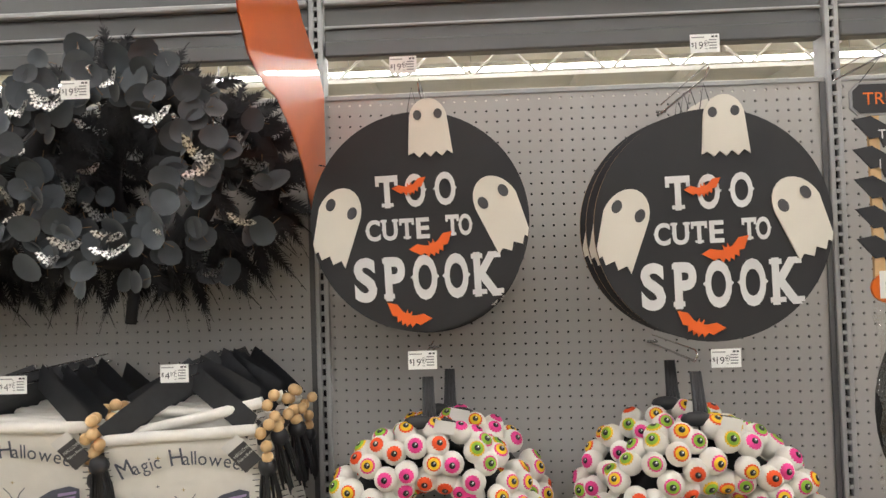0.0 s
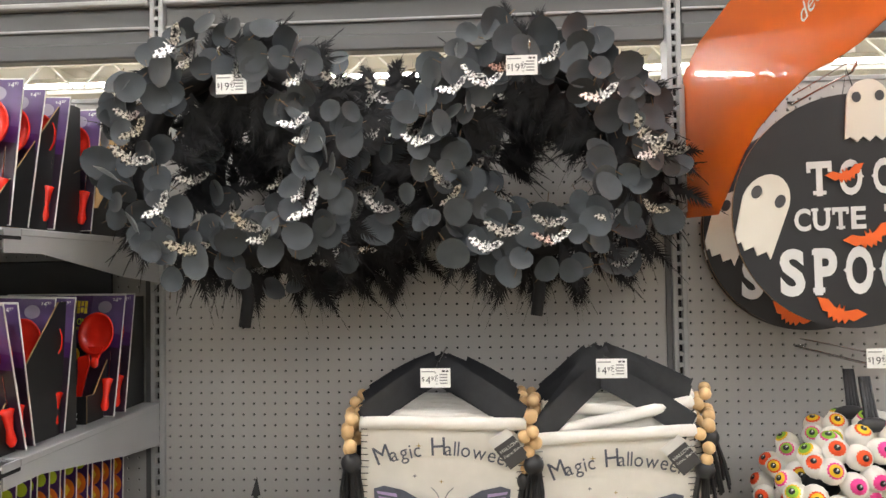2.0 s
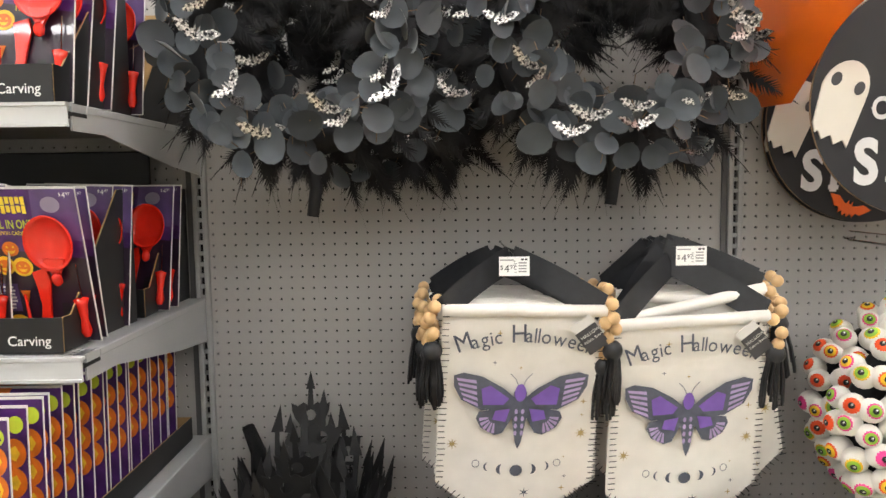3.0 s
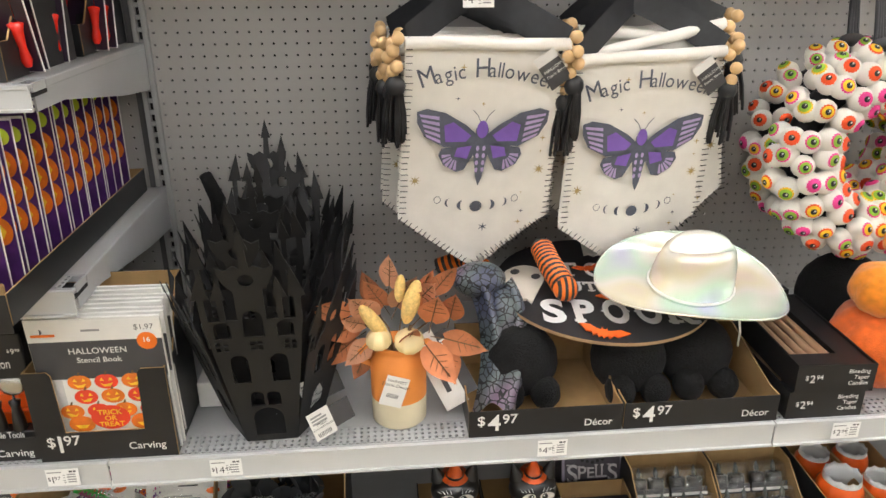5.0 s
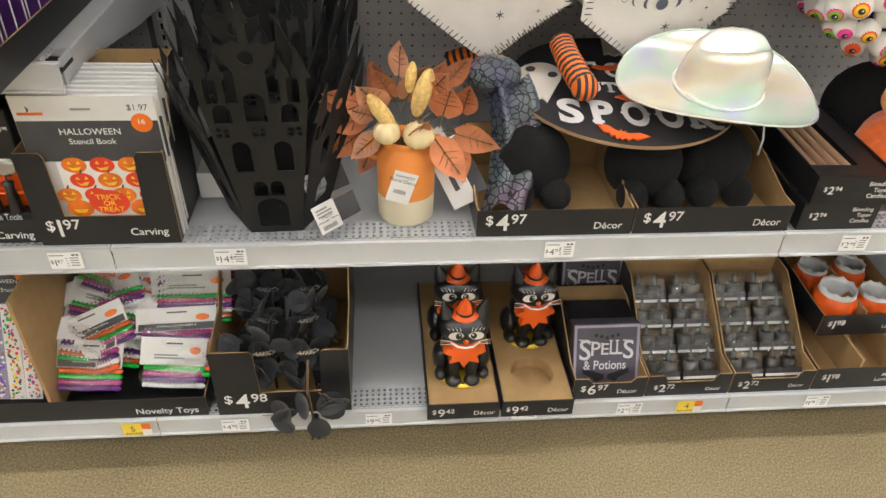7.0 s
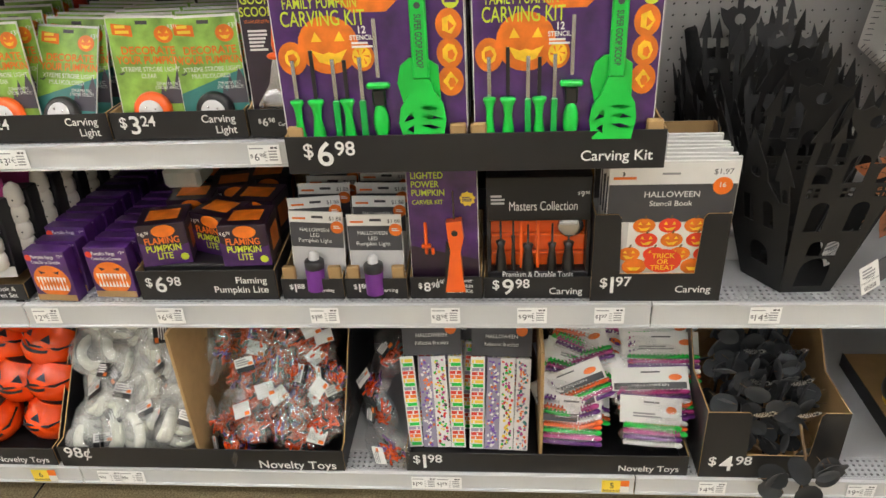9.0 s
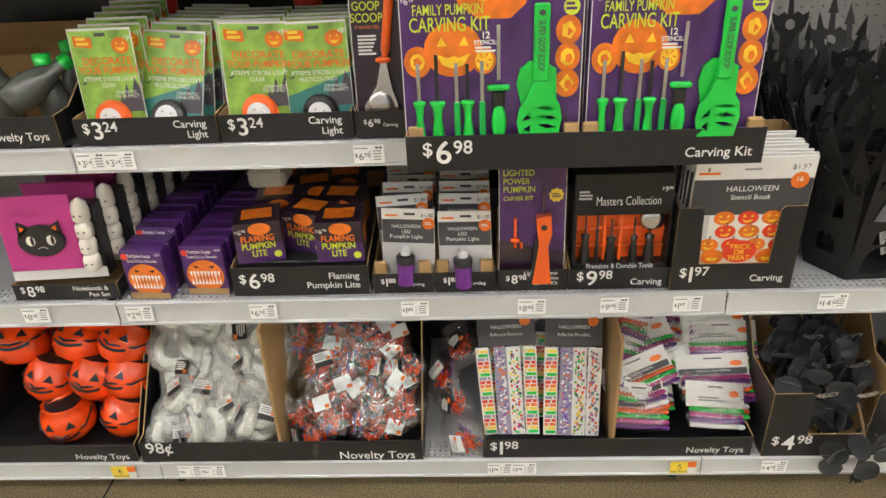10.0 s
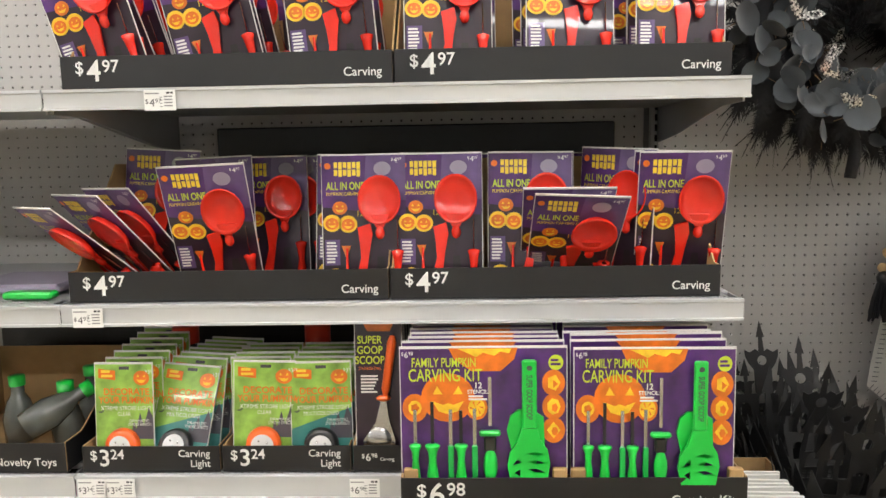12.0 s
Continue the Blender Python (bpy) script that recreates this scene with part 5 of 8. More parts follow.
# ---- family carving kits with green tools ----
def family_kit():
    w, h = 0.292, 0.262
    ob = thing("family_carving_kit", "large purple carded carving kit with bright green tools", "carving kit", None, "green carving kits")
    blank_card(ob, w, h, PURPLE)
    raised = pose(0, 0, 0.034) @ Matrix.Diagonal((1, 1, 0.87, 1))
    mb, y = MB(), -0.0007
    mb.poly([(-0.060, h - 0.003), (0.060, h - 0.003), (0.054, h - 0.022), (0.03, h - 0.042), (-0.02, h - 0.042), (-0.05, h - 0.022)], y, PUMP)
    mb.poly([(-0.045, h - 0.004), (0.05, h - 0.004), (0.045, h - 0.012), (0.03, h - 0.009), (0.02, h - 0.016), (0.0, h - 0.011), (-0.012, h - 0.018), (-0.03, h - 0.010)], y - 0.0003, GLOW)
    pumpkin_art(mb, -0.062, h - 0.086, 0.047, y)
    mb.disc(-0.120, h - 0.103, 0.022, 0.024, y - 0.0009, PUMP)
    mb.disc(-0.120, h - 0.103, 0.012, 0.013, y - 0.0012, GLOW, 0, 9)
    mb.disc(-0.120, h - 0.103, 0.008, 0.008, y - 0.0015, PUMP, 0, 5)
    mb.disc(-0.012, h - 0.103, 0.019, 0.021, y - 0.0009, PUMP)
    mb.disc(-0.012, h - 0.103, 0.015, 0.016, y - 0.0012, GLOW, 0, 12)
    for k in range(6):
        a = k * math.pi / 3
        mb.poly([(-0.012 + 0.003 * math.cos(a + 0.7), h - 0.103 + 0.003 * math.sin(a + 0.7)), (-0.012 + 0.012 * math.cos(a + .15), h - 0.103 + 0.012 * math.sin(a + .15)), (-0.012 + 0.012 * math.cos(a - .15), h - 0.103 + 0.012 * math.sin(a - .15))], y - 0.0015, PUMP)
    mb.text("FAMILY PUMPKIN", -0.124, h - 0.034, 0.0155, y - 0.0018, LIME, "L", 0.006, 0, 0.66)
    mb.text("CARVING KIT", -0.130, h - 0.058, 0.021, y - 0.0018, LIME, "L", 0.006, 0, 0.70)
    mb.text("12", -0.008, h - 0.070, 0.010, y - 0.0018, WHITE, "C", 0.02)
    mb.text("STENCILS", -0.008, h - 0.079, 0.0066, y - 0.0018, WHITE, "C", 0.02)
    bars(mb, -0.026, h - 0.085, 0.034, 0.003, 2, y - 0.0018, WHITE)
    price(mb, -0.142, h - 0.018, 0.010, y - 0.0018, "6", "98", WHITE, 0.0)
    mb.disc(0.126, h - 0.028, 0.013, 0.013, y, LIME, 0, 14)
    bars(mb, 0.117, h - 0.026, 0.018, 0.004, 2, y - 0.0003, PURPLE)
    for k in range(3):
        cz = h - 0.062 - 0.040 * k
        mb.disc(0.122, cz, 0.020, 0.022, y, PUMP)
        mb.disc(0.122, cz, 0.012, 0.014, y - 0.0003, GLOW, 0, (5, 7, 4)[k])
        mb.disc(0.124, cz - 0.002, 0.006, 0.008, y - 0.0006, PUMP, 0, (3, 5, 6)[k])
    part("print", mb, ob, "printed pumpkins and yellow titles")
    for k, (x, bt, hw, zt) in enumerate(((-0.120, 0.075, 0.0085, 0.130), (-0.090, 0.076, 0.0105, 0.145), (-0.058, 0.072, 0.005, 0.130), (-0.040, 0.076, 0.0095, 0.128), (-0.016, 0.072, 0.005, 0.132))):
        t = MB().rect(x - 0.003, bt, x + 0.003, zt + 0.012, -0.007, STEELBLADE if k % 2 == 0 else DKPLASTIC, 0.002)
        if hw > 0.006:
            t.lathe([(hw * 0.9, 0.002), (hw, 0.012), (hw * 0.62, 0.045), (hw * 0.8, 0.062), (hw * 1.25, 0.071), (hw * 1.2, 0.075), (0.001, 0.076)], GREEN, 10, Matrix.Translation((x, -0.010, 0.0)) @ Matrix.Diagonal((1, 0.7, 1, 1)))
        else:
            t.box(x - hw, -0.012, 0.002, x + hw, -0.006, bt, GREEN_DK, 0.001)
        part("tool", t, ob, "small carving tool with green handle", raised)
    pk = MB().rect(0.008, 0.11, 0.014, 0.205, -0.008, STEELBLADE, 0.002)
    pk.box(-0.008, -0.016, 0.092, 0.029, -0.003, 0.102, GREEN, 0.003)
    pk.box(0.000, -0.014, 0.062, 0.021, -0.004, 0.0915, DKPLASTIC, 0.003)
    pk.ell((0.011, -0.010, 0.034), (0.0125, 0.009, 0.034), GREEN, 12, 8)
    part("poker", pk, ob, "green poker with cross grip", raised)
    sw = MB().poly([(0.040, 0.10), (0.046, 0.128), (0.060, 0.140), (0.085, 0.140), (0.104, 0.126), (0.106, 0.06), (0.085, 0.03), (0.052, 0.045)], -0.007, GREEN, 0.005)
    part("scraper", sw, ob, "flat green scraper", raised)
    sp = MB().box(0.066, -0.020, 0.108, 0.091, -0.012, 0.240, GREEN, 0.003)
    sp.disc(0.0785, 0.225, 0.005, 0.005, -0.0205, DKGREY)
    outer = [(0.066, 0.108), (0.091, 0.108), (0.098, 0.085), (0.110, 0.066), (0.114, 0.04), (0.108, 0.004), (0.046, 0.004), (0.040, 0.035), (0.044, 0.06), (0.058, 0.082)]
    holes = [[(0.070, 0.06), (0.088, 0.064), (0.106, 0.058), (0.090, 0.055)], [(0.072, 0.045), (0.090, 0.048), (0.110, 0.040), (0.090, 0.038)], [(0.072, 0.030), (0.090, 0.031), (0.110, 0.023), (0.09, 0.021)], [(0.046, 0.034), (0.062, 0.056), (0.064, 0.040)], [(0.050, 0.022), (0.063, 0.030), (0.062, 0.014)]]
    vs, fs = fill_holes(outer, holes)
    sp.add([(x, -0.018, z) for x, z in vs], fs, GREEN).add([(x, -0.012, z) for x, z in vs], fs, GREEN)
    nn = len(outer)
    sp.add([(x, q, z) for q in (-0.018, -0.012) for x, z in outer], [(i, (i + 1) % nn, nn + (i + 1) % nn, nn + i) for i in range(nn)], GREEN)
    gv, gf, gw = glyphs("SUPER GOOP SCOOP", 0.02)
    kk = 0.085 / gw
    sp.add([(0.0785 + (v - 0.35) * 0.0145, -0.0207, 0.212 - u * kk) for u, v in gv], gf, DKGREY)
    part("goop_scoop", sp, ob, "slotted green scoop with dark lettering", raised)
    return ob


fk = family_kit()
NARROW = Matrix.Diagonal((0.945, 1, 1, 1))
fk.matrix_basis = pose(-2.090, 1.128, 0.921, -1.5, 0, 0) @ NARROW
cards = thing("carving_kit_pack", "purple carded carving kit standing in a row", "carving kit", pose(-2.090, 1.165, 0.921, -2) @ NARROW, "green carving kits")
w, h = 0.292, 0.262
blank_card(cards, w, h, PURPLE)
mb = MB()
for k in range(3):
    mb.disc(0.122, h - 0.070 - 0.043 * k, 0.020, 0.022, -0.0007, PUMP)
    mb.disc(0.122, h - 0.070 - 0.043 * k, 0.010, 0.012, -0.001, GLOW, 0, 5)
mb.disc(0.126, h - 0.028, 0.013, 0.013, -0.0007, LIME, 0, 14)
mb.poly([(-0.060, h - 0.003), (0.060, h - 0.003), (0.03, h - 0.042), (-0.02, h - 0.042)], -0.0007, PUMP)
part("print", mb, cards, "printed pumpkins in a column")
copy_thing(fk, pose(-1.812, 1.126, 0.918, -1, 0, -1) @ NARROW)
for k in range(19):
    if k:
        copy_thing(cards, pose(-2.090 + 0.002 * (k % 3), 1.165 + 0.031 * k, 0.921, -2, 0, 0) @ NARROW)
    copy_thing(cards, pose(-1.812 + 0.005 * math.sin(k * 2.1), 1.165 + 0.031 * k, 0.921 + 0.003 * (k % 2), -2, 0, math.sin(k) * 1.5) @ NARROW)
tray(-2.228, -1.664, 1.108, 0.9185, 0.050, 0.66, 0.052, ("6", "98"), ("Carving Kit",), 0.038, drop=0.010, label="long black card display tray holding green carving kits")
for x in (-2.211, -1.966, -1.936, -1.681):
    solid("card_corner", MB().box(-0.012, 0, 0, 0.012, 0.012, 0.060, KRAFT, 0.002), "folded brown card corner tab in the tray", "packaging", "", pose(x, 1.112, 0.921))

# ---- strobe light cards ----
def light_card(multi):
    w, h = 0.117, 0.196
    ob = thing("strobe_light_pack", "green carded pumpkin strobe light with %s puck" % ("black" if multi else "orange"), "light pack", None, "strobe light packs")
    blank_card(ob, w, h, GREENCARD)
    mb, y = MB(), -0.0007
    if multi:
        mb.poly([(-w / 2 + .001, 0.001), (w / 2 - .001, 0.001), (w / 2 - .001, h * 0.55), (-w / 2 + .001, h * 0.35)], y, TEAL)
    mb.poly([(w * 0.1, 0.05), (w * 0.16, 0.085), (w * 0.2, 0.07), (w * 0.27, 0.10), (w * 0.33, 0.075), (w * 0.42, 0.11), (w / 2 - .001, 0.09), (w / 2 - .001, 0.05)], y - 0.0002, GREYCAT)
    mb.poly([(-0.050, h - 0.012), (-0.016, h - 0.016), (-0.016, h - 0.034), (-0.050, h - 0.030)], y - 0.0003, ORANGE)
    bars(mb, -0.044, h - 0.020, 0.024, 0.005, 2, y - 0.0006, YELLOW)
    mb.rect(-0.008, h - 0.014, 0.012, h - 0.008, y - 0.0003, DKGREY)
    pumpkin_art(mb, 0.036, h - 0.030, 0.016, y - 0.0003)
    price(mb, 0.045, h - 0.022, 0.008, y - 0.0009, "3", "24", WHITE, 0)
    mb.text("DECORATE", 0.006, h - 0.062, 0.0125, y - 0.0006, ORANGE, "C", 0.02)
    mb.text("YOUR PUMPKIN", 0.004, h - 0.078, 0.0125, y - 0.0006, ORANGE, "C", 0.02, 0, 0.85)
    mb.text("XTREME STROBE LIGHT", 0.004, h - 0.091, 0.0078, y - 0.0006, WHITE, "C", 0.0, 0, 0.85)
    mb.text("MULTICOLORED" if multi else "CLEAR", 0.0, h - 0.102, 0.0074, y - 0.0006, WHITE, "C", 0.0, 0, 0.85)
    mb.text("DRAMATIC", 0.030, h - 0.114, 0.0055, y - 0.0006, WHITE, "C")
    mb.text("STROBE EFFECT!", 0.030, h - 0.121, 0.0055, y - 0.0006, WHITE, "C", 0, 0, 0.8)
    mb.poly(place2(BAT, -0.045, h - 0.095, 0.006, 20), y - 0.0006, DKGREY)
    part("print", mb, ob, "printed titles and graveyard")
    pk = MB().lathe([(0.031, 0), (0.033, 0.006), (0.031, 0.016), (0.026, 0.019), (0.021, 0.0195)], DKPLASTIC if multi else ORANGE_P, 26, Matrix.Translation((0.0, -0.001, 0.040)) @ rot(90))
    pk.lathe([(0.021, 0.0195), (0.018, 0.021), (0.001, 0.022)], LANTERN_IN, 26, Matrix.Translation((0.0, -0.001, 0.040)) @ rot(90))
    for a in range(4):
        pk.ell((0.011 * math.cos(a * 1.57 + .6), -0.0232, 0.040 + 0.011 * math.sin(a * 1.57 + .6)), (0.0018, 0.001, 0.0018), STEELBLADE, 6, 4)
    part("light_puck", pk, ob, "round strobe light puck")
    return ob


lc, lm = light_card(False), light_card(True)
lc.matrix_basis = pose(-2.768, 1.272, 0.921, -6, -1, -4)
lm.matrix_basis = pose(-2.672, 1.262, 0.919, -24, 3, -6)
for k in range(6):
    copy_thing(lm, pose(-2.655 + 0.008 * k, 1.30 + 0.032 * k, 0.921, -16 + 2 * k, 1, -8))
    copy_thing(lc, pose(-2.765, 1.31 + 0.035 * k, 0.921 + 0.004 * k, -6, -1, -4))
copy_thing(lc, pose(-2.502, 1.272, 0.924, -4, 2, 3))
copy_thing(lm, pose(-2.390, 1.272, 0.921, -5, -1, 0))
for k in range(4):
    copy_thing(lc, pose(-2.515, 1.31 + 0.035 * k, 0.921, -4, 0, 0))
    copy_thing(lm, pose(-2.392, 1.31 + 0.035 * k, 0.921, -4, 0, 0))
LT = "black card display tray holding green strobe light cards"
tray(-2.838, -2.578, 1.248, 0.9175, 0.050, 0.33, 0.16, ("3", "24"), ("Carving", "Light"), 0.032, label=LT, straight=0.06)
tray(-2.573, -2.334, 1.248, 0.9175, 0.050, 0.33, 0.16, ("3", "24"), ("Carving", "Light"), 0.032, label=LT, straight=0.06)

# scoop card
ob = thing("scoop_pack", "black and purple carded metal scoop with orange handle", "carving tool", pose(-2.281, 1.268, 0.921, -4))
w, h = 0.090, 0.275
blank_card(ob, w, h, NIGHT)
mb, y = MB(), -0.0007
mb.poly([(-0.03, h - 0.003), (0.03, h - 0.003), (0.022, h - 0.022), (-0.02, h - 0.022)], y, PUMP)
for k, s in enumerate(("SUPER", "GOOP", "SCOOP")):
    mb.text(s, -0.016, h - 0.045 - 0.019 * k, 0.0145, y - 0.0003, LIME, "C", 0.012, 0, 0.8)
mb.text("STAINLESS STEEL", -0.016, h - 0.094, 0.005, y - 0.0003, ORANGE, "C", 0, 0, 0.8)
bars(mb, -0.034, h - 0.108, 0.034, 0.0035, 6, y - 0.0003, WHITE, 6)
mb.poly([(-w / 2 + .001, 0.04), (-0.02, 0.001), (-w / 2 + .001, 0.001)], y, PURPLE)
part("print", mb, ob, "printed yellow title")
hd = MB().lathe([(0.004, 0.0), (0.008, 0.012), (0.0085, 0.10), (0.005, 0.112)], ORANGE_P, 12, pose(0.012, -0.012, 0.135, 0, 8, 0))
hd.ell((0.009, -0.012, 0.130), (0.014, 0.009, 0.006), ORANGE_P, 12, 6)
part("handle", hd, ob, "orange rubber handle")
bl = MB().poly([(0.004, 0.125), (0.014, 0.125), (0.020, 0.085), (0.030, 0.05), (0.026, 0.02), (-0.026, 0.02), (-0.030, 0.05), (-0.006, 0.085)], -0.012, STEELBLADE, 0.003)
bl.ell((0.0, -0.011, 0.052), (0.024, 0.006, 0.024), STEELBLADE, 14, 8)
part("scoop", bl, ob, "steel scoop")
tray(-2.329, -2.235, 1.248, 0.9175, 0.050, 0.25, 0.10, ("6", "98"), ("Carving",), 0.014, label="narrow black card display tray holding a scoop pack")
for j in range(3):
    o2 = copy_thing(ob, pose(-2.281, 1.31 + 0.05 * j, 0.921, -4))

# ---- main shelf, carving side ----
MZ = FZ["main"] + 0.0012
def led_card():
    w, h = 0.104, 0.158
    ob = thing("led_light_pack", "white and charcoal carded pumpkin light with purple base", "light pack", None, "pumpkin light packs")
    blank_card(ob, w, h, LTGREY)
    mb, y = MB(), -0.0007
    mb.rect(-w / 2 + .001, h - 0.072, w / 2 - .001, h - 0.022, y, DKGREY)
    mb.rect(-w / 2 + .001, h - 0.022, w / 2 - .001, h - 0.002, y, PAPER)
    mb.rect(-0.045, h - 0.016, -0.020, h - 0.012, y - 0.0003, ORANGE)
    mb.rect(-0.008, h - 0.013, 0.014, h - 0.008, y - 0.0003, DKGREY)
    mb.text("$1.88", 0.049, h - 0.016, 0.0075, y - 0.0003, DKGREY, "R")
    mb.disc(0.040, h - 0.030, 0.0125, 0.0125, y - 0.0003, ORANGE)
    bars(mb, 0.033, h - 0.029, 0.014, 0.002, 2, y - 0.0006, WHITE)
    mb.text("HALLOWEEN", -0.004, h - 0.040, 0.0075, y - 0.0003, WHITE, "C", 0.0, 0, 0.9)
    mb.text("LED", -0.004, h - 0.051, 0.0075, y - 0.0003, WHITE, "C")
    mb.text("Pumpkin Light", -0.004, h - 0.062, 0.008, y - 0.0003, WHITE, "C")
    part("print", mb, ob, "printed title block")
    lt = MB().lathe([(0.017, 0.0), (0.018, 0.045), (0.0175, 0.046)], PURPLE_P, 18, Matrix.Translation((-0.004, -0.020, 0.006)))
    lt.lathe([(0.0185, 0.046), (0.019, 0.060), (0.016, 0.063), (0.010, 0.064)], DKPLASTIC, 18, Matrix.Translation((-0.004, -0.020, 0.006)))
    lt.lathe([(0.010, 0.064), (0.010, 0.074), (0.006, 0.079), (0.001, 0.080)], LANTERN_IN, 14, Matrix.Translation((-0.004, -0.020, 0.006)))
    part("light", lt, ob, "small light with purple base")
    return ob


ld = led_card()
ld.matrix_basis = pose(-2.255, 1.272, MZ + 0.010, -5, 1.5, -3)
copy_thing(ld, pose(-2.140, 1.268, MZ + 0.004, -5, -0.5, -2))
for k in range(7):
    copy_thing(ld, pose(-2.262 + 0.002 * k, 1.33 + 0.05 * k, MZ + 0.012 + 0.006 * (k % 2), -6, (-2, 1, 2, -1)[k % 4], 2))
    copy_thing(ld, pose(-2.142, 1.33 + 0.05 * k, MZ + 0.012 + 0.005 * (k % 3), -6, 0.5, -1))
for x0, x1 in ((-2.325, -2.205), (-2.201, -2.083)):
    tray(x0, x1, 1.245, MZ, 0.045, 0.40, 0.09, ("1", "88"), ("Carving",), 0.018, label="narrow black card display tray holding pumpkin lights")
    for s in (x0 + 0.016, x1 - 0.016):
        solid("card_corner", MB().box(-0.012, 0, 0, 0.012, 0.012, 0.064, KRAFT, 0.002), "folded brown card corner tab in the tray", "packaging", "", pose(s, 1.25, MZ + 0.003))

ob = thing("power_carver_pack", "purple carded orange power carver with lime title", "carving tool", pose(-2.010, 1.262, MZ + 0.004, -3))
w, h = 0.128, 0.262
blank_card(ob, w, h, PURPLE)
mb, y = MB(), -0.0007
for k, s in enumerate(("LIGHTED", "POWER", "PUMPKIN", "CARVER KIT")):
    mb.text(s, -0.055, h - 0.030 - 0.0165 * k, 0.012 if k < 3 else 0.0085, y, LIME, "L", 0.01, 0, 0.85)
mb.poly(star_pts(0.045, h - 0.070, 0.015, 9, 0.8), y, YELLOW)
bars(mb, 0.036, h - 0.068, 0.018, 0.002, 3, y - 0.0003, PURPLE)
mb.poly([(-w / 2 + .001, 0.001), (w / 2 - .001, 0.001), (w / 2 - .001, 0.07), (-w / 2 + .001, 0.10)], y, NIGHT)
part("print", mb, ob, "lime printed title")
cv = MB().poly([(0.006, h - 0.108), (0.034, h - 0.104), (0.037, h - 0.140), (0.030, h - 0.17), (0.034, 0.04), (0.038, 0.012), (0.0, 0.012), (0.006, 0.05), (0.012, h - 0.165), (0.008, h - 0.135)], -0.022, ORANGE_P, 0.02)
cv.disc(0.021, h - 0.128, 0.006, 0.006, -0.0226, DKPLASTIC)
cv.poly([(-0.006, 0.012), (0.0, 0.012), (0.006, 0.05), (0.012, h - 0.165), (0.004, h - 0.15), (0.0, 0.05)], -0.020, DKPLASTIC, 0.016)
cv.tube([(0.020, -0.012, h - 0.104), (0.020, -0.012, h - 0.05)], 0.002, STEELBLADE)
part("carver", cv, ob, "curved orange carver body")
sm = MB().box(-0.036, -0.010, 0.085, -0.030, -0.004, 0.150, ORANGE_P, 0.002).box(-0.042, -0.011, 0.098, -0.024, -0.003, 0.106, ORANGE_P, 0.002).box(-0.024, -0.010, 0.084, -0.018, -0.004, 0.098, ORANGE_P, 0.002)
part("spare_saw", sm, ob, "small orange saw")
tray(-2.077, -1.941, 1.245, MZ, 0.048, 0.20, 0.09, ("8", "98"), ("Lighted Power", "Pumpkin", "Carver Kit"), 0.019, label="black card display tray holding a power carver pack")

ob = thing("carving_tool_set", "black boxed carving tool set with orange tray inside", "carving kit", pose(-1.838, 1.258, MZ + 0.004, -2))
w, h = 0.186, 0.235
part("carton_top", MB().box(-w / 2, 0, h - 0.085, w / 2, 0.05, h, BLACK, 0.002), ob)
part("carton_foot", MB().box(-w / 2, 0, 0, w / 2, 0.05, 0.046, BLACK, 0.002), ob)
mb = MB().box(-w / 2, 0, 0.0462, -w / 2 + 0.006, 0.05, h - 0.0852, BLACK).box(w / 2 - 0.006, 0, 0.0462, w / 2, 0.05, h - 0.0852, BLACK).box(-w / 2 + 0.0062, 0.044, 0.0462, w / 2 - 0.0062, 0.05, h - 0.0852, BLACK)
part("window_frame", mb, ob)
mb = MB()
mb.text("Masters Collection", 0.008, h - 0.064, 0.018, -0.0006, WHITE, "C", 0.0, 0, 0.62)
bars(mb, -0.085, h - 0.038, 0.026, 0.004, 3, -0.0006, LTGREY)
price(mb, 0.068, h - 0.038, 0.010, -0.0006, "9", "98")
mb.text("Premium & Durable Tools", 0.0, 0.034, 0.013, -0.0006, WHITE, "C", 0.012, 0, 0.66)
part("print", mb, ob, "white printed title")
tr = MB().box(-w / 2 + 0.007, 0.026, 0.047, w / 2 - 0.007, 0.030, h - 0.086, ORANGE_P)
for z in (0.075, 0.112):
    tr.box(-w / 2 + 0.008, 0.014, z, w / 2 - 0.008, 0.0255, z + 0.005, ORANGE_P, 0.002)
for x in (-0.03, 0.0):
    tr.box(x - 0.003, 0.012, 0.047, x + 0.003, 0.0255, h - 0.086, ORANGE_P, 0.001)
part("tool_tray", tr, ob, "moulded orange plastic tray")
for x, zt, hw in ((-0.068, 0.105, 0.009), (-0.045, 0.115, 0.004), (-0.018, 0.098, 0.010), (0.026, 0.100, 0.008), (0.056, 0.102, 0.010)):
    part("tool", MB().lathe([(hw * 1.2, 0.046), (hw, 0.07), (hw * 0.7, zt - 0.012), (hw, zt), (0.002, zt + 0.002), (0.002, zt + 0.04)], DKPLASTIC, 10, Matrix.Translation((x, 0.010, 0))), ob, "black handled tool")
part("scoop_head", MB().ell((0.058, 0.010, 0.135), (0.024, 0.008, 0.022), STEELBLADE, 14, 8), ob, "steel scoop head")
tray(-1.938, -1.738, 1.245, MZ, 0.047, 0.14, 0.06, ("9", "98"), ("Carving",), 0.033, label="black card display tray holding a boxed tool set")

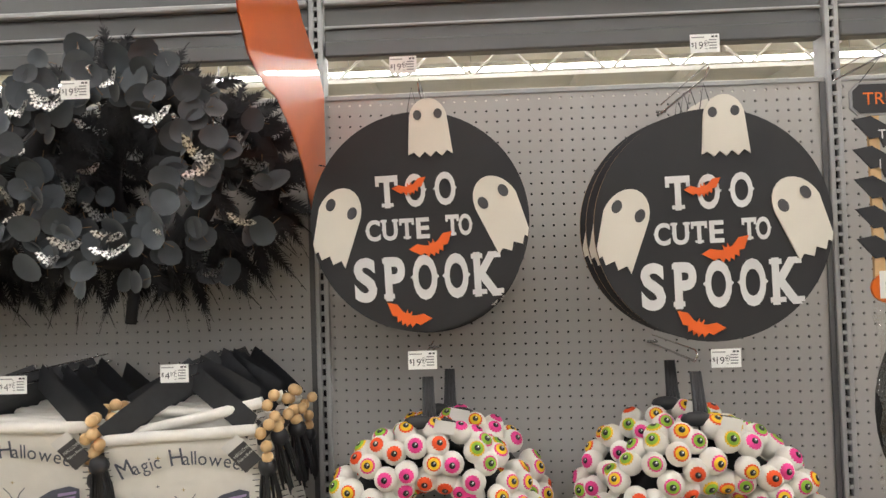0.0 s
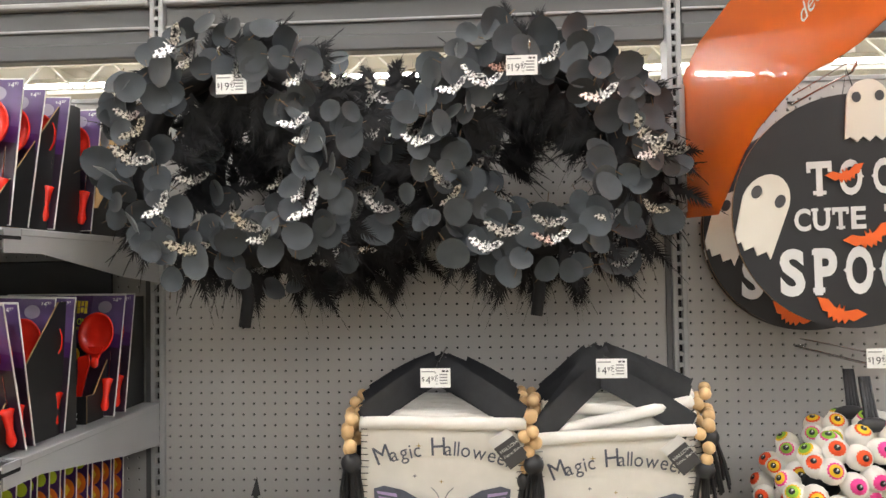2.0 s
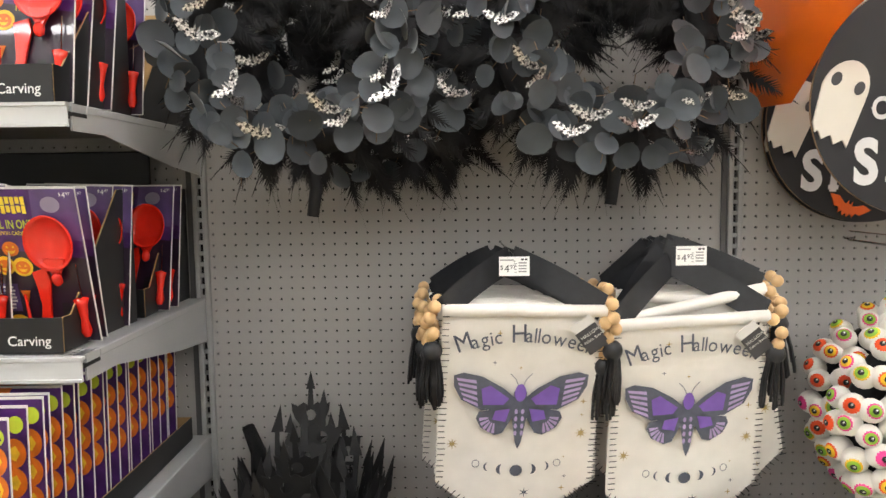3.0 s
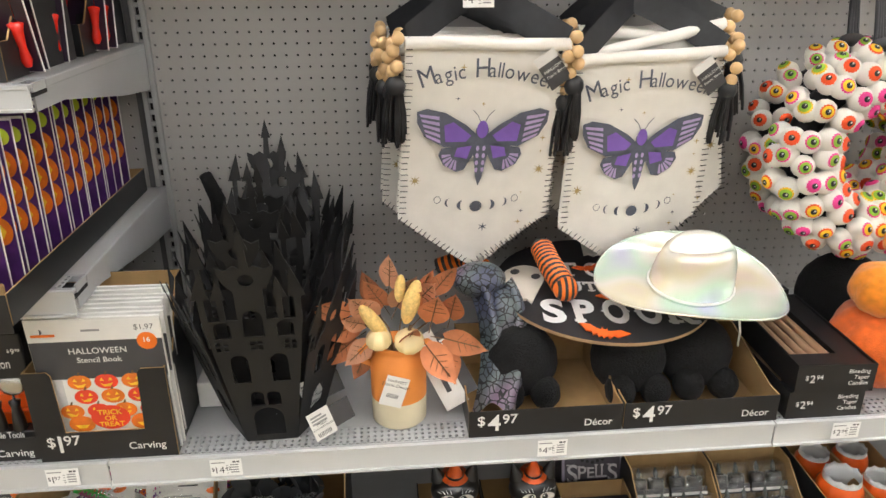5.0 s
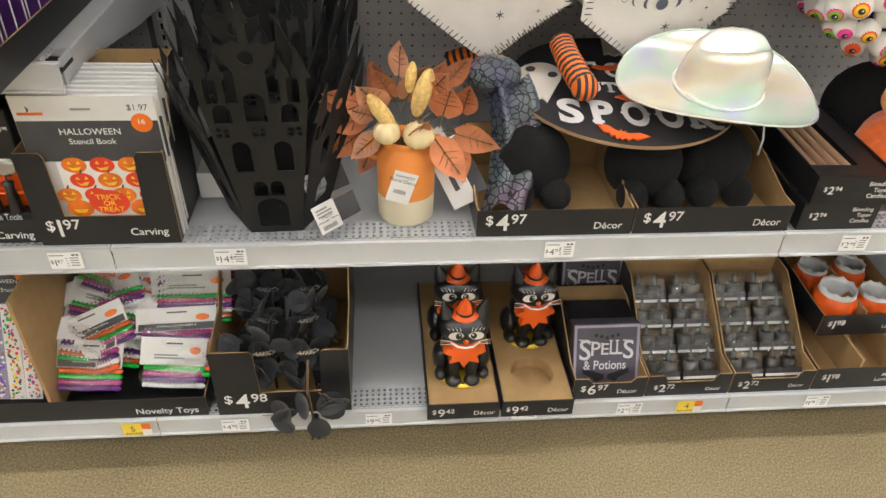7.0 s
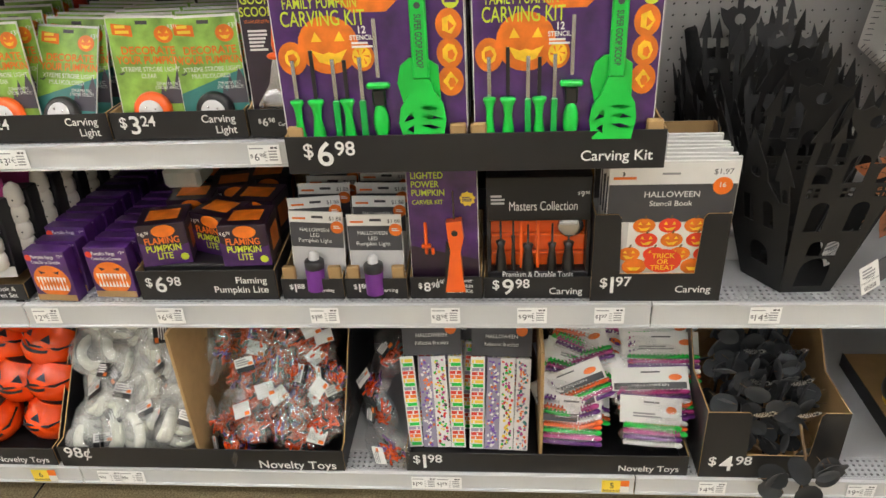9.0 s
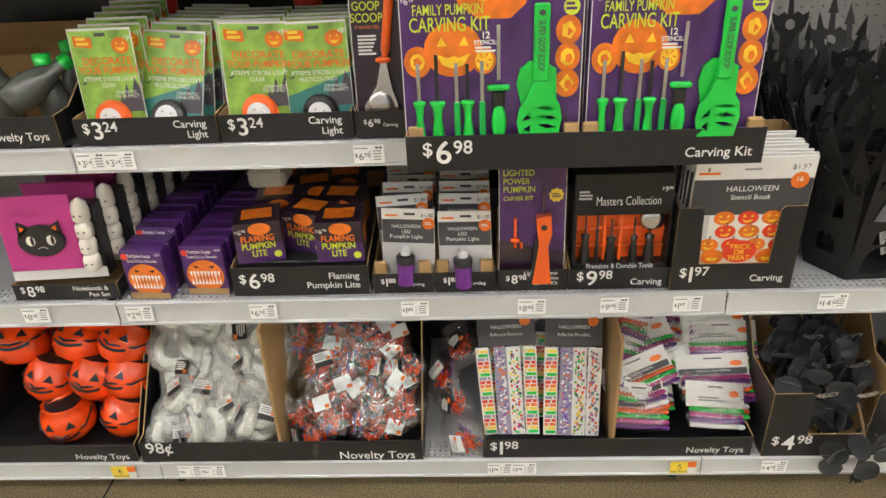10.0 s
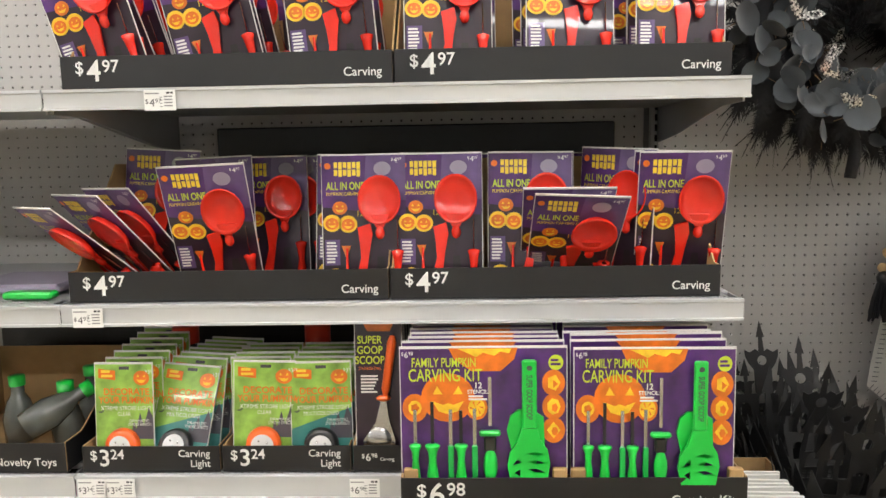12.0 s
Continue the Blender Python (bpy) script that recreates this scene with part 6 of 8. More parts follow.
def stencil_book():
    w, h = 0.215, 0.268
    ob = thing("stencil_book", "charcoal and white stencil book with carved pumpkins cover", "book", None, "stencil books")
    part("page_block", MB().box(-w / 2, 0, 0, w / 2, 0.006, h, PAPER, 0.0005).rect(-w / 2 + 0.001, 0.001, w / 2 - 0.001, h - 0.002, -0.0003, LTGREY), ob)
    mb, y = MB(), -0.0007
    mb.rect(-w / 2 + .001, h - 0.115, w / 2 - .001, h - 0.042, y, DKGREY)
    mb.rect(-w / 2 + .001, h - 0.042, w / 2 - .001, h - 0.002, y, PAPER)
    mb.rect(-0.020, h - 0.024, 0.010, h - 0.020, y - 0.0003, GREY)
    mb.rect(-0.10, h - 0.032, -0.062, h - 0.027, y - 0.0003, ORANGE)
    mb.poly(crescent(-0.086, h - 0.022, 0.005, 1, 0.3), y - 0.0003, DKGREY)
    mb.text("$1.97", 0.096, h - 0.024, 0.010, y - 0.0003, DKGREY, "R")
    mb.disc(0.082, h - 0.046, 0.0165, 0.0165, y - 0.0003, ORANGE)
    mb.text("16", 0.082, h - 0.048, 0.009, y - 0.0006, WHITE, "C", 0.015)
    mb.text("HALLOWEEN", 0.0, h - 0.066, 0.011, y - 0.0006, WHITE, "C", 0.005)
    mb.text("Stencil Book", 0.0, h - 0.083, 0.010, y - 0.0006, WHITE, "C", 0.005)
    r = random.Random(5)
    mb.rect(-0.068, 0.045, 0.072, h - 0.116, y - 0.0002, PAPER)
    for j, (cz, n) in enumerate(((0.146, 3), (0.117, 3), (0.088, 4))):
        for i in range(n):
            cx = 0.003 + 0.044 * (i - (n - 1) / 2) + 0.006 * (j % 2)
            q = 0.0195
            yy = y - 0.0008 - 0.0006 * j
            mb.disc(cx, cz, q, q * 0.76, yy, REDCLEAR if (i + j) % 2 else PUMP)
            mb.poly([(cx - 0.002, cz + q * 0.7), (cx + 0.002, cz + q * 0.7), (cx + 0.004, cz + q * 1.05), (cx + 0.001, cz + q * 1.05)], yy - 0.0002, STEM)
            for s2 in (-1, 1):
                mb.poly([(cx + s2 * q * .18, cz + q * .08), (cx + s2 * q * .55, cz + q * .12), (cx + s2 * q * .36, cz + q * .42)], yy - 0.0003, GLOW)
            g = r.uniform(-.1, .1)
            mb.poly([(cx - q * .55, cz - q * .12), (cx - q * .2, cz - q * (.25 + g)), (cx + q * .2, cz - q * (.25 - g)), (cx + q * .55, cz - q * .12), (cx + q * .25, cz - q * .5), (cx - q * .25, cz - q * .5)], yy - 0.0003, GLOW)
    for cx in (-0.052, 0.052):
        mb.disc(cx, 0.062, 0.022, 0.017, y - 0.0024, PUMP)
        mb.poly([(cx - 0.012, 0.060), (cx + 0.012, 0.060), (cx + 0.006, 0.053), (cx - 0.006, 0.053)], y - 0.0027, GLOW)
    mb.disc(-0.002, 0.074, 0.033, 0.025, y - 0.0030, REDCLEAR)
    for k, s in enumerate(("TRICK", "OR", "TREAT")):
        mb.text(s, -0.002, 0.080 - 0.0125 * k, 0.010, y - 0.0034, GLOW, "C", 0.015)
    part("print", mb, ob, "printed cover of carved pumpkins")
    return ob


sb = stencil_book()
sb.matrix_basis = pose(-1.614, 1.252, MZ + 0.006, 2.5, 0, 0)
for k in range(1, 8):
    copy_thing(sb, pose(-1.614 - 0.002 * k + 0.004 * (k % 2), 1.252 + 0.013 * k, MZ + 0.006 + 0.002 * k, 2.5, (-.6, .5, 1)[k % 3], 0))
tray(-1.742, -1.510, 1.236, MZ, 0.178, 0.17, 0.285, ("1", "97"), ("Carving",), 0.034, cut=(0.046, 0.186, 0.058), label="tall black display carton holding stencil books", straight=0.05)

# pumpkin fang boxes
def fang_box():
    w, d, h = 0.086, 0.030, 0.112
    ob = thing("fang_pack", "small purple box of pumpkin fangs with orange pumpkin", "novelty pack", None, "pumpkin fang packs")
    part("box", MB().box(-w / 2, 0, 0, w / 2, d, h, PURPLE, 0.001), ob)
    mb, y = MB(), -0.0006
    mb.disc(0.0, 0.046, 0.038, 0.036, y, PUMP)
    for s in (-1, 1):
        mb.poly([(s * 0.008, 0.066), (s * 0.022, 0.070), (s * 0.018, 0.062)], y - 0.0003, NIGHT)
    for i in range(9):
        x = -0.028 + 0.007 * i
        mb.poly([(x - 0.003, 0.056), (x + 0.003, 0.056), (x, 0.034 if i in (1, 7) else 0.042)], y - 0.0006, WHITE)
        mb.poly([(x - 0.003, 0.026), (x + 0.003, 0.026), (x, 0.040)], y - 0.0006, WHITE)
    mb.disc(-0.034, h - 0.014, 0.007, 0.007, y - 0.0003, REDCLEAR)
    mb.text("Pumpkin Fangs", -0.004, h - 0.015, 0.0075, y - 0.0003, WHITE, "C", 0.008, 0, 0.75)
    mb.text("Crocs De La Citrouille", 0.0, h - 0.026, 0.0066, y - 0.0003, WHITE, "C", 0.008, 0, 0.7)
    price(mb, 0.028, h - 0.012, 0.006, y - 0.0003, "2", "98", WHITE, 0)
    mb.rect(-0.042, 0.002, 0.042, 0.016, y - 0.0003, KRAFT)
    part("print", mb, ob, "printed fanged pumpkin")
    return ob


fb = fang_box()
fb.matrix_basis = pose(-2.778, 1.240, MZ, 0, 0, -4)
copy_thing(fb, pose(-2.662, 1.252, MZ, 0, 0, -2))
for k in range(1, 11):
    copy_thing(fb, pose(-2.780 + 0.003 * k, 1.240 + 0.036 * k, MZ + 0.0002 + (0.012 if k > 1 else 0), -3, 0, -3))
    copy_thing(fb, pose(-2.662 + 0.003 * k, 1.252 + 0.036 * k, MZ + 0.0002, -3, 0, -2))
# flaming pumpkin lite boxes
def lite_box():
    ob = thing("pumpkin_light_box", "purple flame pumpkin light box with lime title", "light pack", None, "flame light boxes")
    w, h = 0.092, 0.086
    part("box", MB().box(-w / 2, 0, 0, w / 2, 0.085, h, NIGHT, 0.0012), ob)
    mb, y = MB(), -0.0006
    mb.poly([(-w / 2, 0.0), (w / 2, 0.0), (w / 2, h * .5), (0.0, h * 0.35), (-w / 2, h * .6)], y, PURPLE)
    mb.disc(0.004, h - 0.014, 0.022, 0.013, y, PUMP)
    for k, (s, m) in enumerate((("FLAMING", ORANGE), ("PUMPKIN", LIME), ("LITE", LIME))):
        mb.text(s, -0.002, h - 0.040 - 0.0165 * k, 0.0135, y - 0.0003, m, "C", 0.02, 0, 0.82)
    mb.disc(0.033, 0.014, 0.008, 0.008, y - 0.0003, LIME, 0, 8)
    price(mb, -0.043, h - 0.022, 0.010, y - 0.0006, "6", "98", WHITE, 0)
    mb.add([(-0.03, 0.02, h + 0.0006), (0.03, 0.02, h + 0.0006), (0.03, 0.065, h + 0.0006), (-0.03, 0.065, h + 0.0006)], [(0, 1, 2, 3)], PUMP)
    mb.add([(w / 2 + 0.0006, 0.02, 0.02), (w / 2 + 0.0006, 0.07, 0.02), (w / 2 + 0.0006, 0.07, 0.065), (w / 2 + 0.0006, 0.02, 0.065)], [(0, 1, 2, 3)], PUMP)
    part("print", mb, ob, "printed lime and orange title")
    return ob


lb = lite_box()
lb.matrix_basis = pose(-2.545, 1.262, MZ + 0.070, 0, 0, 12)
solid("card_riser", MB().box(-2.60, 1.262, MZ + 0.004, -2.338, 1.62, MZ + 0.0685, BLACK, 0.002), "black card riser inside the light tray", "packaging")
for x, y, z, a in ((-2.385, 1.255, 0.070, 3), (-2.466, 1.30, 0.0695, -20), (-2.53, 1.37, 0.070, 5), (-2.40, 1.36, 0.070, -6), (-2.46, 1.43, 0.070, 12), (-2.55, 1.47, 0.070, 0), (-2.40, 1.47, 0.070, 8)):
    copy_thing(lb, pose(x, y, MZ + z, 0, 0, a))
tray(-2.608, -2.333, 1.243, MZ, 0.066, 0.40, 0.10, ("6", "98"), ("Flaming", "Pumpkin Lite"), 0.034, label="black card display tray holding flame light boxes")

# notebook and pen sets
def notebook():
    ob = thing("notebook_set", "magenta notebook set with black cat face and ghost pen", "notebook", None, "notebook sets")
    part("carton", MB().box(-0.105, 0.0, 0, 0.085, 0.042, 0.155, BLACK, 0.002).box(-0.105, -0.001, 0, 0.085, -0.0001, 0.022, PAPER), ob)
    part("cover", MB().box(-0.103, -0.006, 0.022, 0.045, -0.0012, 0.180, PINK, 0.002), ob, "magenta notebook cover")
    cat = MB().disc(-0.025, 0.088, 0.046, 0.033, -0.012, DKPLASTIC, 0.006, 24)
    for s in (-1, 1):
        cat.poly([(-0.025 + s * 0.043, 0.094), (-0.025 + s * 0.040, 0.128), (-0.025 + s * 0.018, 0.116)], -0.012, DKPLASTIC, 0.006)
        cat.poly([(-0.025 + s * 0.036, 0.108), (-0.025 + s * 0.036, 0.120), (-0.025 + s * 0.026, 0.115)], -0.0126, ORANGE)
        cat.disc(-0.025 + s * 0.020, 0.089, 0.009, 0.0105, -0.0126, GHOST, 0, 14)
        cat.disc(-0.025 + s * 0.020 + 0.003, 0.089, 0.0035, 0.0095, -0.013, DKPLASTIC, 0, 12)
    cat.tube([(-0.035, -0.0127, 0.072), (-0.025, -0.0127, 0.076), (-0.015, -0.0127, 0.072)], 0.0008, GHOST, 4)
    part("cat_face", cat, ob, "raised black cat face")
    pen = MB()
    for k in range(4):
        pen.lathe([(0.010, 0.0), (0.0165, 0.006), (0.017, 0.026), (0.014, 0.034 + 0.008 * (k == 3)), (0.003, 0.037 + 0.014 * (k == 3))], GHOST, 12, Matrix.Translation((0.066, -0.014, 0.022 + 0.034 * k)))
        for s in (-1, 1):
            pen.disc(0.066 + s * 0.006, 0.022 + 0.034 * k + 0.018, 0.002, 0.002, -0.0316, DKPLASTIC, 0, 8)
    part("pen", pen, ob, "white stacked ghost pen")
    return ob


nb = notebook()
nb.matrix_basis = pose(-2.953, 1.262, MZ + 0.040, -6, 0, 4)
for k in range(1, 6):
    copy_thing(nb, pose(-2.945 + 0.012 * k, 1.262 + 0.07 * k, MZ + 0.040, -5, 0, 4))
tray(-3.062, -2.845, 1.243, MZ, 0.037, 0.45, 0.038, ("8", "98"), ("Notebook &", "Pen Set"), 0.024, label="low black card display tray holding notebook sets")

# added black blocks and one thin sheet stand in for shade behind the shelf goods
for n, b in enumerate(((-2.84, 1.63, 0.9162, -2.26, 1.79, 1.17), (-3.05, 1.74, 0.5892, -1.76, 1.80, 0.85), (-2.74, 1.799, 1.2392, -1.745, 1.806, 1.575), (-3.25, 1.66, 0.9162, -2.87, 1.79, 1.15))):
    solid("stock_carton", MB().box(*b, BLACK, 0.003), "added black block standing in for shade at the back of the shelf", "carton", "", None, "stock cartons")

# ---- price tags along the rails ----
for x, z, d, c in ((-3.018, "main", "8", "98"), (-2.803, "main", "2", "98"), (-2.549, "main", "6", "98"), (-2.243, "main", "1", "88"), (-2.011, "main", "8", "98"), (-1.849, "main", "9", "98"), (-1.707, "main", "1", "97"), (-1.428, "main", "14", "42"), (-0.839, "main", "4", "97"), (-0.270, "main", "2", "94"),
                   (-2.815, "third", "3", "24"), (-2.762, "third", "3", "24"), (-2.307, "third", "6", "98"), (-2.797, "mid", "4", "97"), (-2.640, "top", "4", "97"),
                   (-2.78, "base", "", "98\u00a2"), (-2.728, "base", "", "98\u00a2"), (-2.075, "base", "1", "98"), (-2.022, "base", "1", "98"), (-1.473, "base", "4", "98"), (-1.177, "base", "9", "42"), (-0.865, "base", "9", "42"), (-0.635, "base", "2", "72"), (-0.207, "base", "1", "98")):
    price_tag(x, FY[z] - 0.006, FZ[z] - 0.005, d, c)
for x, n in ((-2.935, "6"), (-1.671, "5"), (-0.500, "4")):
    yellow_tag(x, FY["base"] - 0.006, FZ["base"] - 0.006, n)

# ---- black metal castle lanterns ----
def castle_panel(w0, w1, h, kind):
    """Outline and windows of one wall; w0 and w1 are the widths at foot and eaves."""
    e = h * 0.62
    if kind == 0:
        top = [(.46, 0), (.46, .045), (.51, .045), (.39, .105), (.35, .045), (.40, .045), (.40, 0), (.29, 0), (.29, .043), (.34, .043), (.26, .085), (.205, .043), (.235, .043), (.235, 0),
               (.13, 0), (.13, .058), (.20, .073), (.24, .090), (.25, .107), (.17, .100), (.09, .108), (.04, .102), (.028, .137), (.06, .137), (0, .178)]
        top = [(w1 * x, e + z) for x, z in top]
    else:
        top = [(w1 * .50, e * .74), (w1 * .50, e * .96), (w1 * .57, e * .96), (w1 * .43, e * 1.22), (w1 * .29, e * .96), (w1 * .36, e * .96), (w1 * .36, e * .78), (w1 * .18, e * .92), (w1 * .18, e * 1.02), (0, e * 1.3)]
    outer = [(-w0 / 2, 0), (w0 / 2, 0)] + top + [(-x, z) for x, z in reversed(top[:-1])]
    holes = []

    def arch(cx, z0, w, hh):
        holes.append([(cx - w / 2, z0), (cx + w / 2, z0)] + [(cx + w / 2 * math.cos(a * math.pi / 6), z0 + hh - w / 2 + w / 2 * math.sin(a * math.pi / 6)) for a in range(7)])
    if kind == 0:
        arch(0, 0.016, w0 * .58, 0.072)
        for s in (-1, 1):
            arch(s * w0 * .155, 0.093, w0 * .26, 0.036)
            arch(s * w0 * .36, 0.152, w0 * .32, 0.066)
            for cx0 in (s * w1 * .32,):
                for i in range(2):
                    for j in range(2):
                        cx, cz = cx0 + i * .012 - .010, 0.228 + j * .012
                        holes.append([(cx, cz), (cx + .008, cz), (cx + .008, cz + .008), (cx, cz + .008)])
            arch(s * w1 * .29, 0.256, w0 * .30, 0.036)
        for i in range(2):
            for j in range(2):
                cx, cz = i * .012 - .010, 0.228 + j * .012
                holes.append([(cx, cz), (cx + .008, cz), (cx + .008, cz + .008), (cx, cz + .008)])
        arch(0, 0.258, w0 * .36, 0.056)
        holes.append([(0.012 * math.cos(a * math.pi / 6), e + .080 + 0.012 * math.sin(a * math.pi / 6)) for a in range(12)])
    else:
        arch(0, 0.05, w0 * .42, 0.05)
        arch(-w0 * .22, 0.14, w0 * .24, 0.058)
        arch(w0 * .25, 0.14, w0 * .24, 0.058)
        for q in (-1, 1):
            arch(q * w1 * .43, e * .80, w0 * .13, 0.030)
        holes.append([(0.011 * math.cos(a * math.pi / 6), e * .97 + 0.011 * math.sin(a * math.pi / 6)) for a in range(12)])
    return outer, holes


def castle():
    ob = thing("castle_lantern", "black cut sheet-metal haunted castle lantern with spires", "lantern", None, "castle lanterns")
    n, r0, lean, h = 6, 0.078, 15, 0.475
    w0 = 2 * r0 * math.tan(math.pi / n)
    for k in range(n):
        front = k % 3 == 0
        hh = h * (1.0 if front else 0.88) * (1.06 if k == 3 else 1)
        kk = 1.9 if front else 1.5
        outer, holes = castle_panel(w0, w0 * kk, hh, 0 if front else 1)
        vs, fs = fill_holes(outer, holes)
        mb = MB()
        t = 0.0015
        mb.add([(x, 0, z) for x, z in vs], fs, CASTLE).add([(x, t, z) for x, z in vs], fs, CASTLE)
        for loop in (outer, *holes):
            m = len(loop)
            mb.add([(x, y, z) for y in (0, t) for x, z in loop], [(i, (i + 1) % m, m + (i + 1) % m, m + i) for i in range(m)], CASTLE)
        part("wall_panel", mb, ob, "", rot(0, 0, 60 * k) @ Matrix.Translation((0, -r0, 0)) @ rot(lean))
    part("floor_plate", MB().lathe([(0.001, 0.002), (r0 * 1.1, 0.002)], CASTLE, 6), ob)
    tg = MB().box(-0.021, 0, -0.058, 0.021, 0.001, 0, PAPER)
    bars(tg, -0.016, -0.012, 0.03, 0.004, 3, -0.0004, GREY)
    tg.text("Metal", 0.0, -0.030, 0.006, -0.0006, DKGREY, "C")
    tg.text("Haunted House", 0.0, -0.037, 0.005, -0.0006, DKGREY, "C", 0, 0, 0.85)
    for q in range(9):
        tg.rect(-0.014 + q * 0.003, -0.053, -0.0125 + q * 0.003, -0.044, -0.0005, DKGREY)
    tg.box(0.0212, 0.001, -0.052, 0.060, 0.002, -0.006, DKGREY)
    part("swing_tag", tg, ob, "white and black swing tag", pose(r0 + 0.006, -r0 - 0.030, 0.075, -6, -16, 24))
    return ob


ca = castle()
ca.matrix_basis = pose(-1.352, 1.342, MZ, 0, 0, 2)
copy_thing(ca, pose(-1.362, 1.455, MZ, 0, 0, -6))
copy_thing(ca, pose(-1.375, 1.565, MZ + 0.012, 0, 0, 4))
copy_thing(ca, pose(-1.365, 1.662, MZ + 0.010, 0, 0, 0))
# a furry black cat tail behind the lanterns
mb = MB().tube([(-1.485, 1.70, MZ), (-1.495, 1.70, MZ + 0.22), (-1.49, 1.68, MZ + 0.33), (-1.508, 1.67, MZ + 0.39)], 0.024, PLUSHBLK, 8, None, 0.55)
solid("plush_tail", mb, "black furry upright tail of a plush ornament", "plush toy")
solid("booklet", MB().box(-1.505, 1.38, MZ, -1.415, 1.62, MZ + 0.055, PAPER, 0.002), "stack of white printed booklets lying on the shelf", "booklets")

# ---- orange vase with autumn leaves ----
VX, VY = -1.116, 1.318
ob = thing("vase", "orange and cream jug vase with autumn leaves", "vase", pose(VX, VY, MZ))
v1 = MB().lathe([(0.001, 0.0), (0.046, 0.0), (0.051, 0.005), (0.052, 0.055)], VASE_C, 36)
part("base", v1, ob, "cream glazed foot")
v2 = MB().lathe([(0.052, 0.0551), (0.052, 0.115), (0.049, 0.133), (0.039, 0.146), (0.037, 0.152), (0.041, 0.162), (0.038, 0.163), (0.033, 0.150), (0.030, 0.12)], VASE_O, 36)
part("body", v2, ob, "matte orange glazed body")
for s in (-1, 1):
    part("handle", MB().tube([(s * 0.048, 0, 0.118), (s * 0.066, 0, 0.125), (s * 0.068, 0, 0.146), (s * 0.055, 0, 0.158), (s * 0.038, 0, 0.156)], 0.007, VASE_O, 8), ob, "small orange loop handle")
part("filling", MB().lathe([(0.001, 0.140), (0.034, 0.142)], STEM, 16), ob)
tg = MB().box(-0.021, 0, -0.062, 0.021, 0.001, 0, PAPER)
tg.text("HARVEST", 0, -0.012, 0.006, -0.0005, DKGREY, "C")
tg.text("Floral Decor", 0, -0.021, 0.007, -0.0005, DKGREY, "C")
for q in range(9):
    tg.rect(-0.012 + q * 0.0025, -0.044, -0.0108 + q * 0.0025, -0.036, -0.0005, DKGREY)
part("swing_tag", tg, ob, "white swing tag on a thread", pose(0.0, -0.055, 0.118, 0, 18, 0))


def autumn_leaf(m, seed):
    r = random.Random(seed)
    n, mb = 7, MB()
    L, W = 0.062, 0.020
    left, right, mid = [], [], []
    for i in range(n + 1):
        u = i / n
        w = W * math.sin(math.pi * min(u * 0.92 + 0.06, 1)) ** 0.8 * (1.25 - 0.6 * u)
        bend = -0.018 * u * u
        mid.append((0, bend, L * u))
        left.append((-w, bend - 0.005 * math.sin(math.pi * u), L * u - 0.004))
        right.append((w, bend - 0.005 * math.sin(math.pi * u), L * u - 0.004))
    vs = mid + left + right
    k = n + 1
    fs = [(i, i + 1, k + i + 1, k + i) for i in range(n)] + [(i + 1, i, 2 * k + i, 2 * k + i + 1) for i in range(n)]
    mb.add(vs, fs, m, True)
    mb.tube([(0, -0.0012, -0.02), (0, -0.0012, 0), (0, -0.012, L * 0.8)], 0.0008, STEM, 4)
    for i in range(2, 6):
        for s in (-1, 1):
            mb.tube([mid[i], tuple(Vector(mid[i]).lerp(Vector((left if s < 0 else right)[min(i + 1, n)]), 0.8) + Vector((0, -0.0006, 0.004)))], 0.0005, STEM, 4)
    return mb.mesh("leaf")


AL = [autumn_leaf(AUTUMN, 1), autumn_leaf(AUTUMN_P, 2)]
r = random.Random(12)
for k, (x, y, z, ry, rx, s, m) in enumerate((
        (-0.035, -0.02, 0.215, -38, 15, 1.05, 1), (-0.05, -0.01, 0.195, -60, 10, .8, 1), (0.0, -0.01, 0.225, 20, 12, 1.15, 1), (0.03, 0.0, 0.225, 40, 5, 1.1, 1), (-0.01, 0.02, 0.25, 8, -5, .9, 1),
        (0.055, -0.02, 0.20, 12, 18, 1.2, 0), (0.085, -0.02, 0.205, 14, 10, .95, 0), (0.045, -0.04, 0.165, 150, 10, 1.15, 0), (0.075, -0.035, 0.175, 100, 20, 1.05, 0), (0.08, -0.01, 0.14, 170, -5, .9, 0),
        (-0.06, 0.02, 0.18, -95, 5, 1.0, 0), (-0.07, 0.03, 0.15, -120, 0, 1.0, 0), (-0.05, 0.03, 0.13, -160, 0, .9, 0), (-0.075, 0.0, 0.215, -70, 0, .8, 0), (-0.03, 0.05, 0.2, -20, -10, 1.0, 0), (0.03, 0.05, 0.2, 30, -10, 1.0, 0),
        (-0.045, -0.005, 0.16, -140, 10, .85, 1), (0.012, -0.045, 0.175, 4, 25, .8, 0), (-0.09, 0.03, 0.19, -80, 0, .7, 0), (0.06, 0.03, 0.23, 40, -5, .9, 0), (-0.02, 0.03, 0.21, -30, 0, .9, 0), (0.02, -0.03, 0.235, 30, 15, .7, 0))):
    part("leaf", AL[m], ob, "", pose(x * 1.12, y, z * 1.1 - 0.01, rx, ry, r.uniform(-35, 35)) @ Matrix.Scale(s * 1.22, 4))
st = MB()
for k in range(9):
    a = k * 0.7
    st.tube([(0.015 * math.cos(a), 0.015 * math.sin(a), 0.14), (0.03 * math.cos(a), 0.02 * math.sin(a), 0.18), (0.065 * math.cos(a), 0.03 * math.sin(a), 0.205)], 0.0015, STEM, 5)
part("stalk", st, ob, "thin brown stalks")["kind"] = "stuff"
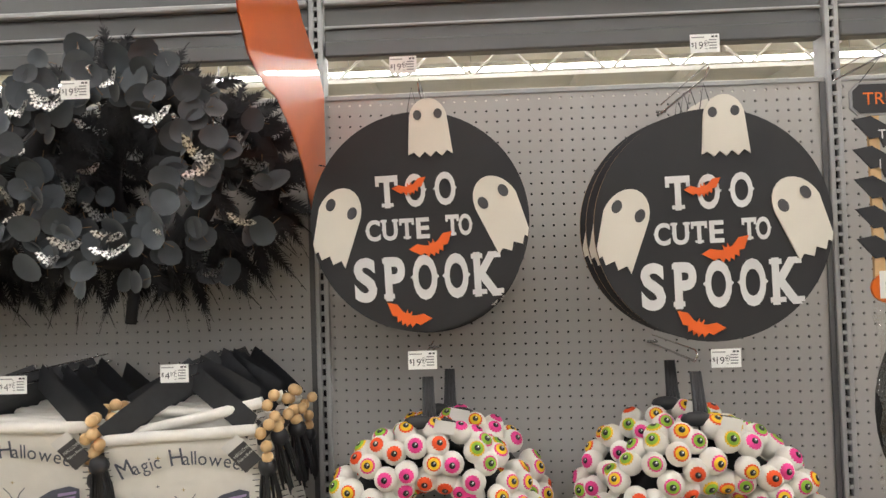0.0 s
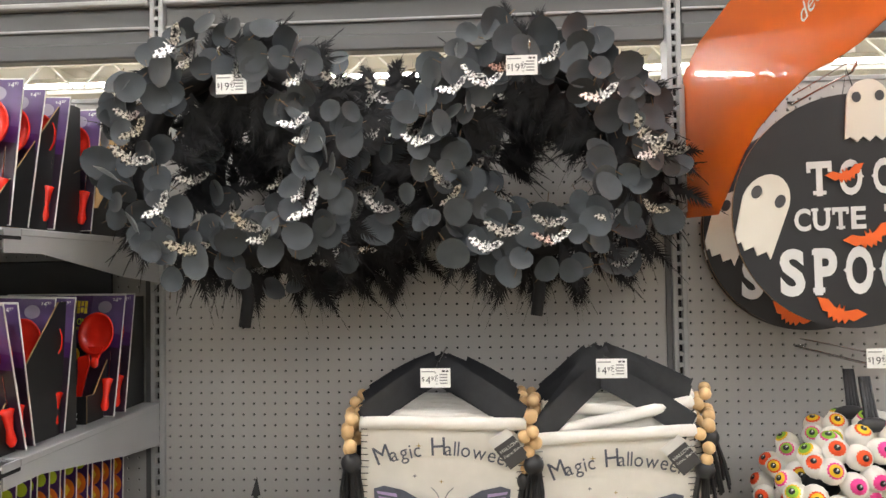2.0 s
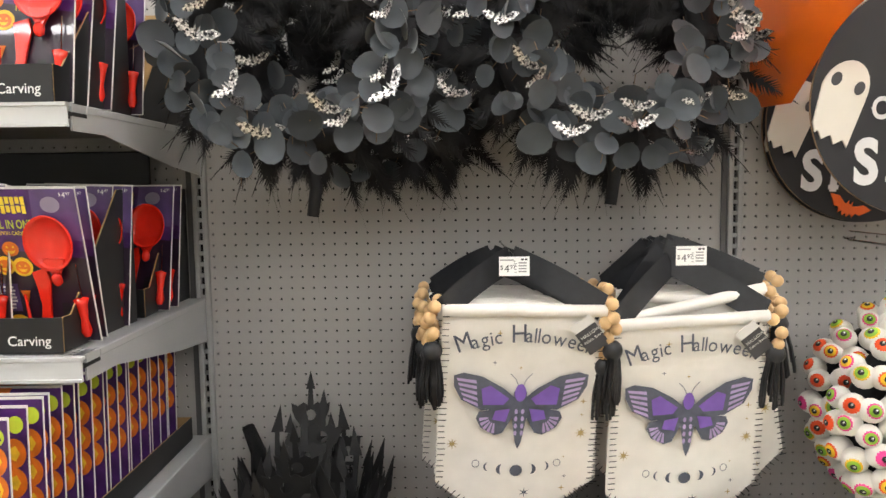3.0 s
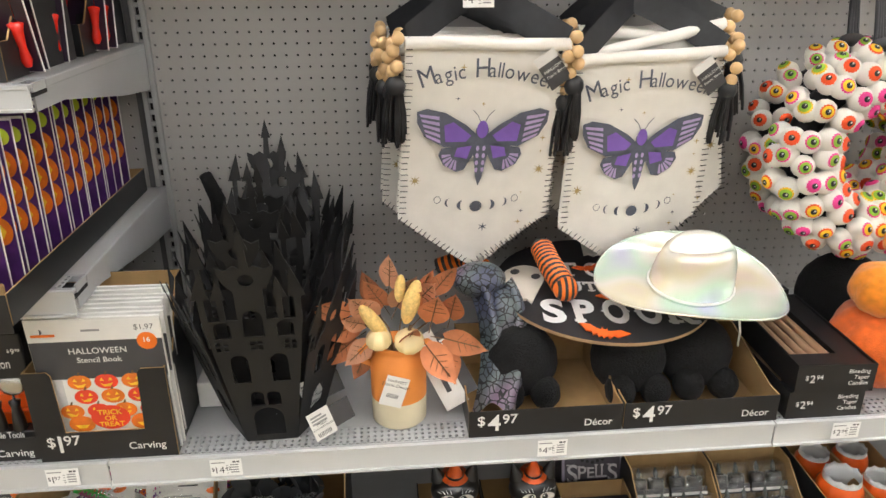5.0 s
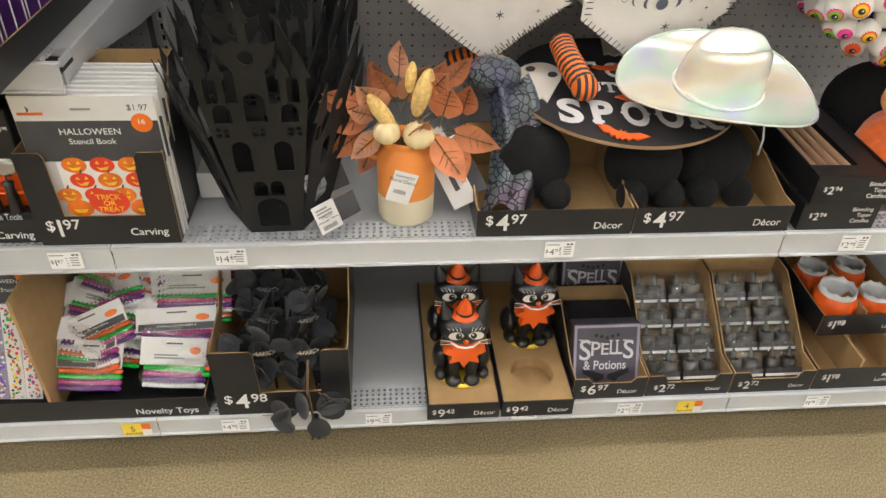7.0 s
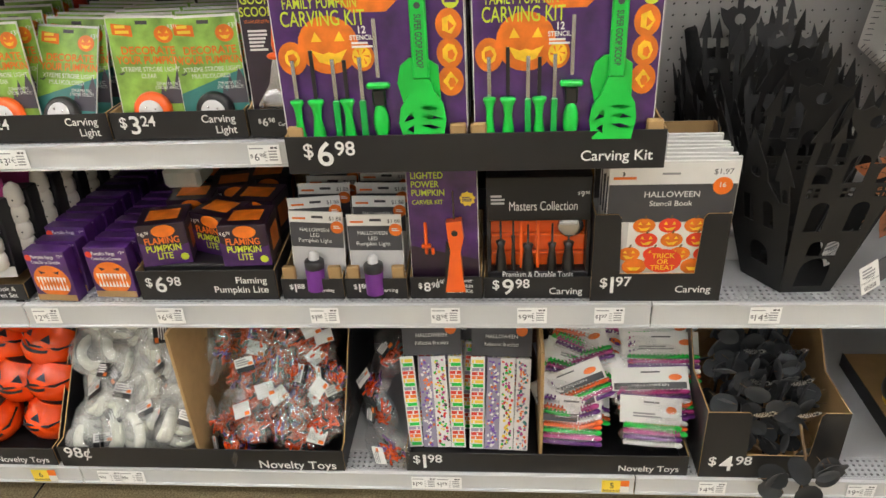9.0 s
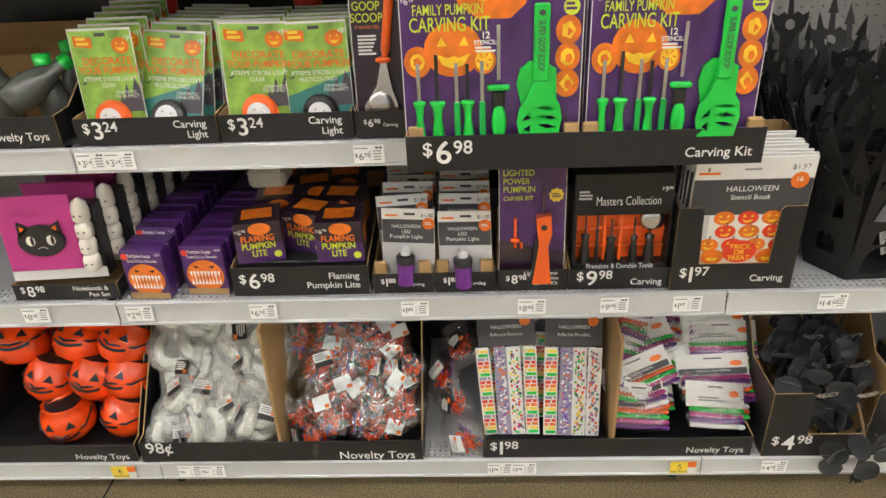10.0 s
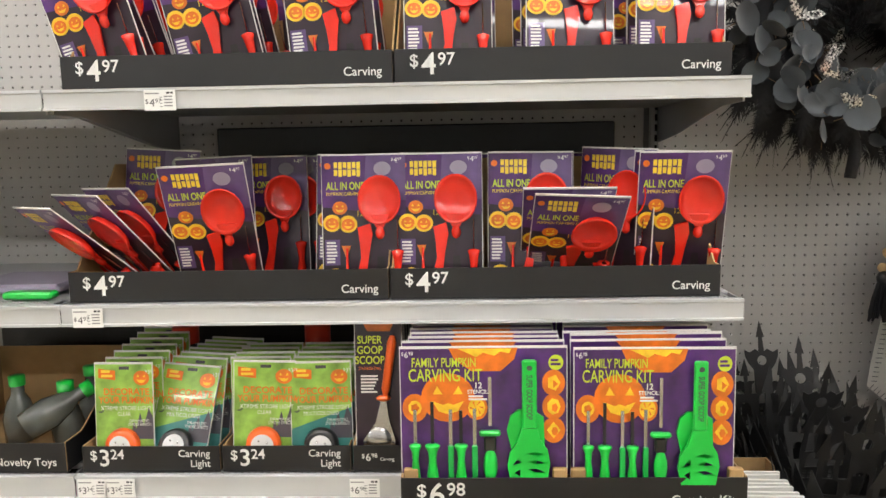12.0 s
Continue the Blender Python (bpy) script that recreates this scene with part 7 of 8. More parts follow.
for x, z, a, s in ((-0.024, 0.196, -32, 1.15), (0.016, 0.222, 14, 1.3), (0.004, 0.262, 5, 0.8)):
    part("wheat_ear", MB().ell((0, 0, 0.03 * s), (0.012 * s, 0.012 * s, 0.036 * s), WHEAT, 10, 8), ob, "fluffy dried wheat ear", pose(x, -0.035, z, 8, a, 0))
for x, z, q in ((-0.034, 0.190, 0.024), (0.020, 0.184, 0.028)):
    g = part("mini_pumpkin", MB().ell((x, -0.042, z), (q, q, q * 0.84), GOURD, 24, 10, None, 8, 0.14), ob, "small cream pumpkin")
    part("stem", MB().tube([(x, -0.042, z + q * 0.75), (x + 0.003, -0.046, z + q * 1.15)], 0.0035, STEM), g)

# ---- decor trays with black plush, reflective costume, sign, hat ----
for x0, x1 in ((-0.993, -0.708), (-0.704, -0.407)):
    tray(x0, x1, 1.234, MZ, 0.056, 0.26, 0.10, ("4", "97"), ("D\u00e9cor",), 0.034, label="black card display tray holding black plush ornaments", straight=0.03)
for x, y in ((-0.875, 1.37), (-0.66, 1.36), (-0.52, 1.37)):
    mb = MB().ell((0, 0, 0.075), (0.075, 0.065, 0.075), PLUSHBLK, 18, 12).ell((-0.03, -0.055, 0.035), (0.03, 0.035, 0.035), PLUSHBLK, 12, 8).ell((0.04, -0.055, 0.033), (0.03, 0.035, 0.033), PLUSHBLK, 12, 8)
    solid("plush_ornament", mb, "black plush cat ornament slumped in its tray", "plush toy", "", pose(x, y, MZ + 0.004))
copy_thing(sign, pose(-0.684, 1.488, 0.768, -86, 1, -5))
# orange and black striped legs
def striped_leg(pts, r0, m):
    ob = thing("striped_leg", "orange and black striped stuffed leg lying on the sign", "halloween prop", m, "striped legs")
    P = [Vector(p) for p in pts]
    mb = MB()
    N = 22
    for i in range(N):
        def at(u):
            u *= len(P) - 1
            k = min(int(u), len(P) - 2)
            return P[k].lerp(P[k + 1], u - k)
        mb.tube([at(i / N), at((i + 1) / N)], r0, ORANGE if i % 2 else RIBBON, 12)
    for i in range(8):
        x0, x1 = -1 + i / 4, -0.75 + i / 4
        q = [x0 + (x1 - x0) * k / 3 for k in range(4)]
        mb.lathe([(r0 * 1.03 * math.sqrt(max(1 - x * x, 0.0004)), x * r0) for x in q], RIBBON if i % 2 else ORANGE, 20, Matrix.Translation(P[-1]) @ rot(0, 90, 0))
    part("stuffed_leg", mb, ob)
    return ob


striped_leg([(0, 0.06, 0.035), (0.005, 0.0, 0.02), (0.02, -0.075, 0.0)], 0.025, pose(-0.80, 1.490, 0.797))
striped_leg([(-0.08, 0.03, -0.02), (-0.03, 0.02, 0.0), (0.01, 0.0, 0.0), (0.02, -0.03, -0.03)], 0.018, pose(-0.94, 1.56, 0.80))
# reflective cat costume kit
ob = thing("costume_kit", "scaly reflective costume cloth on white and black card", "costume", pose(-0.948, 1.354, MZ + 0.018))
cl = MB()
N, Mm = 18, 14
vs = []
for j in range(Mm + 1):
    for i in range(N + 1):
        u, q = i / N, j / Mm
        x = -0.035 + 0.10 * u + 0.03 * math.sin(q * 3)
        z = 0.20 - 0.19 * q + 0.012 * math.sin(u * 7 + q * 5)
        y = 0.10 - 0.15 * q - 0.035 * math.sin(u * math.pi) + 0.012 * math.sin(u * 11 + q * 4)
        vs.append((x, y, z))
fs = [(j * (N + 1) + i, j * (N + 1) + i + 1, (j + 1) * (N + 1) + i + 1, (j + 1) * (N + 1) + i) for j in range(Mm) for i in range(N)]
cl.add(vs, fs, SCALES, True)
cl.ell((0.0, 0.10, 0.20), (0.055, 0.045, 0.035), SCALES, 14, 10).ell((0.045, 0.07, 0.13), (0.04, 0.05, 0.06), SCALES, 14, 10)
part("cloth", cl, ob, "dark iridescent scale cloth")
cd = MB().box(-0.024, 0, 0, 0.024, 0.001, 0.15, PAPER).box(0.0242, 0, 0.01, 0.05, 0.001, 0.14, DKGREY)
cd.disc(0.004, 0.115, 0.012, 0.012, -0.0005, ORANGE)
cd.rect(-0.006, 0.03, 0.004, 0.06, -0.0005, DKGREY)
bars(cd, 0.027, 0.12, 0.016, 0.004, 9, -0.0006, WHITE)
part("header_card", cd, ob, "white and black header card", pose(-0.058, -0.058, 0.012, -28, -30, 0))
# iridescent hat
ob = thing("cowboy_hat", "pearly iridescent cowboy hat lying on the sign", "hat", pose(-0.540, 1.385, 0.806, 14, 1, 0) @ rot(0, 0, -10))
N, K = 56, 9


def hat_ring(a, q):
    """A point of the brim: long axis along x, both long sides curled up."""
    rx, ry = 0.080 + 0.105 * q, 0.066 + 0.089 * q
    side = abs(math.sin(a)) ** 1.6
    return (rx * math.cos(a), ry * math.sin(a) * (1 - 0.12 * q * side), 0.036 * q * q * side - 0.004 * q * q * abs(math.cos(a)) ** 2)


vs = [hat_ring(2 * math.pi * i / N, j / K) for j in range(K + 1) for i in range(N)]
fs = [(j * N + i, j * N + (i + 1) % N, (j + 1) * N + (i + 1) % N, (j + 1) * N + i) for j in range(K) for i in range(N)]
br = MB().add(vs, fs, PEARL, True).add([(x, y, z - 0.002) for x, y, z in vs], fs, PEARL, True)
br.tube([tuple(vs[K * N + i % N]) for i in range(N + 1)], 0.0022, PEARL, 5)
part("brim", br, ob, "curled pearly brim")
vs = []
rings = [(1.0, 0.0), (0.985, 0.03), (0.92, 0.06), (0.82, 0.088), (0.72, 0.101), (0.6, 0.104), (0.4, 0.104), (0.2, 0.104), (0.01, 0.104)]
for k, z in rings:
    for i in range(N):
        a = 2 * math.pi * i / N
        u, v = k * math.cos(a), k * math.sin(a)
        pinch = 1 - 0.22 * (z / 0.104) ** 2 * max(u, 0) ** 2
        dent = 0.034 * math.exp(-(v / 0.30) ** 2) * max(0.0, 1 - u * u * 1.2) * (z / 0.104) ** 4
        vs.append((u * 0.081, v * 0.067 * pinch, z - dent + 0.012 * (z / 0.104) ** 2 * u))
fs = [(j * N + i, j * N + (i + 1) % N, (j + 1) * N + (i + 1) % N, (j + 1) * N + i) for j in range(len(rings) - 1) for i in range(N)]
part("crown", MB().add(vs, fs, PEARL, True), ob, "creased pearly crown")
part("hat_band", MB().tube([(0.0822 * math.cos(2 * math.pi * i / N), 0.0682 * math.sin(2 * math.pi * i / N), 0.009) for i in range(N + 1)], 0.0028, WHITE, 6), ob, "thin white band")
part("chin_cord", MB().tube([(0.085, -0.045, -0.006), (0.095, -0.065, -0.05), (0.102, -0.062, -0.09)], 0.0022, WHITE), ob, "white chin cord")
# boxes of taper candles
def candle_box(at, lid):
    ob = thing("candle_box", "black display box of ivory taper candles", "candle box", at, "taper candle boxes")
    w, d, h = 0.150, 0.30, 0.058
    for name, b in (("front_panel", (0, 0, 0, w, 0.003, h)), ("side_panel", (0, 0.0032, 0, 0.003, d, h)), ("side_panel", (w - 0.003, 0.0032, 0, w, d, h)), ("bottom", (0.0032, 0.0032, 0, w - 0.0032, d, 0.003)),
                    ("back_panel", (0.0032, d - 0.003, 0.0032, w - 0.0032, d, h)), ("lid", (0.098, 0.0032, 0.0032, w - 0.0032, d - 0.0032, h - 0.004))):
        part(name, MB().box(*b, BLACK), ob)
    mb = MB()
    price(mb, 0.016, 0.022, 0.016, -0.0006, "2", "94")
    for k, s in enumerate(("Bleeding", "Taper", "Candles")):
        mb.text(s, w - 0.012, 0.040 - 0.0125 * k, 0.0085, -0.0006, WHITE, "R", 0.008)
    part("lettering", mb, ob, "white printed words")
    for k in range(4):
        part("candle", MB().tube([(0.016 + 0.022 * k, 0.02, h - 0.014), (0.016 + 0.022 * k, d - 0.02, h - 0.014)], 0.010, WAX, 10, None, 0.75), ob, "ivory taper candle")
    part("band", MB().box(0.004, 0.006, h - 0.003, 0.096, 0.045, h - 0.001, BLACK), ob)
    return ob


candle_box(pose(-0.388, 1.236, MZ), False)
cb = candle_box(pose(-0.383, 1.232, MZ + 0.0595, 0, 0, -2), True)
copy_thing(cb, pose(-0.375, 1.54, MZ + 0.0600, 0, 0, 4))
# orange plush pumpkins
def plush_pumpkin(x, y, z, q, m, tilt):
    ob = thing("plush_pumpkin", "fuzzy %s plush pumpkin with black stem" % ("golden" if m is PLUSHGOLD else "orange"), "plush toy", pose(x, y, z, tilt, 0, 0), "plush pumpkins")
    part("body", MB().ell((0, 0, q * 0.86), (q, q, q * 0.86), m, 32, 14, None, 8, 0.12), ob)
    part("stem", MB().tube([(0, 0, q * 1.6), (0.006, -0.01, q * 1.95)], q * 0.15, DKPLASTIC, 8), ob, "black stem")
    return ob


plush_pumpkin(-0.135, 1.37, MZ, 0.105, PLUSHORG, 10)
plush_pumpkin(-0.165, 1.365, MZ + 0.16, 0.062, PLUSHGOLD, 20)
plush_pumpkin(-0.105, 1.40, MZ + 0.255, 0.042, PLUSHGOLD, 20)
solid("plush_ornament", MB().ell((0, 0, 0.10), (0.10, 0.09, 0.10), PLUSHBLK, 18, 12), "black plush ornament behind the pumpkins", "plush toy", "", pose(-0.10, 1.55, MZ))

# ---- base deck ----
BZ = FZ["base"] + 0.0012
# pumpkin pails
def pail():
    ob = thing("pumpkin_pail", "glossy orange plastic jack-o'-lantern pail with black face", "pail", None, "pumpkin pails")
    q = 0.062
    part("bowl", MB().lathe([(0.02, 0.0), (0.04, 0.006), (0.058, 0.028), (0.062, 0.052), (0.055, 0.080), (0.043, 0.097), (0.046, 0.101), (0.041, 0.100), (0.05, 0.08), (0.055, 0.05)], PAILRED, 28), ob)
    fc = MB()
    for s in (-1, 1):
        for pts in ([(s * 0.012, 0.060), (s * 0.034, 0.060), (s * 0.022, 0.078)],):
            fc.add([(x, -math.sqrt(max(0.0625 ** 2 - x * x - (z - 0.05) ** 2 * 0.9, 0)) - 0.0005, z) for x, z in pts], [(0, 1, 2)], DKPLASTIC)
    mouth = [(x / 1000, 0.036 + (x / 1000) ** 2 * 8) for x in range(-36, 37, 6)]
    for (x0, z0), (x1, z1) in zip(mouth, mouth[1:]):
        fc.add([(x, -math.sqrt(0.0625 ** 2 - x * x - (z - 0.05) ** 2 * 0.9) - 0.0006, z) for x, z in ((x0, z0), (x1, z1), (x1, z1 - 0.007), (x0, z0 - 0.007))], [(0, 1, 2, 3)], DKPLASTIC)
    part("face", fc, ob, "black painted face")
    part("handle", MB().tube([(-0.058, 0, 0.075), (-0.05, -0.04, 0.055), (0, -0.066, 0.042), (0.05, -0.04, 0.055), (0.058, 0, 0.075)], 0.003, DKPLASTIC, 6), ob, "black strap handle")
    lb = MB().lathe([(0.001, 0.106), (0.041, 0.101)], BLACK, 20)
    lb.text("98\u00a2", -0.02, 0, 0.012, 0, ORANGE, "L", 0, 0, 1, Matrix.Translation((0, -0.005, 0.1065)) @ rot(-90))
    part("insert", lb, ob, "round black card insert")
    return ob


pa = pail()
pa.matrix_basis = pose(-3.09, 1.30, BZ + 0.003, 0, 0, 10)
r = random.Random(3)
for row in range(4):
    for col in range(3):
        for dp in range(2):
            if row == col == dp == 0:
                continue
            copy_thing(pa, pose(-3.09 + 0.118 * col - 0.11 + r.uniform(-.01, .01) + 0.05 * (row % 2) * (1 if col < 2 else 0), 1.296 + 0.030 * row + 0.125 * dp + r.uniform(-.01, .01), BZ + 0.004 + 0.082 * row, r.choice((-46, -38, -34, -26, -22, 24)) + r.uniform(-5, 5), r.uniform(-18, 18), r.uniform(-40, 40)))
tray(-3.30, -2.898, 1.208, BZ, 0.050, 0.42, 0.39, None, ("Novelty Toys",), 0.038, label="deep black display carton heaped with orange pumpkin pails", straight=0.02, inner=BLACK)


def bag(kind, seed):
    r = random.Random(seed)
    names = {"glow": "clear bag with milky glow-in-the-dark plastic rings", "spider": "clear bag with orange plastic spider rings and black label"}
    ob = thing("toy_bag", names[kind], "toy bag", None, kind + " toy bags")
    nu, nv, vs = 14, 9, []
    for j in range(nv + 1):
        for i in range(nu):
            a, b = 2 * math.pi * i / nu, math.pi * j / nv
            k = 1 + r.uniform(-.16, .16)
            x, y, z = 0.056 * math.cos(a) * math.sin(b) ** 0.6 * k, 0.024 * math.sin(a) * math.sin(b) * k, -0.062 * math.cos(b)
            vs.append((x, y, z))
    fs = [(j * nu + i, j * nu + (i + 1) % nu, (j + 1) * nu + (i + 1) % nu, (j + 1) * nu + i) for j in range(nv) for i in range(nu)]
    part("film", MB().add(vs, fs, MILKFILM if kind == "glow" else FILM, True), ob, "crinkled clear film")
    if kind == "glow":
        for k in range(2):
            part("ring", MB().tube([(0.033 * math.cos(a * math.pi / 9), 0.006 * k, 0.036 * math.sin(a * math.pi / 9) - 0.006) for a in range(19)], 0.0105, GLOWTOY, 8), ob, "milky plastic ring", rot(r.uniform(-12, 12), 0, r.uniform(-15, 15)))
    else:
        sp = MB()
        for k in range(40):
            a, q = r.uniform(0, 6.28), r.uniform(0, 0.028)
            c = Vector((q * math.cos(a), r.uniform(-.012, .012), q * math.sin(a) - 0.012))
            sp.tube([c + Vector((r.uniform(-.018, .018), r.uniform(-.006, .006), r.uniform(-.018, .018))), c, c + Vector((r.uniform(-.018, .018), r.uniform(-.006, .006), r.uniform(-.018, .018)))], 0.0030, PURPLE_P if seed % 2 and k % 3 == 0 else DKPLASTIC if k % 7 == 0 else PAILRED, 5)
        part("spider_rings", sp, ob, "tangle of orange plastic rings")["kind"] = "stuff"
    if seed in (2, 3, 5):
        return ob
    lb = MB().box(-0.020, 0, -0.016, 0.020, 0.0006, 0.016, BLACK if r.random() < 0.6 else PAPER)
    if seed % 2:
        lb.box(-0.020, -0.0008, -0.004, 0.020, -0.0001, 0.016, PAPER)
        bars(lb, -0.017, 0.010, 0.030, 0.003, 3, -0.0012, GREY)
        lb.rect(0.008, -0.003, 0.018, 0.004, -0.0012, ORANGE)
    else:
        bars(lb, -0.016, 0.009, 0.030, 0.003, 4, -0.0006, WHITE)
        lb.rect(0.006, -0.014, 0.018, -0.006, -0.0006, ORANGE)
    part("label", lb, ob, "small printed paper label", pose(r.uniform(-.02, .02), -0.027, r.uniform(-.03, .02), 0, r.uniform(-35, 35), 0))
    return ob


def heap(kinds, x0, x1, n, seed, h, lean=50):
    r = random.Random(seed)
    for k in range(n):
        u, row = r.random(), k / n
        rowz = h * (0.04 + 0.84 * row)
        m = pose(x0 + (x1 - x0) * ((k * 0.618 + r.uniform(-.06, .06)) % 1), 1.254 + 0.20 * row + r.uniform(-.015, .015), BZ + rowz + 0.03, -lean + r.uniform(-18, 22), r.uniform(-75, 75), r.uniform(-25, 25))
        if k < len(kinds):
            kinds[k].matrix_basis = m
        else:
            copy_thing(kinds[r.randrange(len(kinds))], m)


heap([bag("glow", s) for s in (1, 2, 4, 5)], -2.835, -2.595, 46, 5, 0.33)
heap([bag("spider", s) for s in (1, 2, 3, 4)], -2.525, -2.285, 46, 6, 0.33)
heap([bag("spider", s) for s in (7, 8)], -2.205, -2.155, 4, 9, 0.20)
tray(-2.886, -2.246, 1.206, BZ, 0.058, 0.42, 0.39, ("", "98\u00a2"), ("Novelty Toys",), 0.052, split=0.325, label="deep black display carton with glow rings and spider rings", straight=0.02, inner=BLACK)

# reflective bracelet cards
def bracelets(seed):
    r = random.Random(seed)
    ob = thing("bracelet_pack", "carded reflective bracelets with bright printed strips", "bracelet pack", None, "bracelet packs")
    w, h = 0.127, 0.288
    part("header_card", MB().box(-w / 2, 0, h - 0.085, w / 2, 0.0012, h, DKGREY).rect(-w / 2 + 0.001, h - 0.022, w / 2 - 0.001, h - 0.001, -0.0004, PAPER), ob)
    mb = MB().text("HALLOWEEN", 0.0, h - 0.045, 0.008, -0.0004, WHITE, "C").text("Reflective Bracelets", 0.0, h - 0.062, 0.008, -0.0004, WHITE, "C", 0, 0, 0.8)
    mb.disc(0.042, h - 0.028, 0.012, 0.012, -0.0008, ORANGE)
    mb.rect(-0.055, h - 0.014, -0.03, h - 0.010, -0.0007, ORANGE)
    part("print", mb, ob, "white printed words")
    bands = (GREEN, YELLOW, ORANGE, REDCLEAR, LILAC)
    for k in range(4):
        x = -w / 2 + 0.016 + 0.031 * k
        look_of = (0, 1, 2, 0) if seed == 3 else (0, 1, 2, 3)
        kind = look_of[k]
        tilt = rot(0, r.uniform(-5, 5) if seed == 3 else r.uniform(-1, 1), 0)
        L = h - 0.086
        M = Matrix.Translation((x, 0, 0)) @ tilt
        st = part("strip", MB().box(-0.0152, -0.004 - 0.0012 * k, 0.0, 0.0152, -0.001 - 0.0012 * k, L, LILAC if kind == 1 else PAPER, 0.001), ob, "printed reflective strip", M)
        y = -0.0044 - 0.0012 * k
        dots = MB()
        if kind == 0:
            n = 22
            for q in range(n):
                z0 = 0.004 + (L - 0.008) * q / n
                dots.rect(-0.0122, z0, 0.0122, z0 + (L - 0.008) / n * 0.8, y, bands[q % 5])
                dots.rect(-0.0122 + 0.004 * (q % 5), z0, -0.0092 + 0.004 * (q % 5), z0 + 0.006, y - 0.0003, PAPER)
        else:
            cols = {1: (PAPER, MOTH_A, MOTH_A, ORANGE, PAPER), 2: (DKGREY, PINK, YELLOW, GREEN, REDCLEAR), 3: (TEAL, PINK, LILAC, ORANGE)}[kind]
            for q in range(95):
                dots.disc(r.uniform(-.0105, .0105), 0.006 + (L - 0.012) * ((q * 0.618) % 1), r.uniform(.0018, .0042), r.uniform(.0018, .0042), y - 0.00003 * q, cols[r.randrange(len(cols))], 0, r.choice((4, 5, 6)))
        part("print", dots, st, "bright printed bands and shapes")["kind"] = "stuff"
    return ob


ba = bracelets(3)
ba.matrix_basis = pose(-2.045, 1.250, BZ + 0.034, -22, -4, -3)
b3 = bracelets(8)
b3.matrix_basis = pose(-1.915, 1.245, BZ + 0.034, -22, 3, 2)
for k in range(3):
    copy_thing(ba, pose(-2.03 + 0.01 * k, 1.31 + 0.03 * k, BZ + 0.034, -20, 3 - 3 * k, 0))
    copy_thing(b3, pose(-1.91, 1.31 + 0.03 * k, BZ + 0.034, -20, 2 * k - 2, 0))
solid("card_riser", MB().box(-2.10, 1.218, BZ + 0.003, -1.836, 1.60, BZ + 0.030, BLACK), "black card riser under the bracelet packs", "packaging")


def caterpillar(seed):
    ob = thing("caterpillar_toy_pack", "bagged stretchy caterpillar toys under a white header", "toy pack", None, "caterpillar toy packs")
    cols = [WHITE, ORANGE_P, GREEN, PINK, PURPLE_P, WHITE]
    hd = MB().box(-0.052, -0.012, 0.050, 0.052, -0.011, 0.116, PAPER)
    if seed % 2:
        hd.rect(-0.049, 0.0525, 0.049, 0.072, -0.0125, DKGREY)
        hd.text("HALLOWEEN", 0, 0.062, 0.006, -0.0128, WHITE, "C")
    else:
        bars(hd, -0.03, 0.072, 0.05, 0.004, 2, -0.0128, GREY)
    hd.disc(0.034, 0.086, 0.009, 0.009, -0.0129, ORANGE)
    hd.rect(-0.012, 0.100, 0.014, 0.104, -0.0128, DKGREY)
    part("header_card", hd, ob, "white and charcoal header card")
    for k in range(4):
        m = cols[(k + seed) % 5]
        b = MB()
        z = 0.044 - 0.0135 * k
        b.tube([(-0.045, -0.008, z), (0.0, -0.010, z - 0.002), (0.045, -0.008, z)], 0.0055, m, 7)
        for q in range(16):
            b.tube([(-0.042 + 0.0055 * q, -0.013, z + 0.001), (-0.042 + 0.0055 * q, -0.016, z + 0.008)], 0.0012, m, 4)
        b.ell((0.046, -0.009, z), (0.008, 0.007, 0.007), m, 8, 6)
        part("caterpillar", b, ob, "soft spiky caterpillar")
    part("film", MB().ell((0, -0.008, 0.022), (0.056, 0.016, 0.036), FILM, 14, 8), ob, "clear film bag")
    return ob


cps = [caterpillar(s) for s in (1, 2, 3, 4)]
r = random.Random(21)
for k in range(32):
    left = k % 2 == 0
    row = k // 2
    m = pose((-1.757 if left else -1.592) + r.uniform(-.012, .012) + 0.004 * row, 1.250 + 0.020 * row, BZ + 0.046 + 0.0165 * row, -50 + r.uniform(-12, 12), r.uniform(-24, 20) if left else r.uniform(-9, 9), r.uniform(-14, 14))
    m = m @ Matrix.Diagonal((1.25, 1, 0.86, 1))
    if k < 4:
        cps[k].matrix_basis = m
    else:
        copy_thing(cps[r.randrange(4)], m)
for k, m in enumerate((GREEN, PINK, ORANGE_P, MOTH_A, PINK)):
    solid("foam_tube_toy", MB().tube([(-0.07, 0, 0), (0, -0.01, 0.004), (0.07, 0, 0)], 0.010, m, 8), "bright soft tube toy in clear wrap", "toy", "", pose(-1.79 + 0.02 * k, 1.44 + 0.02 * k, BZ + 0.30 + 0.012 * k, 0, 20, 12 - 8 * k), "tube toys")
tray(-2.112, -1.525, 1.210, BZ, 0.054, 0.42, 0.34, ("1", "98"), ("Novelty Toys",), 0.038, split=0.288, label="deep black display carton with bracelets and caterpillar toys", straight=0.08, inner=BLACK)

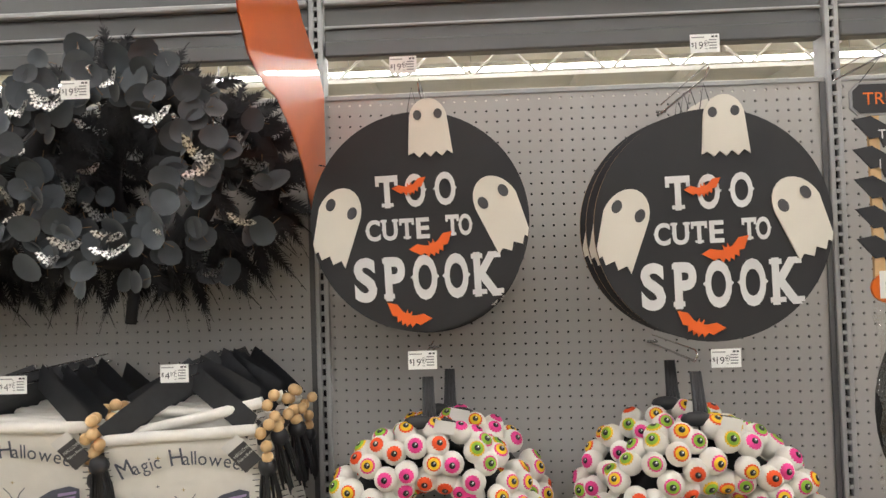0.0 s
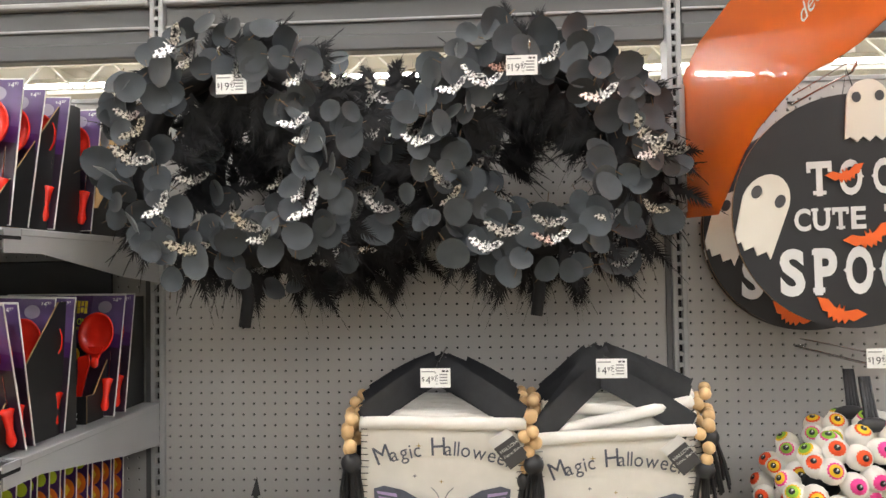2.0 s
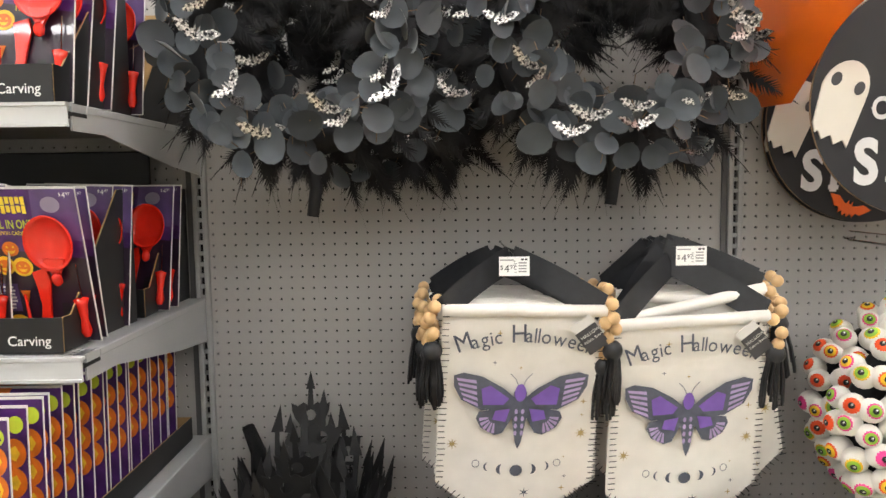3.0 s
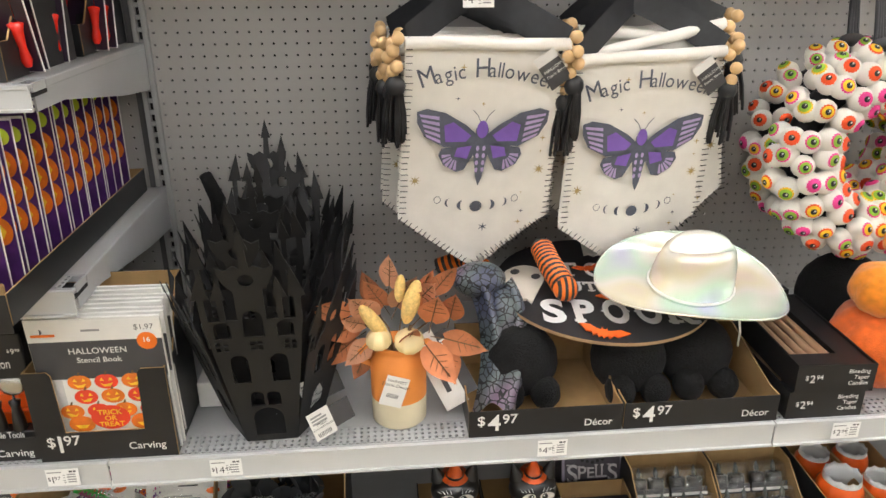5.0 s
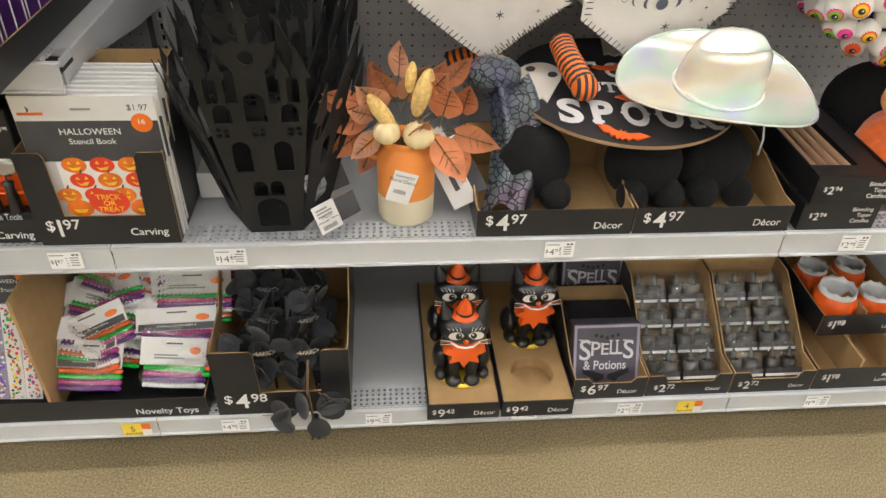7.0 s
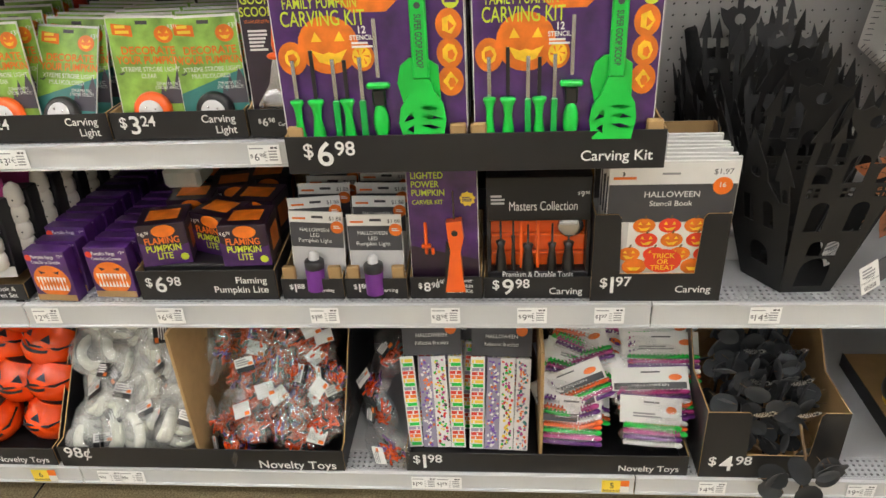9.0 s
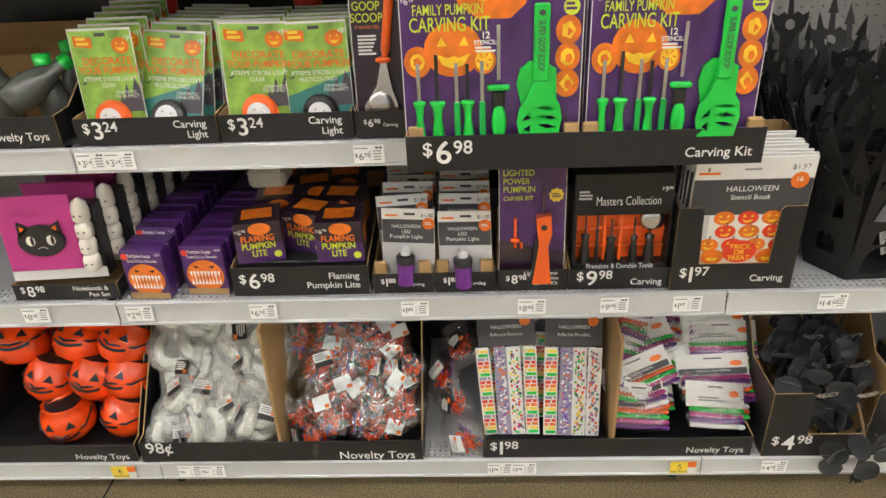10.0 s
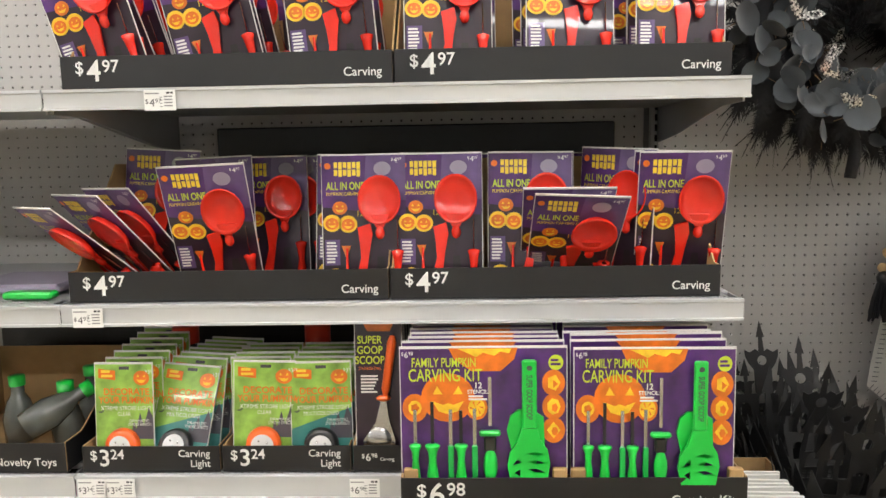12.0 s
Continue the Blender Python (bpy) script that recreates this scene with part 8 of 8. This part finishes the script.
# carton of black leaf picks
tray(-1.503, -1.233, 1.208, BZ, 0.175, 0.36, 0.34, ("4", "98"), (), 0.040, cut=(0.085, 0.215, 0.062), label="tall black display carton filled with black leaf picks", straight=0.12)
# wreath leaf copies in the darker colour that includes the carton's shade
DARKLEAVES = []
for me in LEAVES:
    dk = me.copy()
    dk.materials[0] = LEAFDK
    DARKLEAVES.append(dk)
r = random.Random(33)
for q in range(12):
    ob = thing("leaf_pick", "black fabric leaf pick with silver glitter sprig", "floral pick", pose(-1.435 + 0.042 * (q % 4), 1.276 + 0.055 * (q // 4), BZ + 0.062 + 0.035 * (q // 4)), "leaf picks")
    part("stalk", MB().tube([(0, 0, -0.06 - 0.045 * (q // 4)), (0.0, 0, 0.06), (0.01, -0.01, 0.14)], 0.003, FEATHER), ob)
    for k in range(13):
        part("leaf", DARKLEAVES[r.randrange(5)], ob, "", pose(r.uniform(-.035, .035), r.uniform(-.045, .03), r.uniform(-.04, .14), r.gauss(0, 35), r.uniform(0, 360), r.gauss(0, 40)) @ Matrix.Scale(r.uniform(.6, .8), 4))
    if q % 2:
        part("glitter_bat", GBAT, ob, "silver glitter sprig", pose(0.0, -0.06, 0.10, 0, r.uniform(-40, 40), 0) @ Matrix.Scale(0.7, 4))
ob = thing("leaf_pick", "black leaf pick hanging over the carton front", "floral pick", pose(-1.315, 1.188, BZ + 0.030), "leaf picks")
part("stalk", MB().tube([(0, 0.04, 0.10), (0, -0.01, 0.06), (0.01, -0.012, -0.06)], 0.003, STEM), ob)
for k in range(9):
    part("leaf", DARKLEAVES[k % 5], ob, "", pose(r.uniform(-.06, .06), -0.012 + r.uniform(-.012, .0), r.uniform(-.035, .04), r.gauss(0, 20), r.uniform(0, 360), r.gauss(0, 20)) @ Matrix.Scale(0.85, 4))
fe = MB()
for k in range(60):
    fe.tube([(0.01 + r.uniform(-.006, .006), -0.012, 0.0), (0.012 + r.uniform(-.016, .016), -0.014, -0.07 + r.uniform(-.01, .02))], 0.0009, FEATHER, 4)
part("feather", fe, ob, "black feather tip")

# cat figurines on brown card stands
def cat_stand(x0, x1, n):
    ob = thing("card_stand", "brown card stand with black front and white price", "display tray", pose(x0, 1.180, BZ), "figurine stands")
    w, d = x1 - x0, 0.40
    part("front_panel", MB().box(0, 0, -0.010, w, 0.003, 0.036, BLACK, 0.001), ob)
    circ = [(w / 2 + 0.046 * math.cos(a * math.pi / 12), 0.085 + 0.046 * math.sin(a * math.pi / 12)) for a in range(24)]
    vs, fs = fill_holes([(0.003, 0.0035), (w - 0.003, 0.0035), (w - 0.003, d), (0.003, d)], [circ] if n == 1 else [])
    top = MB().add([(x, y, 0.034) for x, y in vs], fs, KRAFT)
    top.add([(x, y, z) for z in (0.034, 0.004) for x, y in circ] if n == 1 else [], [(i, (i + 1) % 24, 24 + (i + 1) % 24, 24 + i) for i in range(24)] if n == 1 else [], KRAFT)
    part("top", top, ob, "brown card top" + (" with round opening" if n == 1 else ""))
    for x in (0, w - 0.003):
        part("side_panel", MB().box(x, 0.0032, 0.0, x + 0.003, d, 0.036, BLACK), ob)
    part("bottom", MB().box(0.0032, 0.0032, 0, w - 0.0032, d, 0.003, KRAFT), ob)
    mb = MB()
    price(mb, 0.010, 0.000, 0.022, -0.0007, "9", "42")
    mb.text("D\u00e9cor", w - 0.010, 0.002, 0.012, -0.0007, WHITE, "R", 0.008)
    part("lettering", mb, ob, "white printed price and word")


cat_stand(-1.076, -0.925, 2)
cat_stand(-0.921, -0.768, 1)
ft = MB()
ft.lathe([(0.001, 0), (0.056, 0), (0.056, 0.006), (0.05, 0.008)], YELLOW, 24)
ft.ell((0, 0.01, 0.062), (0.045, 0.040, 0.062), CATBLK, 20, 12)
for s in (-1, 1):
    ft.ell((s * 0.042, 0.01, 0.035), (0.020, 0.03, 0.034), CATBLK, 12, 8).ell((s * 0.018, -0.030, 0.045), (0.014, 0.014, 0.048), CATBLK, 12, 8).ell((s * 0.020, -0.042, 0.013), (0.018, 0.018, 0.012), CATBLK, 12, 6).ell((s * 0.045, -0.020, 0.013), (0.014, 0.02, 0.012), CATBLK, 10, 6)
ft.poly(star_pts(0, 0.096, 0.044, 8, 0.62), -0.046, ORANGE_P, 0.02)
ft.ell((0, -0.012, 0.140), (0.052, 0.042, 0.040), CATBLK, 20, 12)
for s in (-1, 1):
    ft.lathe([(0.018, 0), (0.001, 0.042)], CATBLK, 8, pose(s * 0.034, -0.008, 0.168, 0, s * 16, 0))
    ft.disc(s * 0.020, 0.148, 0.0155, 0.0105, -0.0525, GHOST, 0, 14).disc(s * 0.015, 0.148, 0.0065, 0.0085, -0.0530, PUPIL, 0, 12).disc(s * 0.013, 0.151, 0.002, 0.002, -0.0534, WHITE, 0, 8)
    for k in range(4):
        ft.poly([(s * 0.010 + s * 0.007 * k, 0.160 + 0.001 * k), (s * 0.012 + s * 0.007 * k, 0.160 + 0.001 * k), (s * 0.014 + s * 0.009 * k, 0.172)], -0.0515, WHITE)
    for k in range(3):
        ft.poly([(s * 0.030, 0.131 - 0.004 * k), (s * 0.052, 0.136 - 0.006 * k), (s * 0.052, 0.1375 - 0.006 * k), (s * 0.030, 0.1335 - 0.004 * k)], -0.0510, ORANGE if k % 2 else WHITE)
ft.ell((0, -0.055, 0.134), (0.006, 0.005, 0.005), ORANGE_P, 8, 6)
ft.tube([(-0.030, -0.049, 0.128), (-0.015, -0.0545, 0.120), (0, -0.056, 0.118), (0.015, -0.0545, 0.120), (0.030, -0.049, 0.128)], 0.0022, WHITE, 5)
ft.lathe([(0.030, 0.0), (0.029, 0.003), (0.017, 0.005), (0.013, 0.018), (0.008, 0.032), (0.002, 0.042)], ORANGE_P, 18, pose(0, -0.010, 0.174, 8))
ft.lathe([(0.0195, 0.004), (0.0185, 0.010)], DKPLASTIC, 18, pose(0, -0.0105, 0.174, 8))
cat = solid("cat_figurine", ft, "glossy black cat figurine with orange hat and ruff", "figurine", "", pose(-0.999, 1.278, BZ + 0.036, 0, 0, 0), "cat figurines")
copy_thing(cat, pose(-1.002, 1.398, BZ + 0.036))
copy_thing(cat, pose(-0.836, 1.388, BZ + 0.036, 0, 0, 5))

# spell books
def spell_book():
    ob = thing("spell_book_box", "slate grey spell book box with silver title and moth", "book box", None, "spell book boxes")
    w, h = 0.148, 0.145
    part("box", MB().box(-w / 2, 0, 0, w / 2, 0.060, h, GREYCAT, 0.002), ob)
    mb = MB()
    for x0, z0, x1, z1 in ((-w / 2 + .002, .002, w / 2 - .002, .008), (-w / 2 + .002, h - .008, w / 2 - .002, h - .002), (-w / 2 + .002, .0082, -w / 2 + .008, h - .0082), (w / 2 - .008, .0082, w / 2 - .002, h - .0082)):
        mb.rect(x0, z0, x1, z1, -0.0006, LILAC)
    for ch, x0, cw, z0, ht in (("S", -0.060, 0.025, 0.073, 0.046), ("P", -0.034, 0.020, 0.082, 0.032), ("E", -0.012, 0.017, 0.084, 0.026), ("L", 0.007, 0.014, 0.084, 0.032), ("L", 0.021, 0.014, 0.084, 0.032), ("S", 0.037, 0.023, 0.074, 0.042)):
        mb.fitted(ch, x0, z0 - 0.008, cw, ht, -0.0008, SILVERTXT, 0.01)
        mb.rect(x0 - 0.002, z0 + ht - 0.010, x0 + 0.006, z0 + ht - 0.0075, -0.001, SILVERTXT)
    mb.fitted("& Potions", -0.050, 0.042, 0.094, 0.021, -0.0008, SILVERTXT, 0.006)
    for s in (-1, 1):
        mb.poly([(s * 0.004, 0.030), (s * 0.05, 0.045), (s * 0.052, 0.034), (s * 0.028, 0.022), (s * 0.022, 0.012), (s * 0.004, 0.020)], -0.0008, BLACK)
    for k in range(5):
        mb.disc(-0.024 + 0.012 * k, h - 0.025 - 0.003 * (2 - abs(2 - k)), 0.004, 0.004, -0.0008, BLACK, 0, 10)
    part("print", mb, ob, "silver title and dark moth")
    return ob


bk = spell_book()
bk.matrix_basis = pose(-0.683, 1.240, BZ + 0.004, -24, 0, 0)
copy_thing(bk, pose(-0.668, 1.462, BZ + 0.030, -14, 0, 0))
solid("book_carton", MB().box(-0.757, 1.305, BZ + 0.003, -0.611, 1.40, BZ + 0.120, BLACK, 0.002), "plain black carton behind the spell book box", "carton")
tray(-0.763, -0.605, 1.212, BZ, 0.060, 0.24, 0.12, ("6", "97"), ("D\u00e9cor",), 0.028, cut=(0.035, 0.128, 0.046), label="black card display tray holding spell book boxes", straight=0.04)

# flameless tea light packs
def tealight_pack():
    ob = thing("tealight_pack", "clear pack of black flameless candles with white band", "candle pack", None, "flameless candle packs")
    part("band", MB().box(-0.042, -0.001, 0.0, 0.042, 0.040, 0.0035, BLACK).box(-0.042, -0.0018, 0.0036, 0.042, -0.0012, 0.010, PAPER).box(-0.042, -0.0018, 0.0101, 0.042, -0.0012, 0.022, DKGREY), ob, "printed band")
    for x in (-0.020, 0.020):
        for z in (0.004,):
            c = part("candle", MB().lathe([(0.001, 0.0), (0.018, 0.0), (0.018, 0.034), (0.010, 0.036)], DKPLASTIC, 16, Matrix.Translation((x, 0.018, z))), ob, "black flameless candle")
            part("flame", MB().lathe([(0.002, 0.036), (0.006, 0.042), (0.005, 0.052), (0.001, 0.062)], SMOKY, 10, Matrix.Translation((x, 0.018, z))), c, "smoky plastic flame")
    part("film", MB().box(-0.043, -0.004, 0.004, 0.043, 0.041, 0.068, FILM, 0.008), ob, "clear plastic shell")
    return ob


tl = tealight_pack()
tl.matrix_basis = pose(-0.556, 1.243, BZ + 0.012, -25)
for bx in (-0.556, -0.366):
    for c in range(2):
        for rr in range(4):
            if not (bx == -0.556 and c == 0 and rr == 0):
                copy_thing(tl, pose(bx + 0.090 * c, 1.243 + 0.052 * rr, BZ + 0.012 + 0.030 * rr, -25))
for x0, x1 in ((-0.602, -0.417), (-0.413, -0.228)):
    tray(x0, x1, 1.213, BZ, 0.060, 0.27, 0.17, ("2", "72"), ("D\u00e9cor",), 0.022, cut=(0.040, 0.150, 0.040), label="black card display tray of flameless candle packs", straight=0.05)
for k in range(6):
    copy_thing(tl, pose(-0.55 + 0.09 * (k % 3), 1.56 + 0.06 * (k // 3), BZ + 0.12, -10))
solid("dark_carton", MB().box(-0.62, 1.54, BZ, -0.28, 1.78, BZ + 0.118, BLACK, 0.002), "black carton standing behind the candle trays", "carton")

# metal jack-o'-lanterns in two trays, one of them empty
tray(-0.224, -0.022, 1.214, BZ, 0.062, 0.32, 0.09, ("1", "98"), ("Metal", "Lantern"), 0.024, split=0.10, label="empty black card display tray with brown inside", straight=0.03)
tray(-0.205, 0.002, 1.287, BZ + 0.0925, 0.058, 0.30, 0.07, ("1", "98"), ("Metal", "Lantern"), 0.024, split=0.10, label="black card display tray holding metal pumpkin lanterns", straight=0.03)
def lantern():
    ob = thing("metal_lantern", "orange metal jack-o'-lantern cup with scalloped pale rim", "lantern", None, "metal lanterns")
    prof = [(0.03, 0.0), (0.050, 0.012), (0.062, 0.04), (0.058, 0.07), (0.048, 0.088)]
    part("shell", MB().lathe(prof, ORANGE_P, 32, None, 10, 0.05), ob)
    n = 40
    vs = []
    for j, (rr, z) in enumerate(((0.049, 0.086), (0.047, 0.108), (0.044, 0.086), (0.055, 0.04), (0.03, 0.004))):
        for i in range(n):
            a = 2 * math.pi * i / n
            vs.append((rr * math.cos(a), rr * math.sin(a), z - (0.007 * abs(math.sin(a * 5)) if j == 1 else 0)))
    part("lining", MB().add(vs, [(j * n + i, j * n + (i + 1) % n, (j + 1) * n + (i + 1) % n, (j + 1) * n + i) for j in range(4) for i in range(n)], LANTERN_IN, True), ob, "pale scalloped lining")
    fc = MB()
    for pts in ([(-0.03, 0.046), (-0.010, 0.046), (-0.020, 0.062)], [(0.010, 0.046), (0.03, 0.046), (0.020, 0.062)], [(-0.03, 0.030), (0.0, 0.016), (0.03, 0.030), (0.0, 0.024)]):
        fc.add([(x, -math.sqrt(0.0632 ** 2 - x * x) - 0.001, z) for x, z in pts], [tuple(range(len(pts)))], GREY)
    part("face", fc, ob, "cut-out grey face")
    return ob


ln = lantern()
SM = Matrix.Scale(0.82, 4)
ln.matrix_basis = pose(-0.148, 1.350, BZ + 0.0965, 0, 0, 14) @ SM
for x, y in ((-0.054, 1.352), (-0.150, 1.452), (-0.055, 1.456)):
    copy_thing(ln, pose(x, y, BZ + 0.0965, 0, 0, 10) @ SM)
# woven pumpkin at the end of the base deck
r = random.Random(2)
mb = MB()
for k in range(60):
    a, b = r.uniform(0, 3.14), r.uniform(0, 6.28)
    R_ = rot(math.degrees(a), math.degrees(b), 0)
    mb.tube([R_ @ Vector((0.075 * math.cos(t * .35), 0.075 * math.sin(t * .35), 0.02 * math.sin(t))) + Vector((0, 0, 0.08)) for t in range(10)], 0.003, BEAD if k % 3 else REDCLEAR, 5)
solid("woven_pumpkin", mb, "ball-shaped woven straw pumpkin on the base deck", "ornament", "", pose(0.195, 1.30, BZ))

# loose strap hanging under the main shelf
solid("cable_tie", MB().tube([(-1.245, 1.50, MZ - 0.02), (-1.25, 1.48, MZ - 0.07), (-1.235, 1.45, MZ - 0.14)], 0.003, DKPLASTIC, 5), "black plastic strap hanging under the shelf", "strap")

# ---- bay beyond the ghost signs: bat garland sign and bagged goods ----
ob = thing("bat_sign", "hanging plank sign of black bats with orange word", "wall sign", pose(0.775, 1.52, 1.50))
part("spine", MB().box(-0.055, 0.004, 0.0, -0.035, 0.012, 0.33, BEAD), ob, "wooden spine")
part("spine", MB().box(0.035, 0.004, 0.0, 0.055, 0.012, 0.33, BEAD), ob, "wooden spine")
part("title_board", MB().poly([(-0.09, 0.33), (-0.075, 0.315), (0.075, 0.315), (0.09, 0.33), (0.09, 0.365), (0.075, 0.38), (-0.075, 0.38), (-0.09, 0.365)], 0, GREY, 0.006).poly([(-0.086, 0.332), (-0.073, 0.319), (0.073, 0.319), (0.086, 0.332), (0.086, 0.363), (0.073, 0.376), (-0.073, 0.376), (-0.086, 0.363)], -0.001, SIGNBLK).text("TRICK", -0.066, 0.336, 0.024, -0.0015, ORANGE), ob, "black title board")
for k in range(5):
    part("bat", MB().poly(place2(BAT, 0, 0.272 - 0.058 * k, 0.088), 0, SIGNBLK, 0.004), ob, "black cut-out bat")
for k, (s, z) in enumerate((("T", 0.275), ("I", 0.217))):
    part("lettering", MB().text(s, -0.04, z - 0.006, 0.018, -0.001, WHITE), ob, "white letter")
pp = part("pumpkin", MB().disc(-0.03, -0.02, 0.036, 0.030, -0.002, ORANGE, 0.006), ob, "orange cut-out pumpkin")
part("hanging_cord", MB().tube([(-0.07, 0.003, 0.38), (0.0, 0.01, 0.46), (0.07, 0.003, 0.38)], 0.0012, THREAD, 4), ob)
hook(0.80, 1.955, 1.50, None)
ob = thing("bagged_costume", "black costume cloth folded in a clear bag", "costume", pose(0.79, 1.47, 1.10), "bagged costumes")
part("cloth", MB().ell((0, 0.02, 0.15), (0.10, 0.035, 0.17), PLUSHBLK, 18, 14), ob, "black cloth")
vs, fs = [], []
r = random.Random(5)
for j in range(13):
    for i in range(11):
        vs.append((-0.12 + 0.024 * i, -0.03 + r.uniform(-.014, .014), -0.03 + 0.033 * j))
fs = [(j * 11 + i, j * 11 + i + 1, (j + 1) * 11 + i + 1, (j + 1) * 11 + i) for j in range(12) for i in range(10)]
part("film", MB().add(vs, fs, FILM, True), ob, "creased clear film")
part("header_card", MB().box(-0.11, -0.034, 0.365, 0.10, -0.033, 0.415, PAPER).rect(-0.10, 0.37, 0.06, 0.395, -0.0345, DKGREY), ob, "white header card")
solid("bagged_costume", MB().box(0.72, 1.42, 0.86, 0.95, 1.50, 1.07, PINK, 0.02), "magenta costume pack in folded cloth", "costume")

# ---- bay at the other end: bottle toys on the third shelf ----
tray(-3.20, -2.868, 1.245, 0.9175, 0.058, 0.33, 0.16, None, ("Novelty Toys",), 0.036, label="black card display tray holding bottle toys", straight=0.05)
def bottle(at):
    ob = thing("bottle_toy", "clear smoky plastic bottle toy with lime cap", "toy", at, "bottle toys")
    part("bottle", MB().lathe([(0.001, 0), (0.03, 0.002), (0.032, 0.05), (0.022, 0.085), (0.013, 0.10), (0.013, 0.118)], SMOKY, 16), ob, "smoky bottle")
    part("cap", MB().lathe([(0.016, 0.118), (0.016, 0.138), (0.001, 0.139)], GREEN, 14), ob, "lime green cap")
    return ob


bt = bottle(pose(-2.975, 1.30, 0.985, 0, 62, 30))
copy_thing(bt, pose(-2.925, 1.36, 0.921))
copy_thing(bt, pose(-2.93, 1.47, 0.921))
copy_thing(bt, pose(-3.05, 1.40, 0.921))
for x, y, z in ((-2.73, 1.50, 0.921), (-2.44, 1.50, 0.921)):
    o = thing("capped_bottle", "dark bottle with dull red cap behind the cards", "toy", pose(x, y, z), "capped bottles")
    part("bottle", MB().lathe([(0.001, 0), (0.036, 0.002), (0.036, 0.15), (0.02, 0.18)], DKPLASTIC, 16), o)
    part("cap", MB().lathe([(0.028, 0.18), (0.028, 0.215), (0.001, 0.216)], REDCLEAR, 16), o, "dull red cap")
solid("flat_pack", MB().box(-3.10, 1.32, 1.245, -2.90, 1.50, 1.262, LILAC, 0.005), "grey bagged toy lying flat on the shelf", "toy")
solid("flat_pack", MB().box(-2.98, 1.27, 1.2425, -2.885, 1.30, 1.256, GREEN, 0.004), "lime green toy pack lying on the shelf", "toy")
# clear tubs between the fang boxes
solid("clear_tub", MB().box(-2.60, 1.42, MZ + 0.157, -2.52, 1.50, MZ + 0.20, GLOWTOY, 0.008), "small milky plastic tub on the light boxes", "tub")
# far store sign seen over the boards
solid("hanging_sign_disc", MB().disc(-3.2, 3.35, 0.35, 0.35, 9.0, BANNERORANGE, 0.02, 28).tube([(-3.2, 9.01, 3.69), (-3.2, 9.01, 5.2)], 0.01, STEEL), "round orange sign hanging far behind the shelving", "sign")

# more added black blocks, for the dark behind the base deck goods
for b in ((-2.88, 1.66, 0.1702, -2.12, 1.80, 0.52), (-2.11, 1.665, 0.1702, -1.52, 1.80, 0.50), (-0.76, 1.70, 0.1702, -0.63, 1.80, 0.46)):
    solid("stock_carton", MB().box(*b, BLACK, 0.003), "added black block standing in for shade at the back of the deck", "carton", "", None, "stock cartons")
